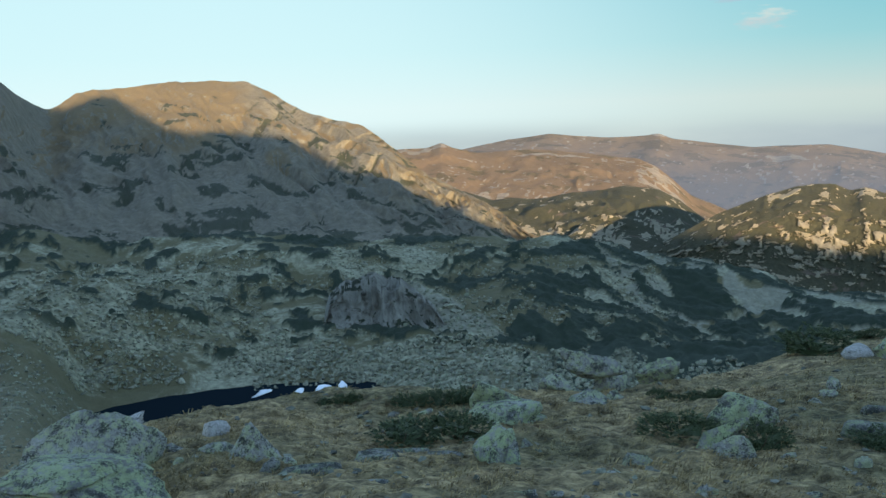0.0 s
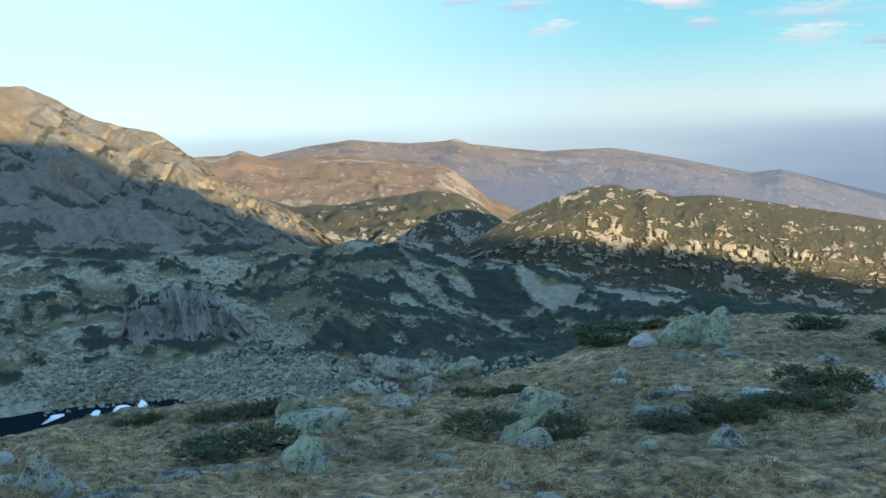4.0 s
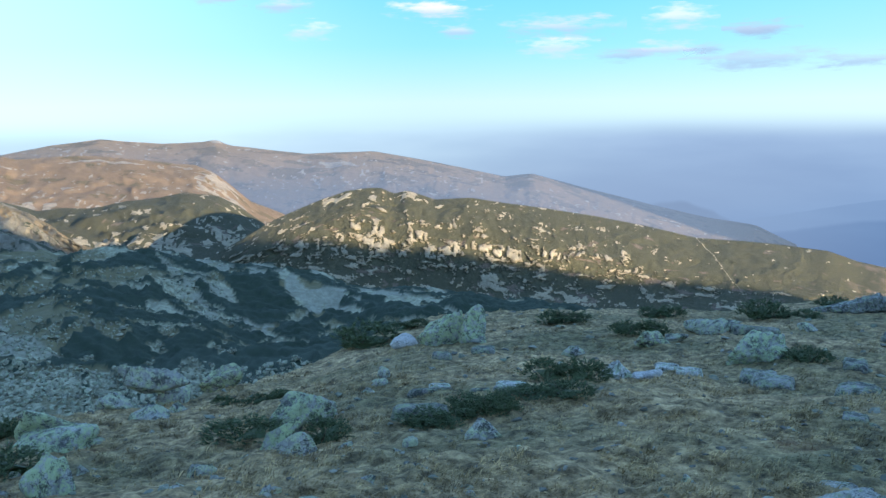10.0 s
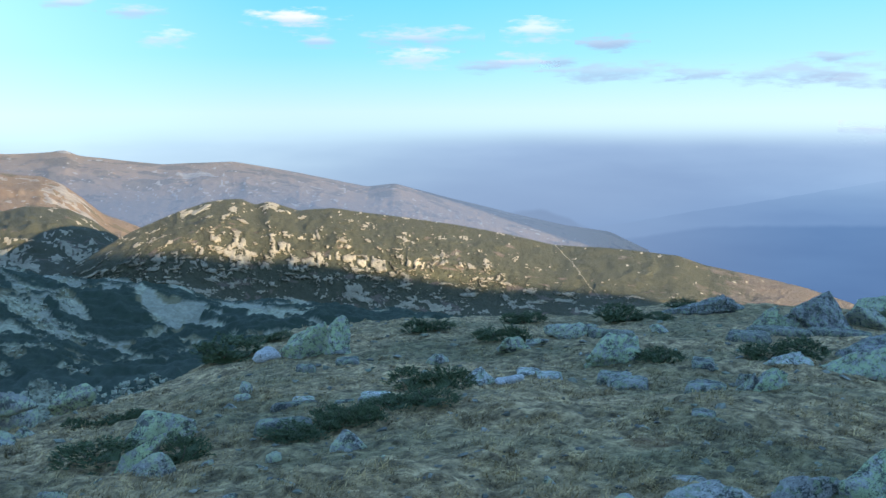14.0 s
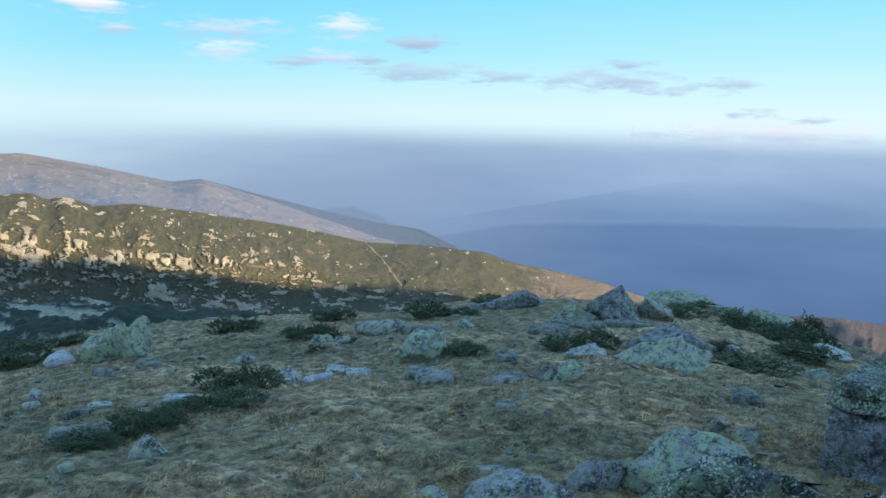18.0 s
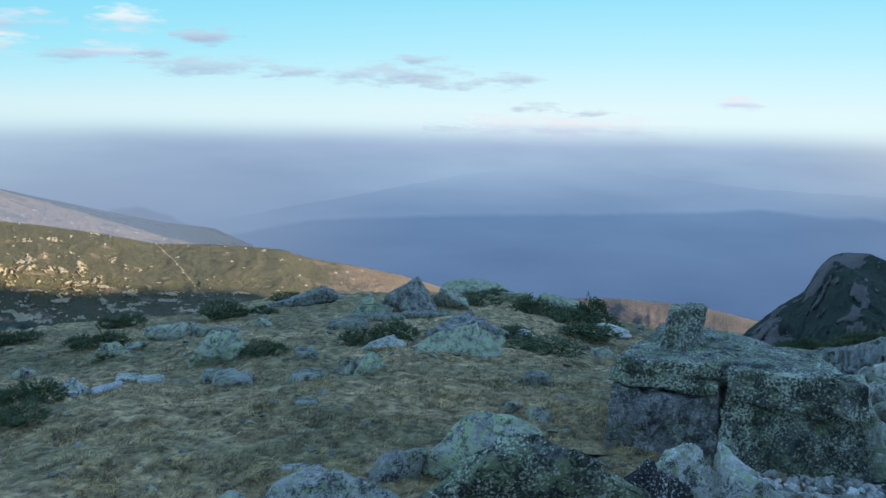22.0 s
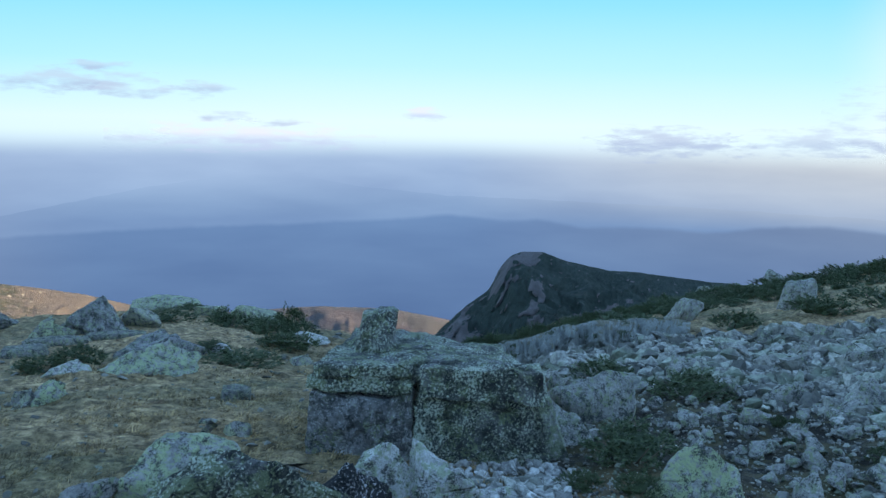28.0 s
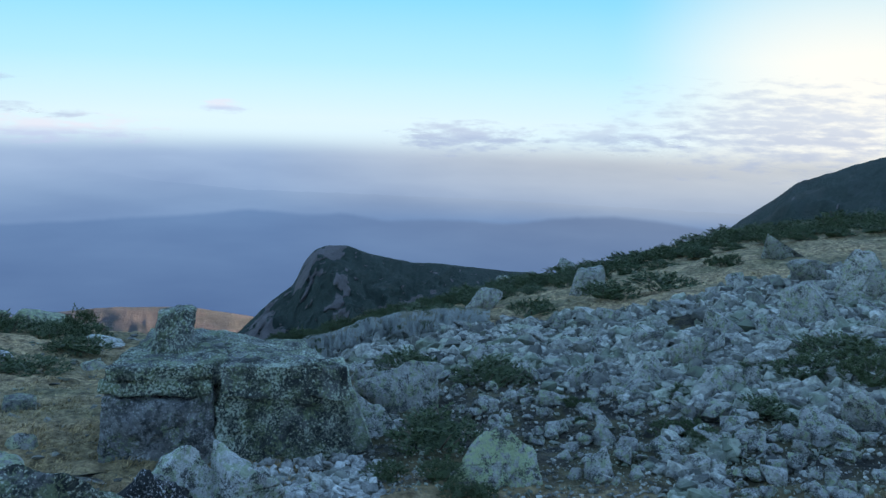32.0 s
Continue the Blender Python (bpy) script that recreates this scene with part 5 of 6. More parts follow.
boulder(10.55, -18.00, 1.44, 0.75, LB, top=(0, 0.6))
boulder(13.16, -16.72, 2.51, 1.40, LGRN, mat=MAT_GREEN, sharp=9, top=(0, 0.75))
boulder(10.27, -17.44, 2.05, 1.64, LB)
boulder(9.12, -16.09, 3.58, 1.37, LB, deep=0.5)
boulder(5.08, -20.92, 0.93, 0.93, LST, level=3, name="stone", cat="stone")
boulder(-1.39, -18.83, 1.31, 0.79, LST, level=3, name="stone", cat="stone")
boulder(-0.84, -19.94, 1.04, 0.65, LST, level=3, name="stone", cat="stone")
boulder(1.36, -20.42, 0.88, 0.59, LST, level=3, name="stone", cat="stone")
boulder(9.27, -22.49, 0.91, 0.46, LST, level=3, name="stone", cat="stone")
boulder(10.40, -22.27, 1.09, 0.53, LST, level=3, name="stone", cat="stone")
boulder(8.47, -23.76, 0.91, 0.65, LST, level=3, name="stone", cat="stone")
boulder(-4.54, -21.27, 2.60, 0.96, LSLB, mat=MAT_SLAB, level=3, sink=1.3, sharp=20, boxy=0.5, facets=8, deep=1.0, name="rock_slab", cat="rock slab")
boulder(-2.30, -20.90, 2.24, 0.52, LSLB, mat=MAT_SLAB, level=3, sink=1.3, sharp=20, boxy=0.5, facets=8, deep=1.0, name="rock_slab", cat="rock slab")
boulder(-0.21, -21.12, 2.28, 0.52, LSLB, mat=MAT_SLAB, level=3, sink=1.3, sharp=20, boxy=0.5, facets=8, deep=1.0, name="rock_slab", cat="rock slab")
boulder(-8.68, -21.75, 3.79, 0.93, LSLB, mat=MAT_SLAB, level=3, sink=1.3, sharp=20, boxy=0.5, facets=8, deep=1.0, name="rock_slab", cat="rock slab")
boulder(-4.77, -22.58, 2.03, 0.63, LSLB, mat=MAT_SLAB, level=3, sink=1.3, sharp=20, boxy=0.5, facets=8, deep=1.0, name="rock_slab", cat="rock slab")
boulder(4.62, -23.64, 1.81, 0.91, LST, level=3, name="stone", cat="stone")
boulder(6.59, -23.71, 1.24, 0.91, LST, level=3, name="stone", cat="stone")
shrub(-0.96, -20.52, 6.59, 1.44)
shrub(-0.61, -18.21, 4.84, 0.99)
shrub(-6.70, -17.74, 2.62, 0.55)
boulder(18.07, -19.42, 3.99, 2.02, LGRN, level=5, mat=MAT_GREEN, sharp=10, top=(0.0, 0.8), deep=0.6)
boulder(16.98, -20.62, 2.83, 2.27, LGRN, level=5, mat=MAT_GREEN2, sharp=16, top=(-0.05, 0.8), deep=0.5)
boulder(17.67, -21.21, 2.58, 1.66, LB, sharp=14, top=(-0.05, 0.85))
shrub(14.25, -20.06, 3.50, 1.54)
shrub(19.22, -20.47, 2.49, 1.80)
shrub(14.88, -17.85, 4.30, 0.61)
boulder(29.31, -20.58, 2.36, 1.57, LB, level=5, sharp=10, top=(-0.12, 0.7), rough=0.1)
shrub(29.39, -19.04, 3.85, 1.29)
shrub(26.20, -19.74, 3.18, 0.78)
shrub(32.79, -17.90, 3.28, 0.82)
boulder(26.75, -14.92, 2.91, 2.26, LGRN, level=5, mat=MAT_GREEN2, sharp=16, top=(0.12, 0.7))
boulder(28.66, -14.72, 1.82, 2.21, LGRN, level=5, mat=MAT_GREEN2, sharp=16, top=(0.0, 0.9))
boulder(24.43, -14.98, 1.69, 0.87, LPAL, mat=MAT_PALE, level=3)
shrub(22.07, -14.95, 3.17, 1.35)
shrub(24.75, -13.83, 2.19, 0.60)
boulder(23.16, -16.81, 0.83, 0.84, LST, level=3, name="stone", cat="stone")
boulder(22.97, -17.28, 1.21, 0.67, LST, level=3, name="stone", cat="stone")
boulder(22.15, -17.63, 1.04, 0.53, LST, level=3, name="stone", cat="stone")
boulder(20.64, -20.85, 1.20, 0.79, LST, level=3, name="stone", cat="stone")
boulder(24.76, -20.97, 1.03, 0.91, LST, level=3, name="stone", cat="stone")
boulder(24.00, -21.20, 0.76, 0.52, LST, level=3, name="stone", cat="stone")
boulder(11.95, -21.80, 1.97, 1.13, LST, level=3, name="stone", cat="stone")
boulder(15.84, -23.31, 1.53, 1.11, LST, level=3, name="stone", cat="stone")
boulder(21.68, -22.90, 1.63, 0.78, LST, level=3, name="stone", cat="stone")
boulder(25.28, -23.70, 1.24, 0.63, LST, level=3, name="stone", cat="stone")
boulder(14.44, -20.99, 0.91, 0.47, LST, level=3, name="stone", cat="stone")
boulder(10.66, -22.22, 0.73, 0.66, LST, level=3, name="stone", cat="stone")
boulder(18.21, -24.52, 2.97, 1.29, LB)
boulder(26.05, -17.78, 2.76, 0.59, LSLB, mat=MAT_SLAB, level=3, sink=1.3, sharp=20, boxy=0.5, facets=8, deep=1.0, name="rock_slab", cat="rock slab")
boulder(25.38, -19.19, 3.47, 1.12, LSLB, mat=MAT_SLAB, level=3, sink=1.3, sharp=20, boxy=0.5, facets=8, deep=1.0, name="rock_slab", cat="rock slab")
boulder(29.36, -17.69, 1.60, 0.45, LSLB, mat=MAT_SLAB, level=3, sink=1.3, sharp=20, boxy=0.5, facets=8, deep=1.0, name="rock_slab", cat="rock slab")
boulder(30.93, -17.65, 1.86, 0.58, LSLB, mat=MAT_SLAB, level=3, sink=1.3, sharp=20, boxy=0.5, facets=8, deep=1.0, name="rock_slab", cat="rock slab")
boulder(26.80, -15.78, 1.23, 0.73, LSLB, mat=MAT_SLAB, level=3, sink=1.3, sharp=20, boxy=0.5, facets=8, deep=1.0, name="rock_slab", cat="rock slab")
boulder(29.39, -15.41, 1.46, 0.65, LSLB, mat=MAT_SLAB, level=3, sink=1.3, sharp=20, boxy=0.5, facets=8, deep=1.0, name="rock_slab", cat="rock slab")
shrub(25.62, -19.77, 2.51, 0.94)
shrub(29.17, -18.81, 3.68, 1.08)
shrub(33.59, -18.10, 4.68, 1.16)
shrub(34.60, -16.73, 4.65, 1.23)
boulder(34.99, -15.57, 1.43, 0.82, LDRK, sharp=26, facets=10)
boulder(37.74, -16.69, 2.06, 1.09, LB, mat=MAT_LIGHT, top=(-0.1, 0.5))
boulder(39.50, -16.71, 1.80, 0.68, LPAL, mat=MAT_PALE, level=3)
boulder(40.70, -16.20, 1.47, 0.68, LSLP, mat=MAT_LIGHT, level=3, sink=1.3, sharp=20, boxy=0.5, facets=8, deep=1.0, name="rock_slab", cat="rock slab")
boulder(42.00, -16.35, 1.53, 0.67, LSLP, mat=MAT_LIGHT, level=3, sink=1.3, sharp=20, boxy=0.5, facets=8, deep=1.0, name="rock_slab", cat="rock slab")
boulder(31.14, -17.55, 1.94, 0.75, LSLP, mat=MAT_LIGHT, level=3, sink=1.3, sharp=20, boxy=0.5, facets=8, deep=1.0, name="rock_slab", cat="rock slab")
boulder(26.61, -17.52, 1.36, 0.54, LSLP, mat=MAT_LIGHT, level=3, sink=1.3, sharp=20, boxy=0.5, facets=8, deep=1.0, name="rock_slab", cat="rock slab")
boulder(25.49, -17.82, 1.28, 0.41, LSLP, mat=MAT_LIGHT, level=3, sink=1.3, sharp=20, boxy=0.5, facets=8, deep=1.0, name="rock_slab", cat="rock slab")
boulder(38.16, -19.51, 1.07, 0.47, LST, level=3, name="stone", cat="stone")
boulder(37.69, -20.72, 0.83, 0.43, LST, level=3, name="stone", cat="stone")
boulder(41.99, -22.50, 0.99, 0.84, LST, level=3, name="stone", cat="stone")
boulder(25.45, -22.22, 1.08, 0.69, LST, level=3, name="stone", cat="stone")
boulder(33.39, -22.37, 0.88, 0.33, LST, level=3, name="stone", cat="stone")
boulder(28.32, -23.82, 1.10, 0.72, LST, level=3, name="stone", cat="stone")
boulder(25.23, -23.57, 1.09, 0.58, LST, level=3, name="stone", cat="stone")
boulder(23.15, -23.59, 0.90, 0.45, LST, level=3, name="stone", cat="stone")
boulder(31.65, -20.98, 0.73, 0.40, LST, level=3, name="stone", cat="stone")
boulder(39.87, -14.86, 1.96, 1.13, LGRN, sharp=12, mat=MAT_GREEN, top=(0.1, 0.7))
boulder(43.32, -13.93, 3.28, 1.08, LB, sharp=14, top=(0.1, 0.8))
boulder(41.26, -14.41, 1.39, 0.61, LB)
boulder(45.76, -13.75, 2.82, 0.67, LSLB, mat=MAT_SLAB, level=3, sink=1.3, sharp=20, boxy=0.5, facets=8, deep=1.0, name="rock_slab", cat="rock slab")
boulder(46.82, -16.82, 2.38, 1.06, LSLB, mat=MAT_SLAB, level=3, sink=1.3, sharp=20, boxy=0.5, facets=8, deep=1.0, name="rock_slab", cat="rock slab")
boulder(51.45, -16.71, 2.33, 0.90, LSLB, mat=MAT_SLAB, level=3, sink=1.3, sharp=20, boxy=0.5, facets=8, deep=1.0, name="rock_slab", cat="rock slab")
boulder(51.28, -15.36, 1.27, 0.71, LSLB, mat=MAT_SLAB, level=3, sink=1.3, sharp=20, boxy=0.5, facets=8, deep=1.0, name="rock_slab", cat="rock slab")
boulder(46.12, -15.47, 3.56, 1.87, LGRN, level=5, mat=MAT_GREEN2, sharp=20, facets=12, top=(0.26, 0.5))
shrub(48.67, -15.04, 1.96, 1.19)
shrub(46.14, -12.79, 2.13, 1.07)
boulder(48.67, -13.39, 1.17, 0.60, LST, level=3, name="stone", cat="stone")
boulder(49.53, -14.58, 0.45, 0.52, LST, level=3, name="stone", cat="stone")
shrub(34.49, -13.51, 2.84, 0.83)
shrub(40.33, -13.01, 2.36, 0.68)
shrub(38.99, -14.07, 3.16, 0.89)
shrub(48.06, -12.49, 2.45, 0.53)
boulder(53.94, -16.34, 1.42, 1.08, LGRN, sharp=20, top=(0.1, 0.5))
boulder(55.20, -16.33, 1.94, 1.26, LGRN, sharp=20, mat=MAT_GREEN2, top=(0.2, 0.6))
boulder(51.61, -12.12, 3.79, 1.31, LDRK, level=5, sharp=26, facets=10, top=(0.12, 0.6), deep=0.6, rough=0.1, mat=MAT_LIGHT2)
shrub(50.03, -11.83, 1.61, 0.83)
boulder(55.33, -12.88, 2.48, 1.45, LDRK, sharp=20, top=(0.2, 0.5), mat=MAT_GREEN)
boulder(57.63, -12.65, 3.55, 1.80, LDRK, level=5, sharp=13, facets=14, top=(0.05, 0.6), mat=MAT_LIGHT2, rough=0.1)
boulder(57.95, -12.40, 2.48, 1.94, LDRK, sharp=9, facets=16, top=(-0.02, 0.7), mat=MAT_LIGHT2, deep=0.8)
boulder(60.22, -12.32, 2.19, 1.32, LB, sharp=10, top=(-0.1, 0.6))
boulder(61.63, -11.45, 3.97, 1.04, LSLD, sink=1.1, sharp=12, facets=14, mat=MAT_GREEN2, name="rock_slab", cat="rock slab", top=(0.0, 0.8), out=3.0)
shrub(61.66, -12.00, 2.68, 0.97)
shrub(62.98, -11.13, 1.40, 0.69)
boulder(66.80, -12.35, 3.69, 1.30, LSLD, sharp=14, facets=14, mat=MAT_GREEN, name="rock_slab", cat="rock slab", top=(0.0, 0.6))
boulder(64.13, -11.78, 1.92, 0.69, LSLD, mat=MAT_GREEN, name="rock_slab", cat="rock slab")
shrub(68.93, -12.78, 1.50, 1.49)
shrub(66.08, -12.52, 3.64, 0.96)
shrub(68.43, -13.05, 3.76, 1.02)
boulder(53.80, -13.58, 2.41, 0.83, LSLB, mat=MAT_SLAB, level=3, sink=1.3, sharp=20, boxy=0.5, facets=8, deep=1.0, name="rock_slab", cat="rock slab")
boulder(55.54, -13.09, 3.62, 0.62, LSLB, mat=MAT_SLAB, level=3, sink=1.3, sharp=20, boxy=0.5, facets=8, deep=1.0, name="rock_slab", cat="rock slab")
boulder(58.85, -12.90, 3.69, 0.48, LSLB, mat=MAT_SLAB, level=3, sink=1.3, sharp=20, boxy=0.5, facets=8, deep=1.0, name="rock_slab", cat="rock slab")
boulder(61.21, -14.36, 5.14, 1.79, LSLD, level=5, sink=1.1, sharp=26, facets=12, deep=0.9, rough=0.11, mat=MAT_LIGHT2, name="rock_slab", cat="rock slab", top=(0.12, 0.6))
boulder(60.58, -15.48, 6.19, 2.06, LSLD, level=5, sink=1.1, sharp=26, facets=12, deep=0.7, rough=0.11, mat=MAT_GREEN2, name="rock_slab", cat="rock slab", top=(0.24, 0.5))
boulder(53.78, -16.18, 1.36, 0.96, LGRN, sharp=20)
boulder(55.07, -16.18, 1.93, 1.30, LGRN, sharp=20, mat=MAT_GREEN2, top=(0.2, 0.6))
boulder(56.09, -14.81, 2.71, 0.90, LB, mat=MAT_LIGHT, top=(0.1, 0.5))
shrub(55.80, -14.39, 4.28, 1.17)
shrub(66.18, -14.77, 3.34, 1.22)
shrub(68.86, -14.07, 2.73, 1.22)
shrub(64.30, -13.97, 1.75, 0.82)
shrub(60.95, -14.44, 0.71, 0.48)
boulder(64.86, -14.01, 1.19, 0.68, LPAL, mat=MAT_PALE, level=3)
boulder(70.39, -13.97, 2.36, 1.14, LSLD, mat=MAT_LIGHT, name="rock_slab", cat="rock slab", out=2.0)
boulder(69.82, -14.88, 1.70, 0.81, LB)
boulder(65.74, -16.89, 1.76, 1.15, LSLB, mat=MAT_SLAB, level=3, sink=1.3, sharp=20, boxy=0.5, facets=8, deep=1.0, name="rock_slab", cat="rock slab")
boulder(51.31, -18.13, 1.43, 0.74, LSLB, mat=MAT_SLAB, level=3, sink=1.3, sharp=20, boxy=0.5, facets=8, deep=1.0, name="rock_slab", cat="rock slab")
boulder(46.04, -16.36, 2.08, 0.81, LSLB, mat=MAT_SLAB, level=3, sink=1.3, sharp=20, boxy=0.5, facets=8, deep=1.0, name="rock_slab", cat="rock slab")
boulder(51.25, -15.14, 1.27, 0.68, LSLB, mat=MAT_SLAB, level=3, sink=1.3, sharp=20, boxy=0.5, facets=8, deep=1.0, name="rock_slab", cat="rock slab")
boulder(52.42, -18.35, 0.79, 0.47, LST, level=3, name="stone", cat="stone")
boulder(48.02, -19.05, 0.88, 0.47, LST, level=3, name="stone", cat="stone")
boulder(52.03, -19.08, 0.72, 0.40, LST, level=3, name="stone", cat="stone")
boulder(64.12, -18.13, 1.14, 0.61, LST, level=3, name="stone", cat="stone")
boulder(57.07, -22.81, 3.94, 2.45, LB, level=5, sharp=16, facets=12, top=(0.02, 1.15), mat=MAT_TALUS)
boulder(62.89, -23.15, 8.28, 4.43, LJ, level=5, sharp=9, facets=16, mat=MAT_GREEN2, deep=0.65, top=(0.12, 0.78))
boulder(64.47, -18.91, 1.49, 1.34, LST, level=3, name="stone", cat="stone")
boulder(65.86, -19.10, 1.70, 1.27, LST, level=3, name="stone", cat="stone")
boulder(67.17, -20.67, 0.78, 0.59, LST, level=3, name="stone", cat="stone")
boulder(52.95, -24.85, 9.10, 3.35, LL, level=5, sharp=11, facets=16, mat=MAT_TALUS, top=(0.06, 0.6))
boulder(46.76, -24.14, 3.84, 1.54, LB)
boulder(65.37, -25.95, 15.17, 6.27, LK, level=5, mat=MAT_DARK, deep=0.5, rough=0.1, sharp=11, facets=16, top=(-0.08, 0.45))
boulder(50.51, -21.97, 2.16, 0.86, LSLP, mat=MAT_TALUS, level=3, sink=1.3, sharp=20, boxy=0.5, facets=8, deep=1.0, name="rock_slab", cat="rock slab")
boulder(73.05, -23.76, 4.69, 3.30, LMOT, level=5, mat=MAT_MOTTLED, rough=0.12, sharp=9, top=(0.0, 0.8))
boulder(74.68, -23.51, 5.58, 3.98, LP2, level=5, sharp=20, facets=10, rough=0.08, mat=MAT_LIGHT, top=(0.12, 0.7))
boulder(78.44, -23.46, 4.88, 3.99, LP2, level=5, sharp=20, facets=10, rough=0.08, mat=MAT_LIGHT, top=(-0.1, 0.7))
boulder(81.78, -23.47, 4.36, 1.62, LP2, sharp=18, mat=MAT_LIGHT, top=(0, 0.6))
boulder(69.37, -21.31, 3.39, 1.25, LSLP, mat=MAT_TALUS, top=(0, 0.7))
boulder(86.61, -19.56, 3.16, 2.82, LWD, level=5, sharp=16, facets=11, mat=MAT_LIGHT, deep=0.7, top=(-0.14, 0.6))
boulder(87.82, -18.18, 5.21, 3.25, LT, level=5, sharp=24, facets=11, mat=MAT_TALUS, top=(0.12, 0.65))
boulder(94.27, -22.26, 5.62, 3.71, LT2, level=5, sharp=15, mat=MAT_GREEN2, top=(0.0, 0.8))
boulder(100.71, -21.09, 2.00, 2.16, LT, sharp=34, facets=9, mat=MAT_LIGHT, top=(0.0, 0.6))
shrub(88.48, -15.58, 3.27, 1.91)
shrub(90.38, -20.12, 4.57, 2.26)
shrub(87.19, -21.72, 2.17, 1.38)
shrub(90.81, -21.87, 2.15, 1.24)
shrub(93.70, -15.97, 3.69, 1.35)
shrub(99.12, -16.92, 1.68, 0.59)
shrub(97.23, -16.63, 1.36, 0.53)
shrub(105.05, -16.12, 2.04, 1.15)
shrub(107.52, -18.59, 3.05, 1.08, deep=0.5)
shrub(105.91, -18.05, 1.25, 1.10)
shrub(99.35, -17.88, 0.67, 0.39)
shrub(109.68, -14.11, 1.98, 0.99)
shrub(92.47, -22.73, 3.21, 0.97)
boulder(103.74, -15.51, 2.55, 1.84, LT, sharp=30, facets=10, mat=MAT_TALUS)
boulder(107.49, -15.93, 2.91, 2.01, LT, sharp=30, facets=10, mat=MAT_TALUS)
boulder(104.97, -14.01, 1.87, 1.45, LT, sharp=30, facets=10, mat=MAT_TALUS)
boulder(94.01, -14.66, 3.46, 1.29, LT, sharp=30, facets=10, mat=MAT_TALUS)
boulder(99.14, -15.93, 2.84, 1.65, LT, sharp=30, facets=10, mat=MAT_TALUS)
boulder(101.31, -15.88, 1.47, 0.82, LT, sharp=30, facets=10, mat=MAT_TALUS)
boulder(95.33, -13.28, 2.06, 0.91, LT, sharp=30, facets=10, mat=MAT_TALUS)
boulder(98.02, -12.68, 2.01, 1.01, LT, sharp=30, facets=10, mat=MAT_TALUS)
boulder(100.65, -12.13, 1.96, 1.16, LT, sharp=30, facets=10, mat=MAT_TALUS)
boulder(105.68, -17.51, 2.12, 1.58, LT, sharp=30, facets=10, mat=MAT_TALUS)
boulder(99.60, -13.89, 2.32, 1.33, LT, sharp=30, facets=10, mat=MAT_TALUS)
boulder(103.00, -13.24, 1.92, 1.31, LT, sharp=30, facets=10, mat=MAT_TALUS)
boulder(107.25, -13.41, 1.51, 1.59, LT, sharp=30, facets=10, mat=MAT_TALUS)
boulder(109.68, -14.05, 1.98, 1.24, LT, sharp=30, facets=10, mat=MAT_TALUS)
boulder(96.84, -18.85, 1.03, 0.72, LT, sharp=30, facets=10, mat=MAT_TALUS)
boulder(99.67, -19.22, 1.14, 0.84, LT, sharp=30, facets=10, mat=MAT_TALUS)
boulder(103.52, -19.33, 1.13, 0.76, LT, sharp=30, facets=10, mat=MAT_TALUS)
boulder(101.98, -19.59, 0.99, 0.70, LT, sharp=30, facets=10, mat=MAT_TALUS)
boulder(106.04, -18.60, 1.09, 0.56, LT, sharp=30, facets=10, mat=MAT_TALUS)
boulder(107.24, -18.54, 1.78, 1.12, LT, sharp=30, facets=10, mat=MAT_TALUS)
boulder(108.26, -17.89, 1.45, 0.99, LT, sharp=30, facets=10, mat=MAT_TALUS)
boulder(110.09, -19.31, 1.62, 1.27, LT, sharp=30, facets=10, mat=MAT_TALUS)
boulder(110.44, -17.66, 1.11, 1.21, LT, sharp=30, facets=10, mat=MAT_TALUS)
boulder(91.60, -16.77, 0.95, 0.94, LT, sharp=30, facets=10, mat=MAT_TALUS)
boulder(95.60, -16.37, 0.90, 0.67, LT, sharp=30, facets=10, mat=MAT_TALUS)
boulder(98.39, -20.13, 1.19, 0.84, LT, sharp=30, facets=10, mat=MAT_TALUS)
boulder(93.88, -15.41, 1.39, 0.74, LT, sharp=30, facets=10, mat=MAT_TALUS)
boulder(98.11, -9.10, 1.26, 1.01, LT, sharp=30, facets=10, mat=MAT_TALUS)
boulder(99.54, -10.21, 2.23, 1.68, LT, sharp=30, facets=10, mat=MAT_TALUS, top=(0.1, 0.8))
boulder(109.71, -7.35, 2.06, 1.44, LT, level=5, sharp=30, facets=10, mat=MAT_TALUS, top=(0.0, 0.85))
boulder(94.39, -10.07, 1.54, 0.82, LT, mat=MAT_TALUS)
boulder(93.17, -11.47, 2.07, 1.37, LT, mat=MAT_TALUS)
shrub(96.13, -11.67, 2.04, 1.02)
shrub(103.93, -9.67, 3.32, 1.31)
shrub(100.74, -10.46, 2.60, 1.40)
shrub(90.06, -12.49, 3.51, 1.38)
shrub(107.28, -7.95, 1.79, 0.64)
shrub(105.67, -7.75, 1.37, 0.58)
shrub(98.47, -11.84, 2.33, 0.54)
boulder(114.91, -9.78, 2.86, 3.16, LT, level=4, sharp=30, facets=10, mat=MAT_TALUS)
boulder(112.54, -11.20, 3.88, 2.54, LT, level=4, sharp=30, facets=10, mat=MAT_TALUS)
boulder(112.17, -8.90, 2.73, 1.68, LT, level=4, sharp=30, facets=10, mat=MAT_TALUS)
boulder(105.60, -14.41, 2.15, 2.32, LT, level=4, sharp=30, facets=10, mat=MAT_TALUS)
boulder(103.49, -15.74, 3.22, 1.93, LT, level=4, sharp=30, facets=10, mat=MAT_TALUS)
boulder(107.50, -15.67, 2.94, 1.93, LT, level=4, sharp=30, facets=10, mat=MAT_TALUS)
boulder(113.55, -18.01, 3.38, 2.30, LT, level=4, sharp=30, facets=10, mat=MAT_TALUS)
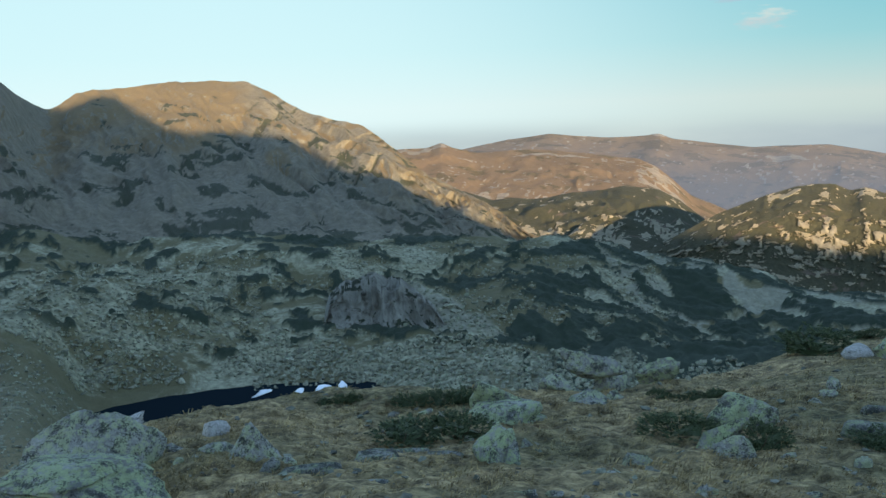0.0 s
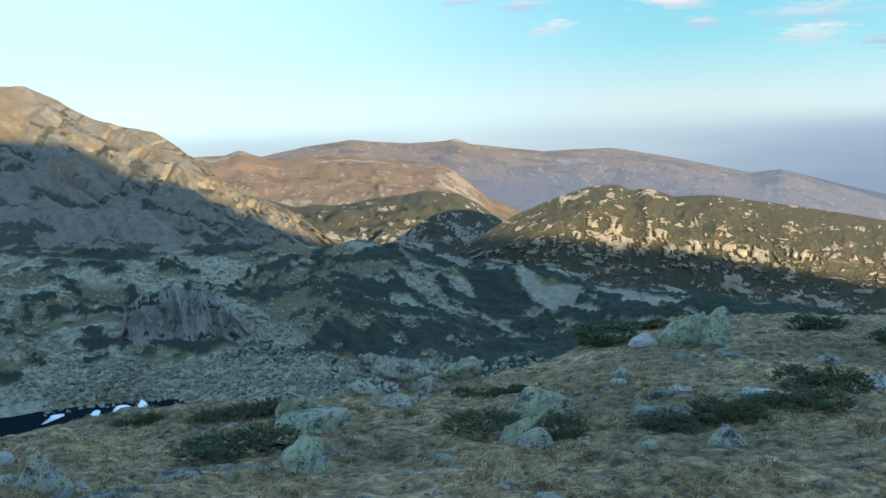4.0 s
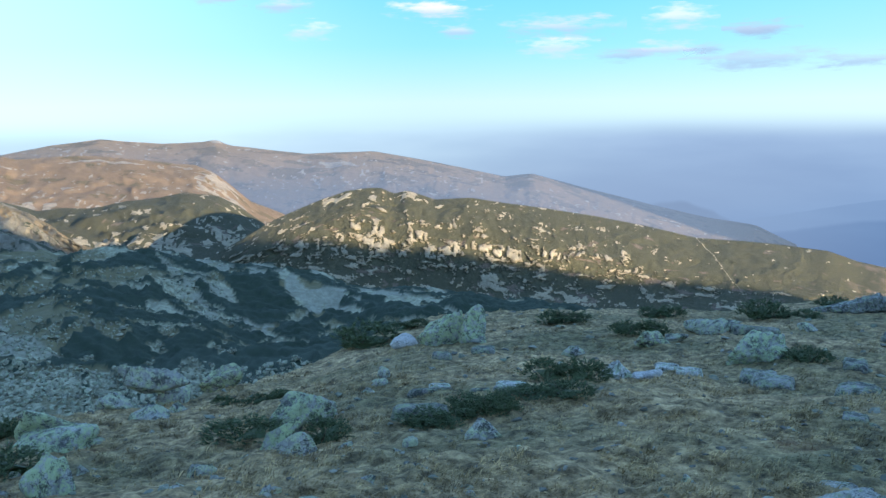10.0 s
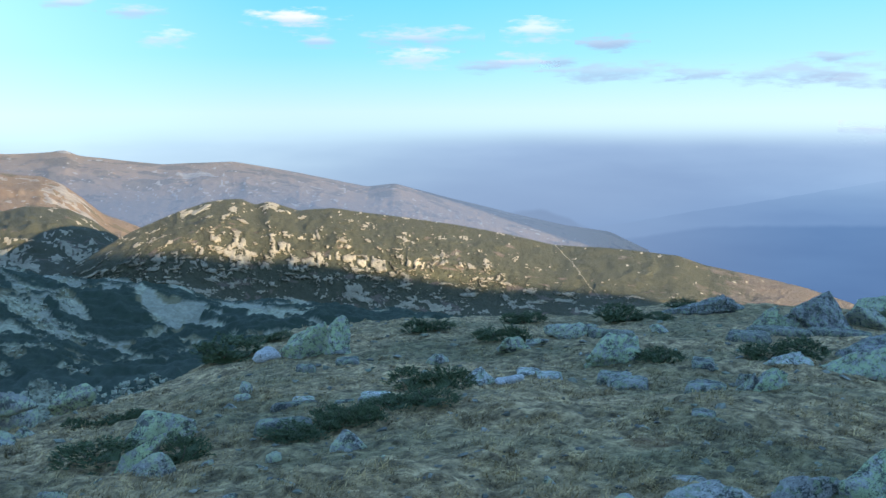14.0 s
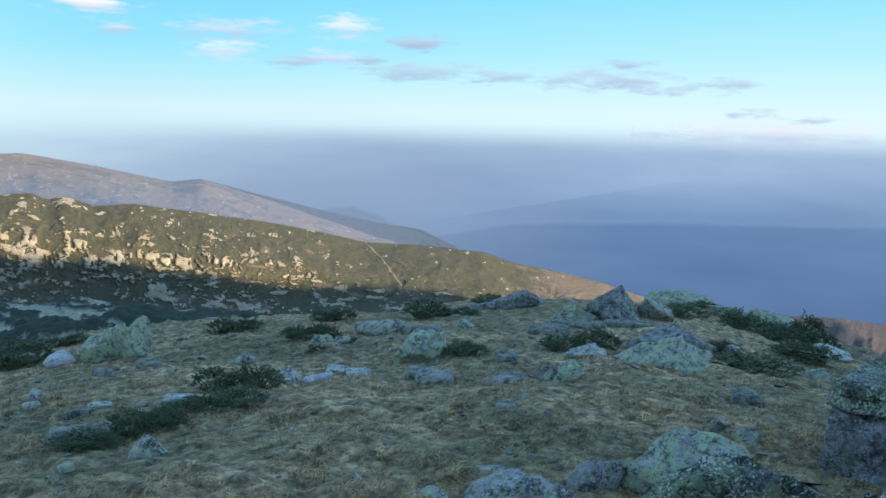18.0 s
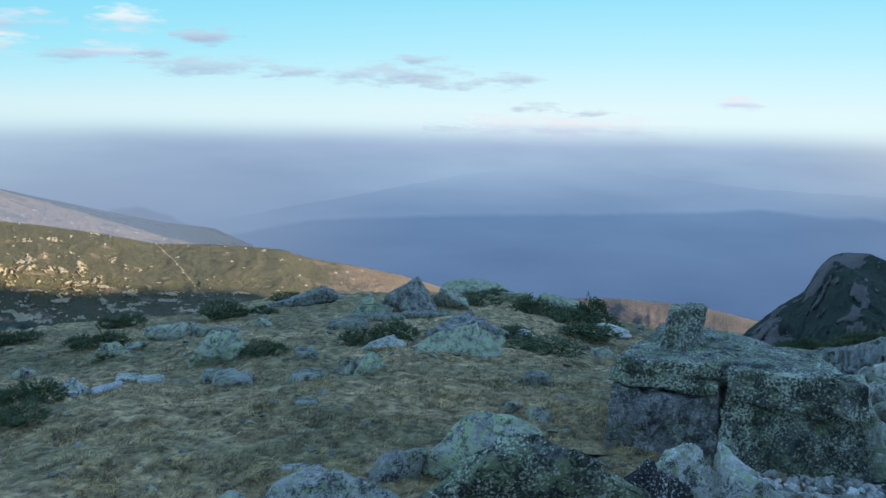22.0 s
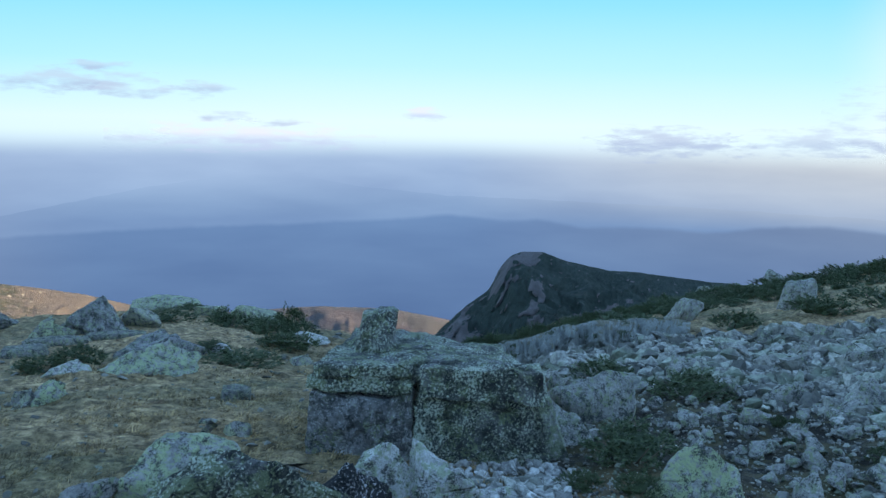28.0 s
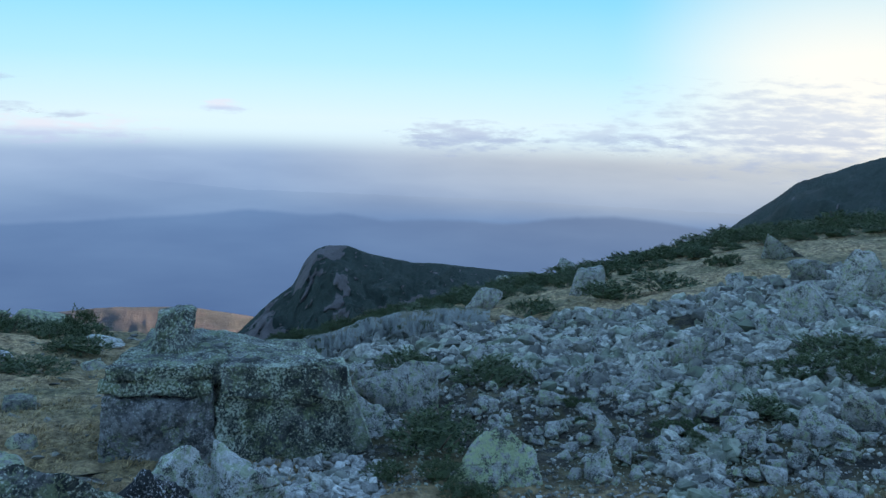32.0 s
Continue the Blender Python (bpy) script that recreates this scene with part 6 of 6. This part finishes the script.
boulder(115.60, -16.62, 2.70, 2.41, LT, level=4, sharp=30, facets=10, mat=MAT_TALUS)
boulder(109.99, -19.17, 1.60, 0.69, LT, level=4, sharp=30, facets=10, mat=MAT_TALUS)
boulder(110.47, -17.64, 1.17, 1.14, LT, level=4, sharp=30, facets=10, mat=MAT_TALUS)
boulder(112.28, -18.77, 2.02, 1.56, LT, level=4, sharp=30, facets=10, mat=MAT_TALUS)
boulder(107.25, -18.37, 1.22, 1.00, LT, level=4, sharp=30, facets=10, mat=MAT_TALUS)
boulder(108.24, -17.67, 1.30, 0.90, LT, level=4, sharp=30, facets=10, mat=MAT_TALUS)
boulder(105.73, -17.43, 2.34, 1.70, LT, level=4, sharp=30, facets=10, mat=MAT_TALUS)
boulder(109.02, -15.04, 1.60, 1.46, LT, level=4, sharp=30, facets=10, mat=MAT_TALUS)
boulder(115.59, -12.43, 1.98, 1.12, LT, level=4, sharp=30, facets=10, mat=MAT_TALUS)
boulder(107.52, -12.30, 2.26, 1.88, LT, level=4, sharp=30, facets=10, mat=MAT_TALUS)
boulder(110.39, -11.95, 2.19, 1.46, LT, level=4, sharp=30, facets=10, mat=MAT_TALUS)
boulder(110.80, -19.81, 0.86, 0.65, LT, level=4, sharp=30, facets=10, mat=MAT_TALUS)
shrub(114.45, -13.08, 4.39, 1.89)
shrub(112.30, -14.32, 3.07, 1.59)
shrub(115.45, -14.21, 2.58, 1.56)
shrub(109.52, -14.13, 1.75, 0.78)
shrub(110.12, -16.69, 2.86, 1.28)
shrub(105.16, -15.98, 1.74, 0.92)
shrub(104.59, -18.21, 1.69, 0.88)


# the belt of dwarf pine along the crest of the stony slope
for i in range(58):
    a = 80.4 + i * 0.64
    e = float(np.interp(a, [80, 87.5, 94, 98, 103, 108, 115, 120], [-13.6, -11.6, -10.0, -9.05, -7.65, -6.05, -4.7, -4]))
    shrub(a, e - 0.2 - 0.15 * (i % 3), 1.7 + 0.5 * ((i * 7) % 3), (0.4 if a < 92 else 0.55) + 0.17 * ((i * 5) % 3), "dense dwarf pine along the crest of the stony slope")
    if i % 3 == 0 and i > 8:
        shrub(a + 0.3, e - 0.75 - 0.25 * (i % 3), 1.5 + 0.5 * ((i * 3) % 3), 0.6 + 0.2 * ((i * 7) % 3), "dense dwarf pine along the crest of the stony slope")

# ---- the tarn and its ice ----
WATER = -86.4
az = np.linspace(-26, -2, 60)
rr = np.linspace(270, 335, 14)
water = new("water", grid_mesh("water", np.array([np.stack([r * np.sin(np.radians(az)), r * np.cos(np.radians(az)), 0 * az + WATER], -1) for r in rr])))
wm = Nodes("tarn_water", 0.3)
wm.bsdf.inputs["Specular IOR Level"].default_value = 0.0
wm.bsdf.inputs["IOR"].default_value = 1.02
wm.bump(wm.noise(wm.world, 0.6, 3), 0.15, 0.1)
water.data.materials.append(wm.done((0.008, 0.015, 0.02)))
tagged(water, "small dark mountain tarn in the valley", "water", kind="structure")
sm = Nodes("old_snow", 0.7)
MAT_SNOW = sm.done(sm.mix(sm.noise(sm.world, 0.8, 4), (0.66, 0.70, 0.76), (0.86, 0.88, 0.92)))
for a, w, h, s in ((-6.5, 0.6, 0.42, 1), (-7.7, 1.1, 0.16, 2), (-11.6, 1.5, 0.14, 3), (-9.2, 0.6, 0.1, 4)):
    v, f = rock_points(3, 500 + s, 9, 12.0, 0.1)
    d = 299.0
    ob = new("snow_patch", raw_mesh("snow_patch", v * np.array([d * radians(w), 7, d * radians(h) * 1.3]), f))
    ob.data.materials.append(MAT_SNOW)
    ob.matrix_world = pose(d * math.sin(radians(a)), d * math.cos(radians(a)), WATER + d * radians(h) * 0.4, 0, 0, -a)
    tagged(ob, "patch of old white snow on the tarn's shore", "snow", "snow patches at the tarn")


# ---- scattered stone, as far as it can be told apart ----
def broken(seed, corners=13):
    """An angular broken stone about one metre across: the hull of a few corners."""
    r = np.random.RandomState(seed)
    p = r.uniform(-0.5, 0.5, (corners, 3))
    p /= np.maximum(np.abs(p).max(1, keepdims=True) * 2, np.linalg.norm(p, axis=1, keepdims=True) * 1.7)
    bm = bmesh.new()
    for q in p:
        bm.verts.new(q)
    hull = bmesh.ops.convex_hull(bm, input=bm.verts)
    bmesh.ops.delete(bm, geom=[e for e in hull["geom_interior"] if isinstance(e, bmesh.types.BMVert)], context="VERTS")
    bmesh.ops.bevel(bm, geom=bm.edges[:], offset=0.035, segments=1, affect="EDGES", clamp_overlap=True)
    bmesh.ops.triangulate(bm, faces=bm.faces[:])
    bm.verts.index_update()
    v, f = np.array([q.co[:] for q in bm.verts]), np.array([[q.index for q in t.verts] for t in bm.faces])
    bm.free()
    lo, hi = v.min(0), v.max(0)
    return (v - (lo + hi) / 2) / (hi - lo).max(), f


def plain_stone(seed, corners=11):
    r = np.random.RandomState(seed)
    p = r.normal(size=(corners, 3))
    p /= np.linalg.norm(p, axis=1, keepdims=True) * r.uniform(1.8, 2.3, (corners, 1))
    bm = bmesh.new()
    for q in p:
        bm.verts.new(q)
    bmesh.ops.convex_hull(bm, input=bm.verts)
    bmesh.ops.triangulate(bm, faces=bm.faces[:])
    bm.verts.index_update()
    v, f = np.array([q.co[:] for q in bm.verts]), np.array([[q.index for q in t.verts] for t in bm.faces])
    bm.free()
    return v, f


STONES = [broken(700 + i) for i in range(10)]
PEBBLES = [plain_stone(720 + i) for i in range(12)]


def spots(rnd, count, az0, az1, el0, el1, least, most):
    """Places on the ground, even over the view."""
    cols = {}
    out = []
    for a, e in zip(rnd.uniform(az0, az1, count), rnd.uniform(el0, el1, count)):
        k = int(np.argmin(np.abs(fine_az - a)))
        if k not in cols:
            c = SHEET[:, k + len(np.arange(-180, -32, 2.0))]
            r = np.hypot(c[:, 0], c[:, 1])
            seen = np.degrees(np.arctan2(c[:, 2] - EYE_Z, np.maximum(r, 0.01)))
            ok = (r > least) & (r < most)
            run = np.maximum.accumulate(np.where(ok, seen, -89))
            keep = ok & (seen >= run - 1e-6)
            cols[k] = (seen[keep], c[keep])
        s, c = cols[k]
        if len(s) < 3 or not s[0] < e < s[-1]:
            continue
        out.append([np.interp(e, s, c[:, j]) for j in range(3)])
    return np.array(out)


def heap(name, label, category, mat, pts, sizes, rnd, kinds, flat=0.7, sink=0.25):
    """Many stones in one mesh."""
    verts, faces, n = [], [], 0
    for p, s in zip(pts, sizes):
        v, f = kinds[rnd.randint(len(kinds))]
        a = rnd.uniform(0, 6.283)
        c, d = math.cos(a), math.sin(a)
        q = v * s * np.array([1.0, rnd.uniform(0.6, 1.0), flat * rnd.uniform(0.7, 1.2)])
        tip = rnd.uniform(-0.4, 0.4)
        q = q @ np.array([[math.cos(tip), 0, math.sin(tip)], [0, 1, 0], [-math.sin(tip), 0, math.cos(tip)]])
        q = np.stack([q[:, 0] * c - q[:, 1] * d, q[:, 0] * d + q[:, 1] * c, q[:, 2]], -1)
        verts.append(q + p + np.array([0, 0, s * flat * (0.5 - sink)]))
        faces.append(f + n)
        n += len(v)
    ob = new(name, raw_mesh(name, np.concatenate(verts), np.concatenate(faces), False))
    ob.data.materials.append(mat)
    return tagged(ob, label, category, kind="stuff")


def stone_material(name, dark, light, green=0.25):
    n = Nodes(name, 0.9)
    col = n.mix(n.island(), dark, light)
    col = n.mix(n.ramp(n.noise(n.world, 6.0, 6, 0.75), (0.40, 0.75), (0.58, 0)), col, (0.05, 0.052, 0.05))
    col = n.mix(n.sum("MULTIPLY", n.ramp(n.noise(n.world, 0.9, 4), (0.5, 0), (0.62, 1)), green), col, (0.24, 0.30, 0.18))
    n.bump(n.noise(n.world, 14, 5, 0.7), 0.6, 0.02)
    return n.done(col)


MAT_STONES = stone_material("broken_granite", (0.06, 0.06, 0.05), (0.45, 0.443, 0.375), 0.35)
MAT_RUBBLE = stone_material("pale_rubble_granite", (0.16, 0.158, 0.14), (0.56, 0.555, 0.50), 0.15)
MAT_TURF_STONES = stone_material("turf_granite", (0.09, 0.088, 0.072), (0.27, 0.262, 0.21))
MAT_FAR_STONES = stone_material("valley_granite", (0.15, 0.146, 0.105), (0.38, 0.365, 0.26), 0.4)

rnd = np.random.RandomState(5)
pts = spots(rnd, 2600, 80, 118, -21.5, -8.5, 11, 95)
t = talus(pts[:, 0], pts[:, 1], np.hypot(pts[:, 0], pts[:, 1]))
pts = pts[(t > 0.4) & (fbm(pts[:, 0] / 3.0, pts[:, 1] / 3.0, 3, 77) > -0.25 + 0.4 * (np.hypot(pts[:, 0], pts[:, 1]) < 20))]
for p in pts[:300]:
    r = math.hypot(p[0], p[1])
    s = min(1.5, 0.008 * r * rnd.uniform(0.8, 1.4) * (1 + 2.0 * rnd.uniform() ** 3) + 0.08)
    k = rnd.randint(10)
    if len(bpy.data.meshes.keys()) and ("talus_rock_%d" % k) not in bpy.data.meshes:
        me = raw_mesh("talus_rock_%d" % k, STONES[k][0], STONES[k][1], False)
        me.materials.append(MAT_TALUS)
    ob = new("talus_rock", bpy.data.meshes["talus_rock_%d" % k])
    ob.matrix_world = pose(p[0], p[1], p[2] + 0.22 * s, rnd.uniform(-20, 20), rnd.uniform(-20, 20), rnd.uniform(0, 360)) @ Matrix.Diagonal((s, s * rnd.uniform(0.7, 1), s * rnd.uniform(0.5, 0.85), 1))
    tagged(ob, "angular pale granite rock lying in the talus field", "rock", "talus rocks")
pts = spots(rnd, 40000, 79, 118, -21.8, -7.8, 10, 95)
r = np.hypot(pts[:, 0], pts[:, 1])
t = talus(pts[:, 0], pts[:, 1], r)
keep = (t > 0.35) & (fbm(pts[:, 0] / 2.5, pts[:, 1] / 2.5, 3, 78) > -0.95 + 1.7 * (1 - smooth(-16.8, -14.6, np.degrees(np.arctan2(pts[:, 2] - EYE_Z, r)))))
pts, r = pts[keep], r[keep]
heap("talus_stones", "loose broken granite stones of the talus field", "stones", MAT_STONES, pts, r * (0.004 + 0.013 * rnd.uniform(0, 1, len(r)) ** 2 + 0.02 * rnd.uniform(0, 1, len(r)) ** 12) + 0.02, rnd, PEBBLES)
pts = spots(rnd, 10000, 80, 118, -23, -13.5, 8, 40)
r = np.hypot(pts[:, 0], pts[:, 1])
pts, r = pts[talus(pts[:, 0], pts[:, 1], r) > 0.3], r[talus(pts[:, 0], pts[:, 1], r) > 0.3]
heap("gravel", "small grey gravel in the bare soil", "stones", MAT_STONES, pts, r * (0.0015 + 0.007 * rnd.uniform(0, 1, len(r)) ** 2.5), rnd, PEBBLES, 0.7, 0.3)
pts = spots(rnd, 420, 77, 87, -23.0, -20.3, 8, 14)
heap("rubble", "small pale rubble at the block's foot", "stones", MAT_RUBBLE, pts, rnd.uniform(0.06, 0.22, len(pts)), rnd, STONES)
pts = spots(rnd, 1300, -28, 80, -24, -12.5, 8, 44)
r = np.hypot(pts[:, 0], pts[:, 1])
heap("meadow_stones", "small grey stones showing through the turf", "stones", MAT_TURF_STONES, pts, r * (0.003 + 0.013 * rnd.uniform(0, 1, len(pts)) ** 2.2), rnd, PEBBLES, 0.42, 0.38)
pts = spots(rnd, 11000, -28, 14, -15.6, -8.3, 300, 620)
keep = (pines(pts[:, 0], pts[:, 1], np.hypot(pts[:, 0], pts[:, 1])) < 0.3) & (fbm(pts[:, 0] / 30, pts[:, 1] / 30, 3, 79) > -0.4)
pts = pts[keep]
heap("valley_boulders", "boulders strewn over the valley's slopes", "stones", MAT_FAR_STONES, pts, rnd.uniform(0.5, 1.7, len(pts)) * (1 + 1.8 * rnd.uniform(0, 1, len(pts)) ** 6), rnd, PEBBLES, 0.7, 0.35)
pts = spots(rnd, 3000, -31, -15, -19.5, -11.5, 40, 300)
heap("scree", "dark scree sloping down beside the tarn", "stones", MAT_FAR_STONES, pts, 0.0035 * np.hypot(pts[:, 0], pts[:, 1]) * rnd.uniform(0.5, 1.8, len(pts)), rnd, PEBBLES, 0.7, 0.3)
pts = spots(rnd, 4200, -12, 22, -17.5, -13.2, 60, 330)
heap("knoll_boulders", "pale boulders below the meadow's edge", "stones", MAT_FAR_STONES, pts, 0.004 * np.hypot(pts[:, 0], pts[:, 1]) * rnd.uniform(0.6, 2.2, len(pts)), rnd, PEBBLES, 0.8, 0.3)

# ---- grass ----
def grass_material():
    n = Nodes("dry_grass", 0.8)
    col = n.mix(n.island(), (0.17, 0.118, 0.05), (0.45, 0.315, 0.15))
    broad = n.ramp(n.noise(n.world, 0.22, 3), (0.44, 0), (0.62, 1))
    col = n.mix(n.sum("MULTIPLY", broad, 0.6), col, n.mix(n.island(), (0.085, 0.08, 0.035), (0.25, 0.215, 0.11)))
    rust = n.ramp(n.noise(n.world, 0.8, 4), (0.62, 0), (0.72, 1))
    # dark gaps and pale tops: grass tone and tussock shade, both in the colour
    tone = n.ramp(n.noise(n.stretch(n.world, (1.0, 1.6, 0.3)), 1.5, 5, 0.65), (0.36, 0.38), (0.62, 1.2))
    col = n.mix(1.0, col, tone, "MULTIPLY")
    col = n.mix(1.0, col, n.ramp(n.noise(n.stretch(n.world, (1, 1, 0.3)), 5.5, 4, 0.7), (0.38, 0.52), (0.60, 1.38)), "MULTIPLY")
    return n.done(n.mix(n.sum("MULTIPLY", rust, 0.5), col, (0.20, 0.11, 0.05)))


def grass(pts, rnd, blades, spread):
    """Tussocks of bent blades, two triangles and a tip each."""
    n = len(pts)
    at = np.repeat(pts, blades, 0)
    big = np.repeat(rnd.uniform(0.6, 1.3, n), blades)
    a = rnd.uniform(0, 2 * np.pi, n * blades)
    d = np.stack([np.cos(a), np.sin(a), 0 * a], -1)
    wind = np.array([0.55, -0.35, 0.0])
    root = at + d * (spread * rnd.uniform(0, 0.5, n * blades) * big)[:, None] - np.array([0, 0, 0.02])
    clump = 0.55 + 0.75 * smooth(-0.3, 0.5, fbm(at[:, 0] / 0.55, at[:, 1] / 0.55, 2, 93))
    long = (rnd.uniform(0.06, 0.15, n * blades) * big * clump)[:, None]
    bend = d * 0.6 + wind * 0.7 + rnd.normal(0, 0.2, (n * blades, 3)) * np.array([1, 1, 0])
    mid = root + (bend * 0.55 + np.array([0, 0, 0.6])) * long * 0.55
    tip = root + (bend * 1.3 + np.array([0, 0, 0.28])) * long
    side = np.stack([-d[:, 1], d[:, 0], 0 * a], -1) * (0.0025 + 0.00035 * np.hypot(at[:, 0], at[:, 1]))[:, None]
    v = np.stack([root - side, root + side, mid + side * 0.8, mid - side * 0.8, tip], 1).reshape(-1, 3)
    base = np.arange(n * blades)[:, None] * 5
    f = np.stack([base + np.array([0, 1, 2]), base + np.array([0, 2, 3]), base + np.array([3, 2, 4])], 1).reshape(-1, 3)
    return v, f


pts = np.concatenate([spots(rnd, 15000, -30, 84, -25, -16, 7, 44), spots(rnd, 16000, -30, 84, -19, -11, 9, 44), spots(rnd, 6000, 80, 118, -24, -8, 7, 95)])
r = np.hypot(pts[:, 0], pts[:, 1])
pts = pts[(talus(pts[:, 0], pts[:, 1], r) < 0.25 + 0.5 * (fbm(pts[:, 0] / 2.0, pts[:, 1] / 2.0, 2, 91) > 0.15)) & (fbm(pts[:, 0] / 1.2, pts[:, 1] / 1.2, 3, 92) > -0.55)]
v, f = grass(pts, rnd, 7, 0.30)
tufts = new("grass", raw_mesh("grass", v, f, False))
tufts.data.materials.append(grass_material())
tagged(tufts, "dry straw-coloured alpine grass in wind-bent tussocks", "grass", kind="stuff")

# ---- clouds ----
def cloud_material(name, light, shade):
    m = bpy.data.materials.new(name)
    m.use_nodes = True
    t = m.node_tree
    t.nodes.remove(t.nodes["Principled BSDF"])
    tc = t.nodes.new("ShaderNodeTexCoord")
    geo = t.nodes.new("ShaderNodeNewGeometry")
    ln = t.nodes.new("ShaderNodeVectorMath")
    ln.operation = "LENGTH"
    t.links.new(tc.outputs["Object"], ln.inputs[0])
    nz = t.nodes.new("ShaderNodeTexNoise")
    nz.inputs["Scale"].default_value, nz.inputs["Detail"].default_value, nz.inputs["Roughness"].default_value = 0.007, 5, 0.58
    st = t.nodes.new("ShaderNodeVectorMath")
    st.operation = "MULTIPLY"
    st.inputs[1].default_value = (1, 1, 4.5)
    t.links.new(geo.outputs["Position"], st.inputs[0])
    t.links.new(st.outputs[0], nz.inputs["Vector"])
    sub = t.nodes.new("ShaderNodeMath")
    sub.operation = "SUBTRACT"
    strong = t.nodes.new("ShaderNodeMapRange")
    strong.clamp = False
    strong.inputs["From Min"].default_value, strong.inputs["From Max"].default_value = 0.28, 0.72
    t.links.new(nz.outputs["Fac"], strong.inputs["Value"])
    t.links.new(strong.outputs[0], sub.inputs[0])
    half = t.nodes.new("ShaderNodeMath")
    half.operation = "MULTIPLY"
    half.inputs[1].default_value = 0.75
    t.links.new(ln.outputs["Value"], half.inputs[0])
    t.links.new(half.outputs[0], sub.inputs[1])
    mr = t.nodes.new("ShaderNodeMapRange")
    mr.interpolation_type = "SMOOTHSTEP"
    mr.inputs["From Min"].default_value, mr.inputs["From Max"].default_value, mr.inputs["To Max"].default_value = -0.28, 0.55, 0.62
    t.links.new(sub.outputs[0], mr.inputs["Value"])
    sep = t.nodes.new("ShaderNodeSeparateXYZ")
    t.links.new(tc.outputs["Object"], sep.inputs[0])
    ramp = t.nodes.new("ShaderNodeValToRGB")
    ramp.color_ramp.elements[0].color, ramp.color_ramp.elements[1].color = (*shade, 1), (*light, 1)
    ramp.color_ramp.elements[0].position, ramp.color_ramp.elements[1].position = 0.3, 0.7
    add = t.nodes.new("ShaderNodeMath")
    add.operation = "ADD"
    add.inputs[1].default_value = 0.5
    t.links.new(sep.outputs["Z"], add.inputs[0])
    t.links.new(add.outputs[0], ramp.inputs[0])
    em, cl, mx = t.nodes.new("ShaderNodeEmission"), t.nodes.new("ShaderNodeBsdfTransparent"), t.nodes.new("ShaderNodeMixShader")
    em.inputs["Strength"].default_value = GLOW
    t.links.new(ramp.outputs[0], em.inputs["Color"])
    t.links.new(mr.outputs[0], mx.inputs[0])
    t.links.new(cl.outputs[0], mx.inputs[1])
    t.links.new(em.outputs[0], mx.inputs[2])
    t.links.new(mx.outputs[0], t.nodes["Material Output"].inputs["Surface"])
    return m


# lit tops and shaded undersides are painted into each cloud's glow
CLOUD_LIT = cloud_material("sunlit_cloud", (1.2, 1.12, 1.16), (0.85, 0.88, 1.05))
CLOUD_MID = cloud_material("half_lit_cloud", (0.98, 0.92, 1.08), (0.62, 0.68, 0.98))
CLOUD_DIM = cloud_material("shaded_cloud", (0.60, 0.70, 0.92), (0.46, 0.56, 0.82))


def cloud(az, el, wide, high, lit):
    """A thin cloud, far off, as part of the sky's backdrop."""
    d = 4700.0
    g = np.linspace(-1, 1, 9)
    pts = np.array([[(x, 0.08 * (x * x + z * z), z) for x in g] for z in g])
    ob = new("cloud", grid_mesh("cloud", pts))
    ob.data.materials.append(CLOUD_LIT if lit > 0.6 else CLOUD_MID if lit > 0.3 else CLOUD_DIM)
    p = way(az, el) * d
    ob.matrix_world = pose(p.x, p.y, p.z + EYE_Z, el, 0, -az) @ Matrix.Diagonal((d * radians(wide) * 0.72, 40, d * radians(high) * 1.0, 1))
    tagged(ob, "small thin evening cloud low in the sky" if lit > 0.3 else "thin violet-grey evening cloud near the horizon", "cloud", kind="structure")


cloud(17.8, 5.75, 2.4, 0.49, 0.50)
cloud(19.3, 4.34, 2.4, 0.70, 0.80)
cloud(26.9, 5.41, 4.5, 0.77, 0.90)
cloud(28.0, 4.20, 2.1, 0.49, 0.60)
cloud(34.0, 4.32, 5.6, 0.91, 0.50)
cloud(34.0, 3.25, 3.5, 0.84, 1.00)
cloud(37.9, 2.60, 2.8, 0.56, 0.20)
cloud(41.1, 4.70, 3.1, 0.91, 0.90)
cloud(40.3, 2.90, 3.1, 0.63, 0.50)
cloud(42.8, 2.92, 2.1, 0.42, 0.20)
cloud(45.5, 2.21, 6.3, 0.70, 0.10)
cloud(45.6, 3.94, 3.1, 0.70, 0.20)
cloud(50.9, 2.03, 3.1, 0.56, 0.00)
cloud(56.4, 1.97, 7.0, 0.84, 0.10)
cloud(57.8, 2.85, 3.1, 0.35, 0.20)
cloud(59.5, 1.52, 7.0, 0.56, 0.00)
cloud(64.1, 1.81, 3.5, 0.42, 0.00)
cloud(64.8, 0.11, 3.1, 0.35, 0.00)
cloud(68.1, -0.19, 3.1, 0.35, 0.00)
cloud(66.5, -1.01, 11.5, 1.05, 0.40)
cloud(45.4, 3.83, 2.8, 0.70, 0.10)
cloud(91.2, -0.97, 6.6, 1.19, 0.10)
cloud(100.0, -0.63, 7.0, 1.05, 0.15)
cloud(110.5, 0.07, 14.7, 3.14, 0.05)
cloud(77.0, 0.54, 2.4, 0.50, 0.50)
cloud(91.7, -0.80, 7.0, 0.91, 0.05)
cloud(26.4, 5.45, 4.2, 0.70, 0.80)
cloud(14.1, 6.14, 2.1, 0.49, 0.60)
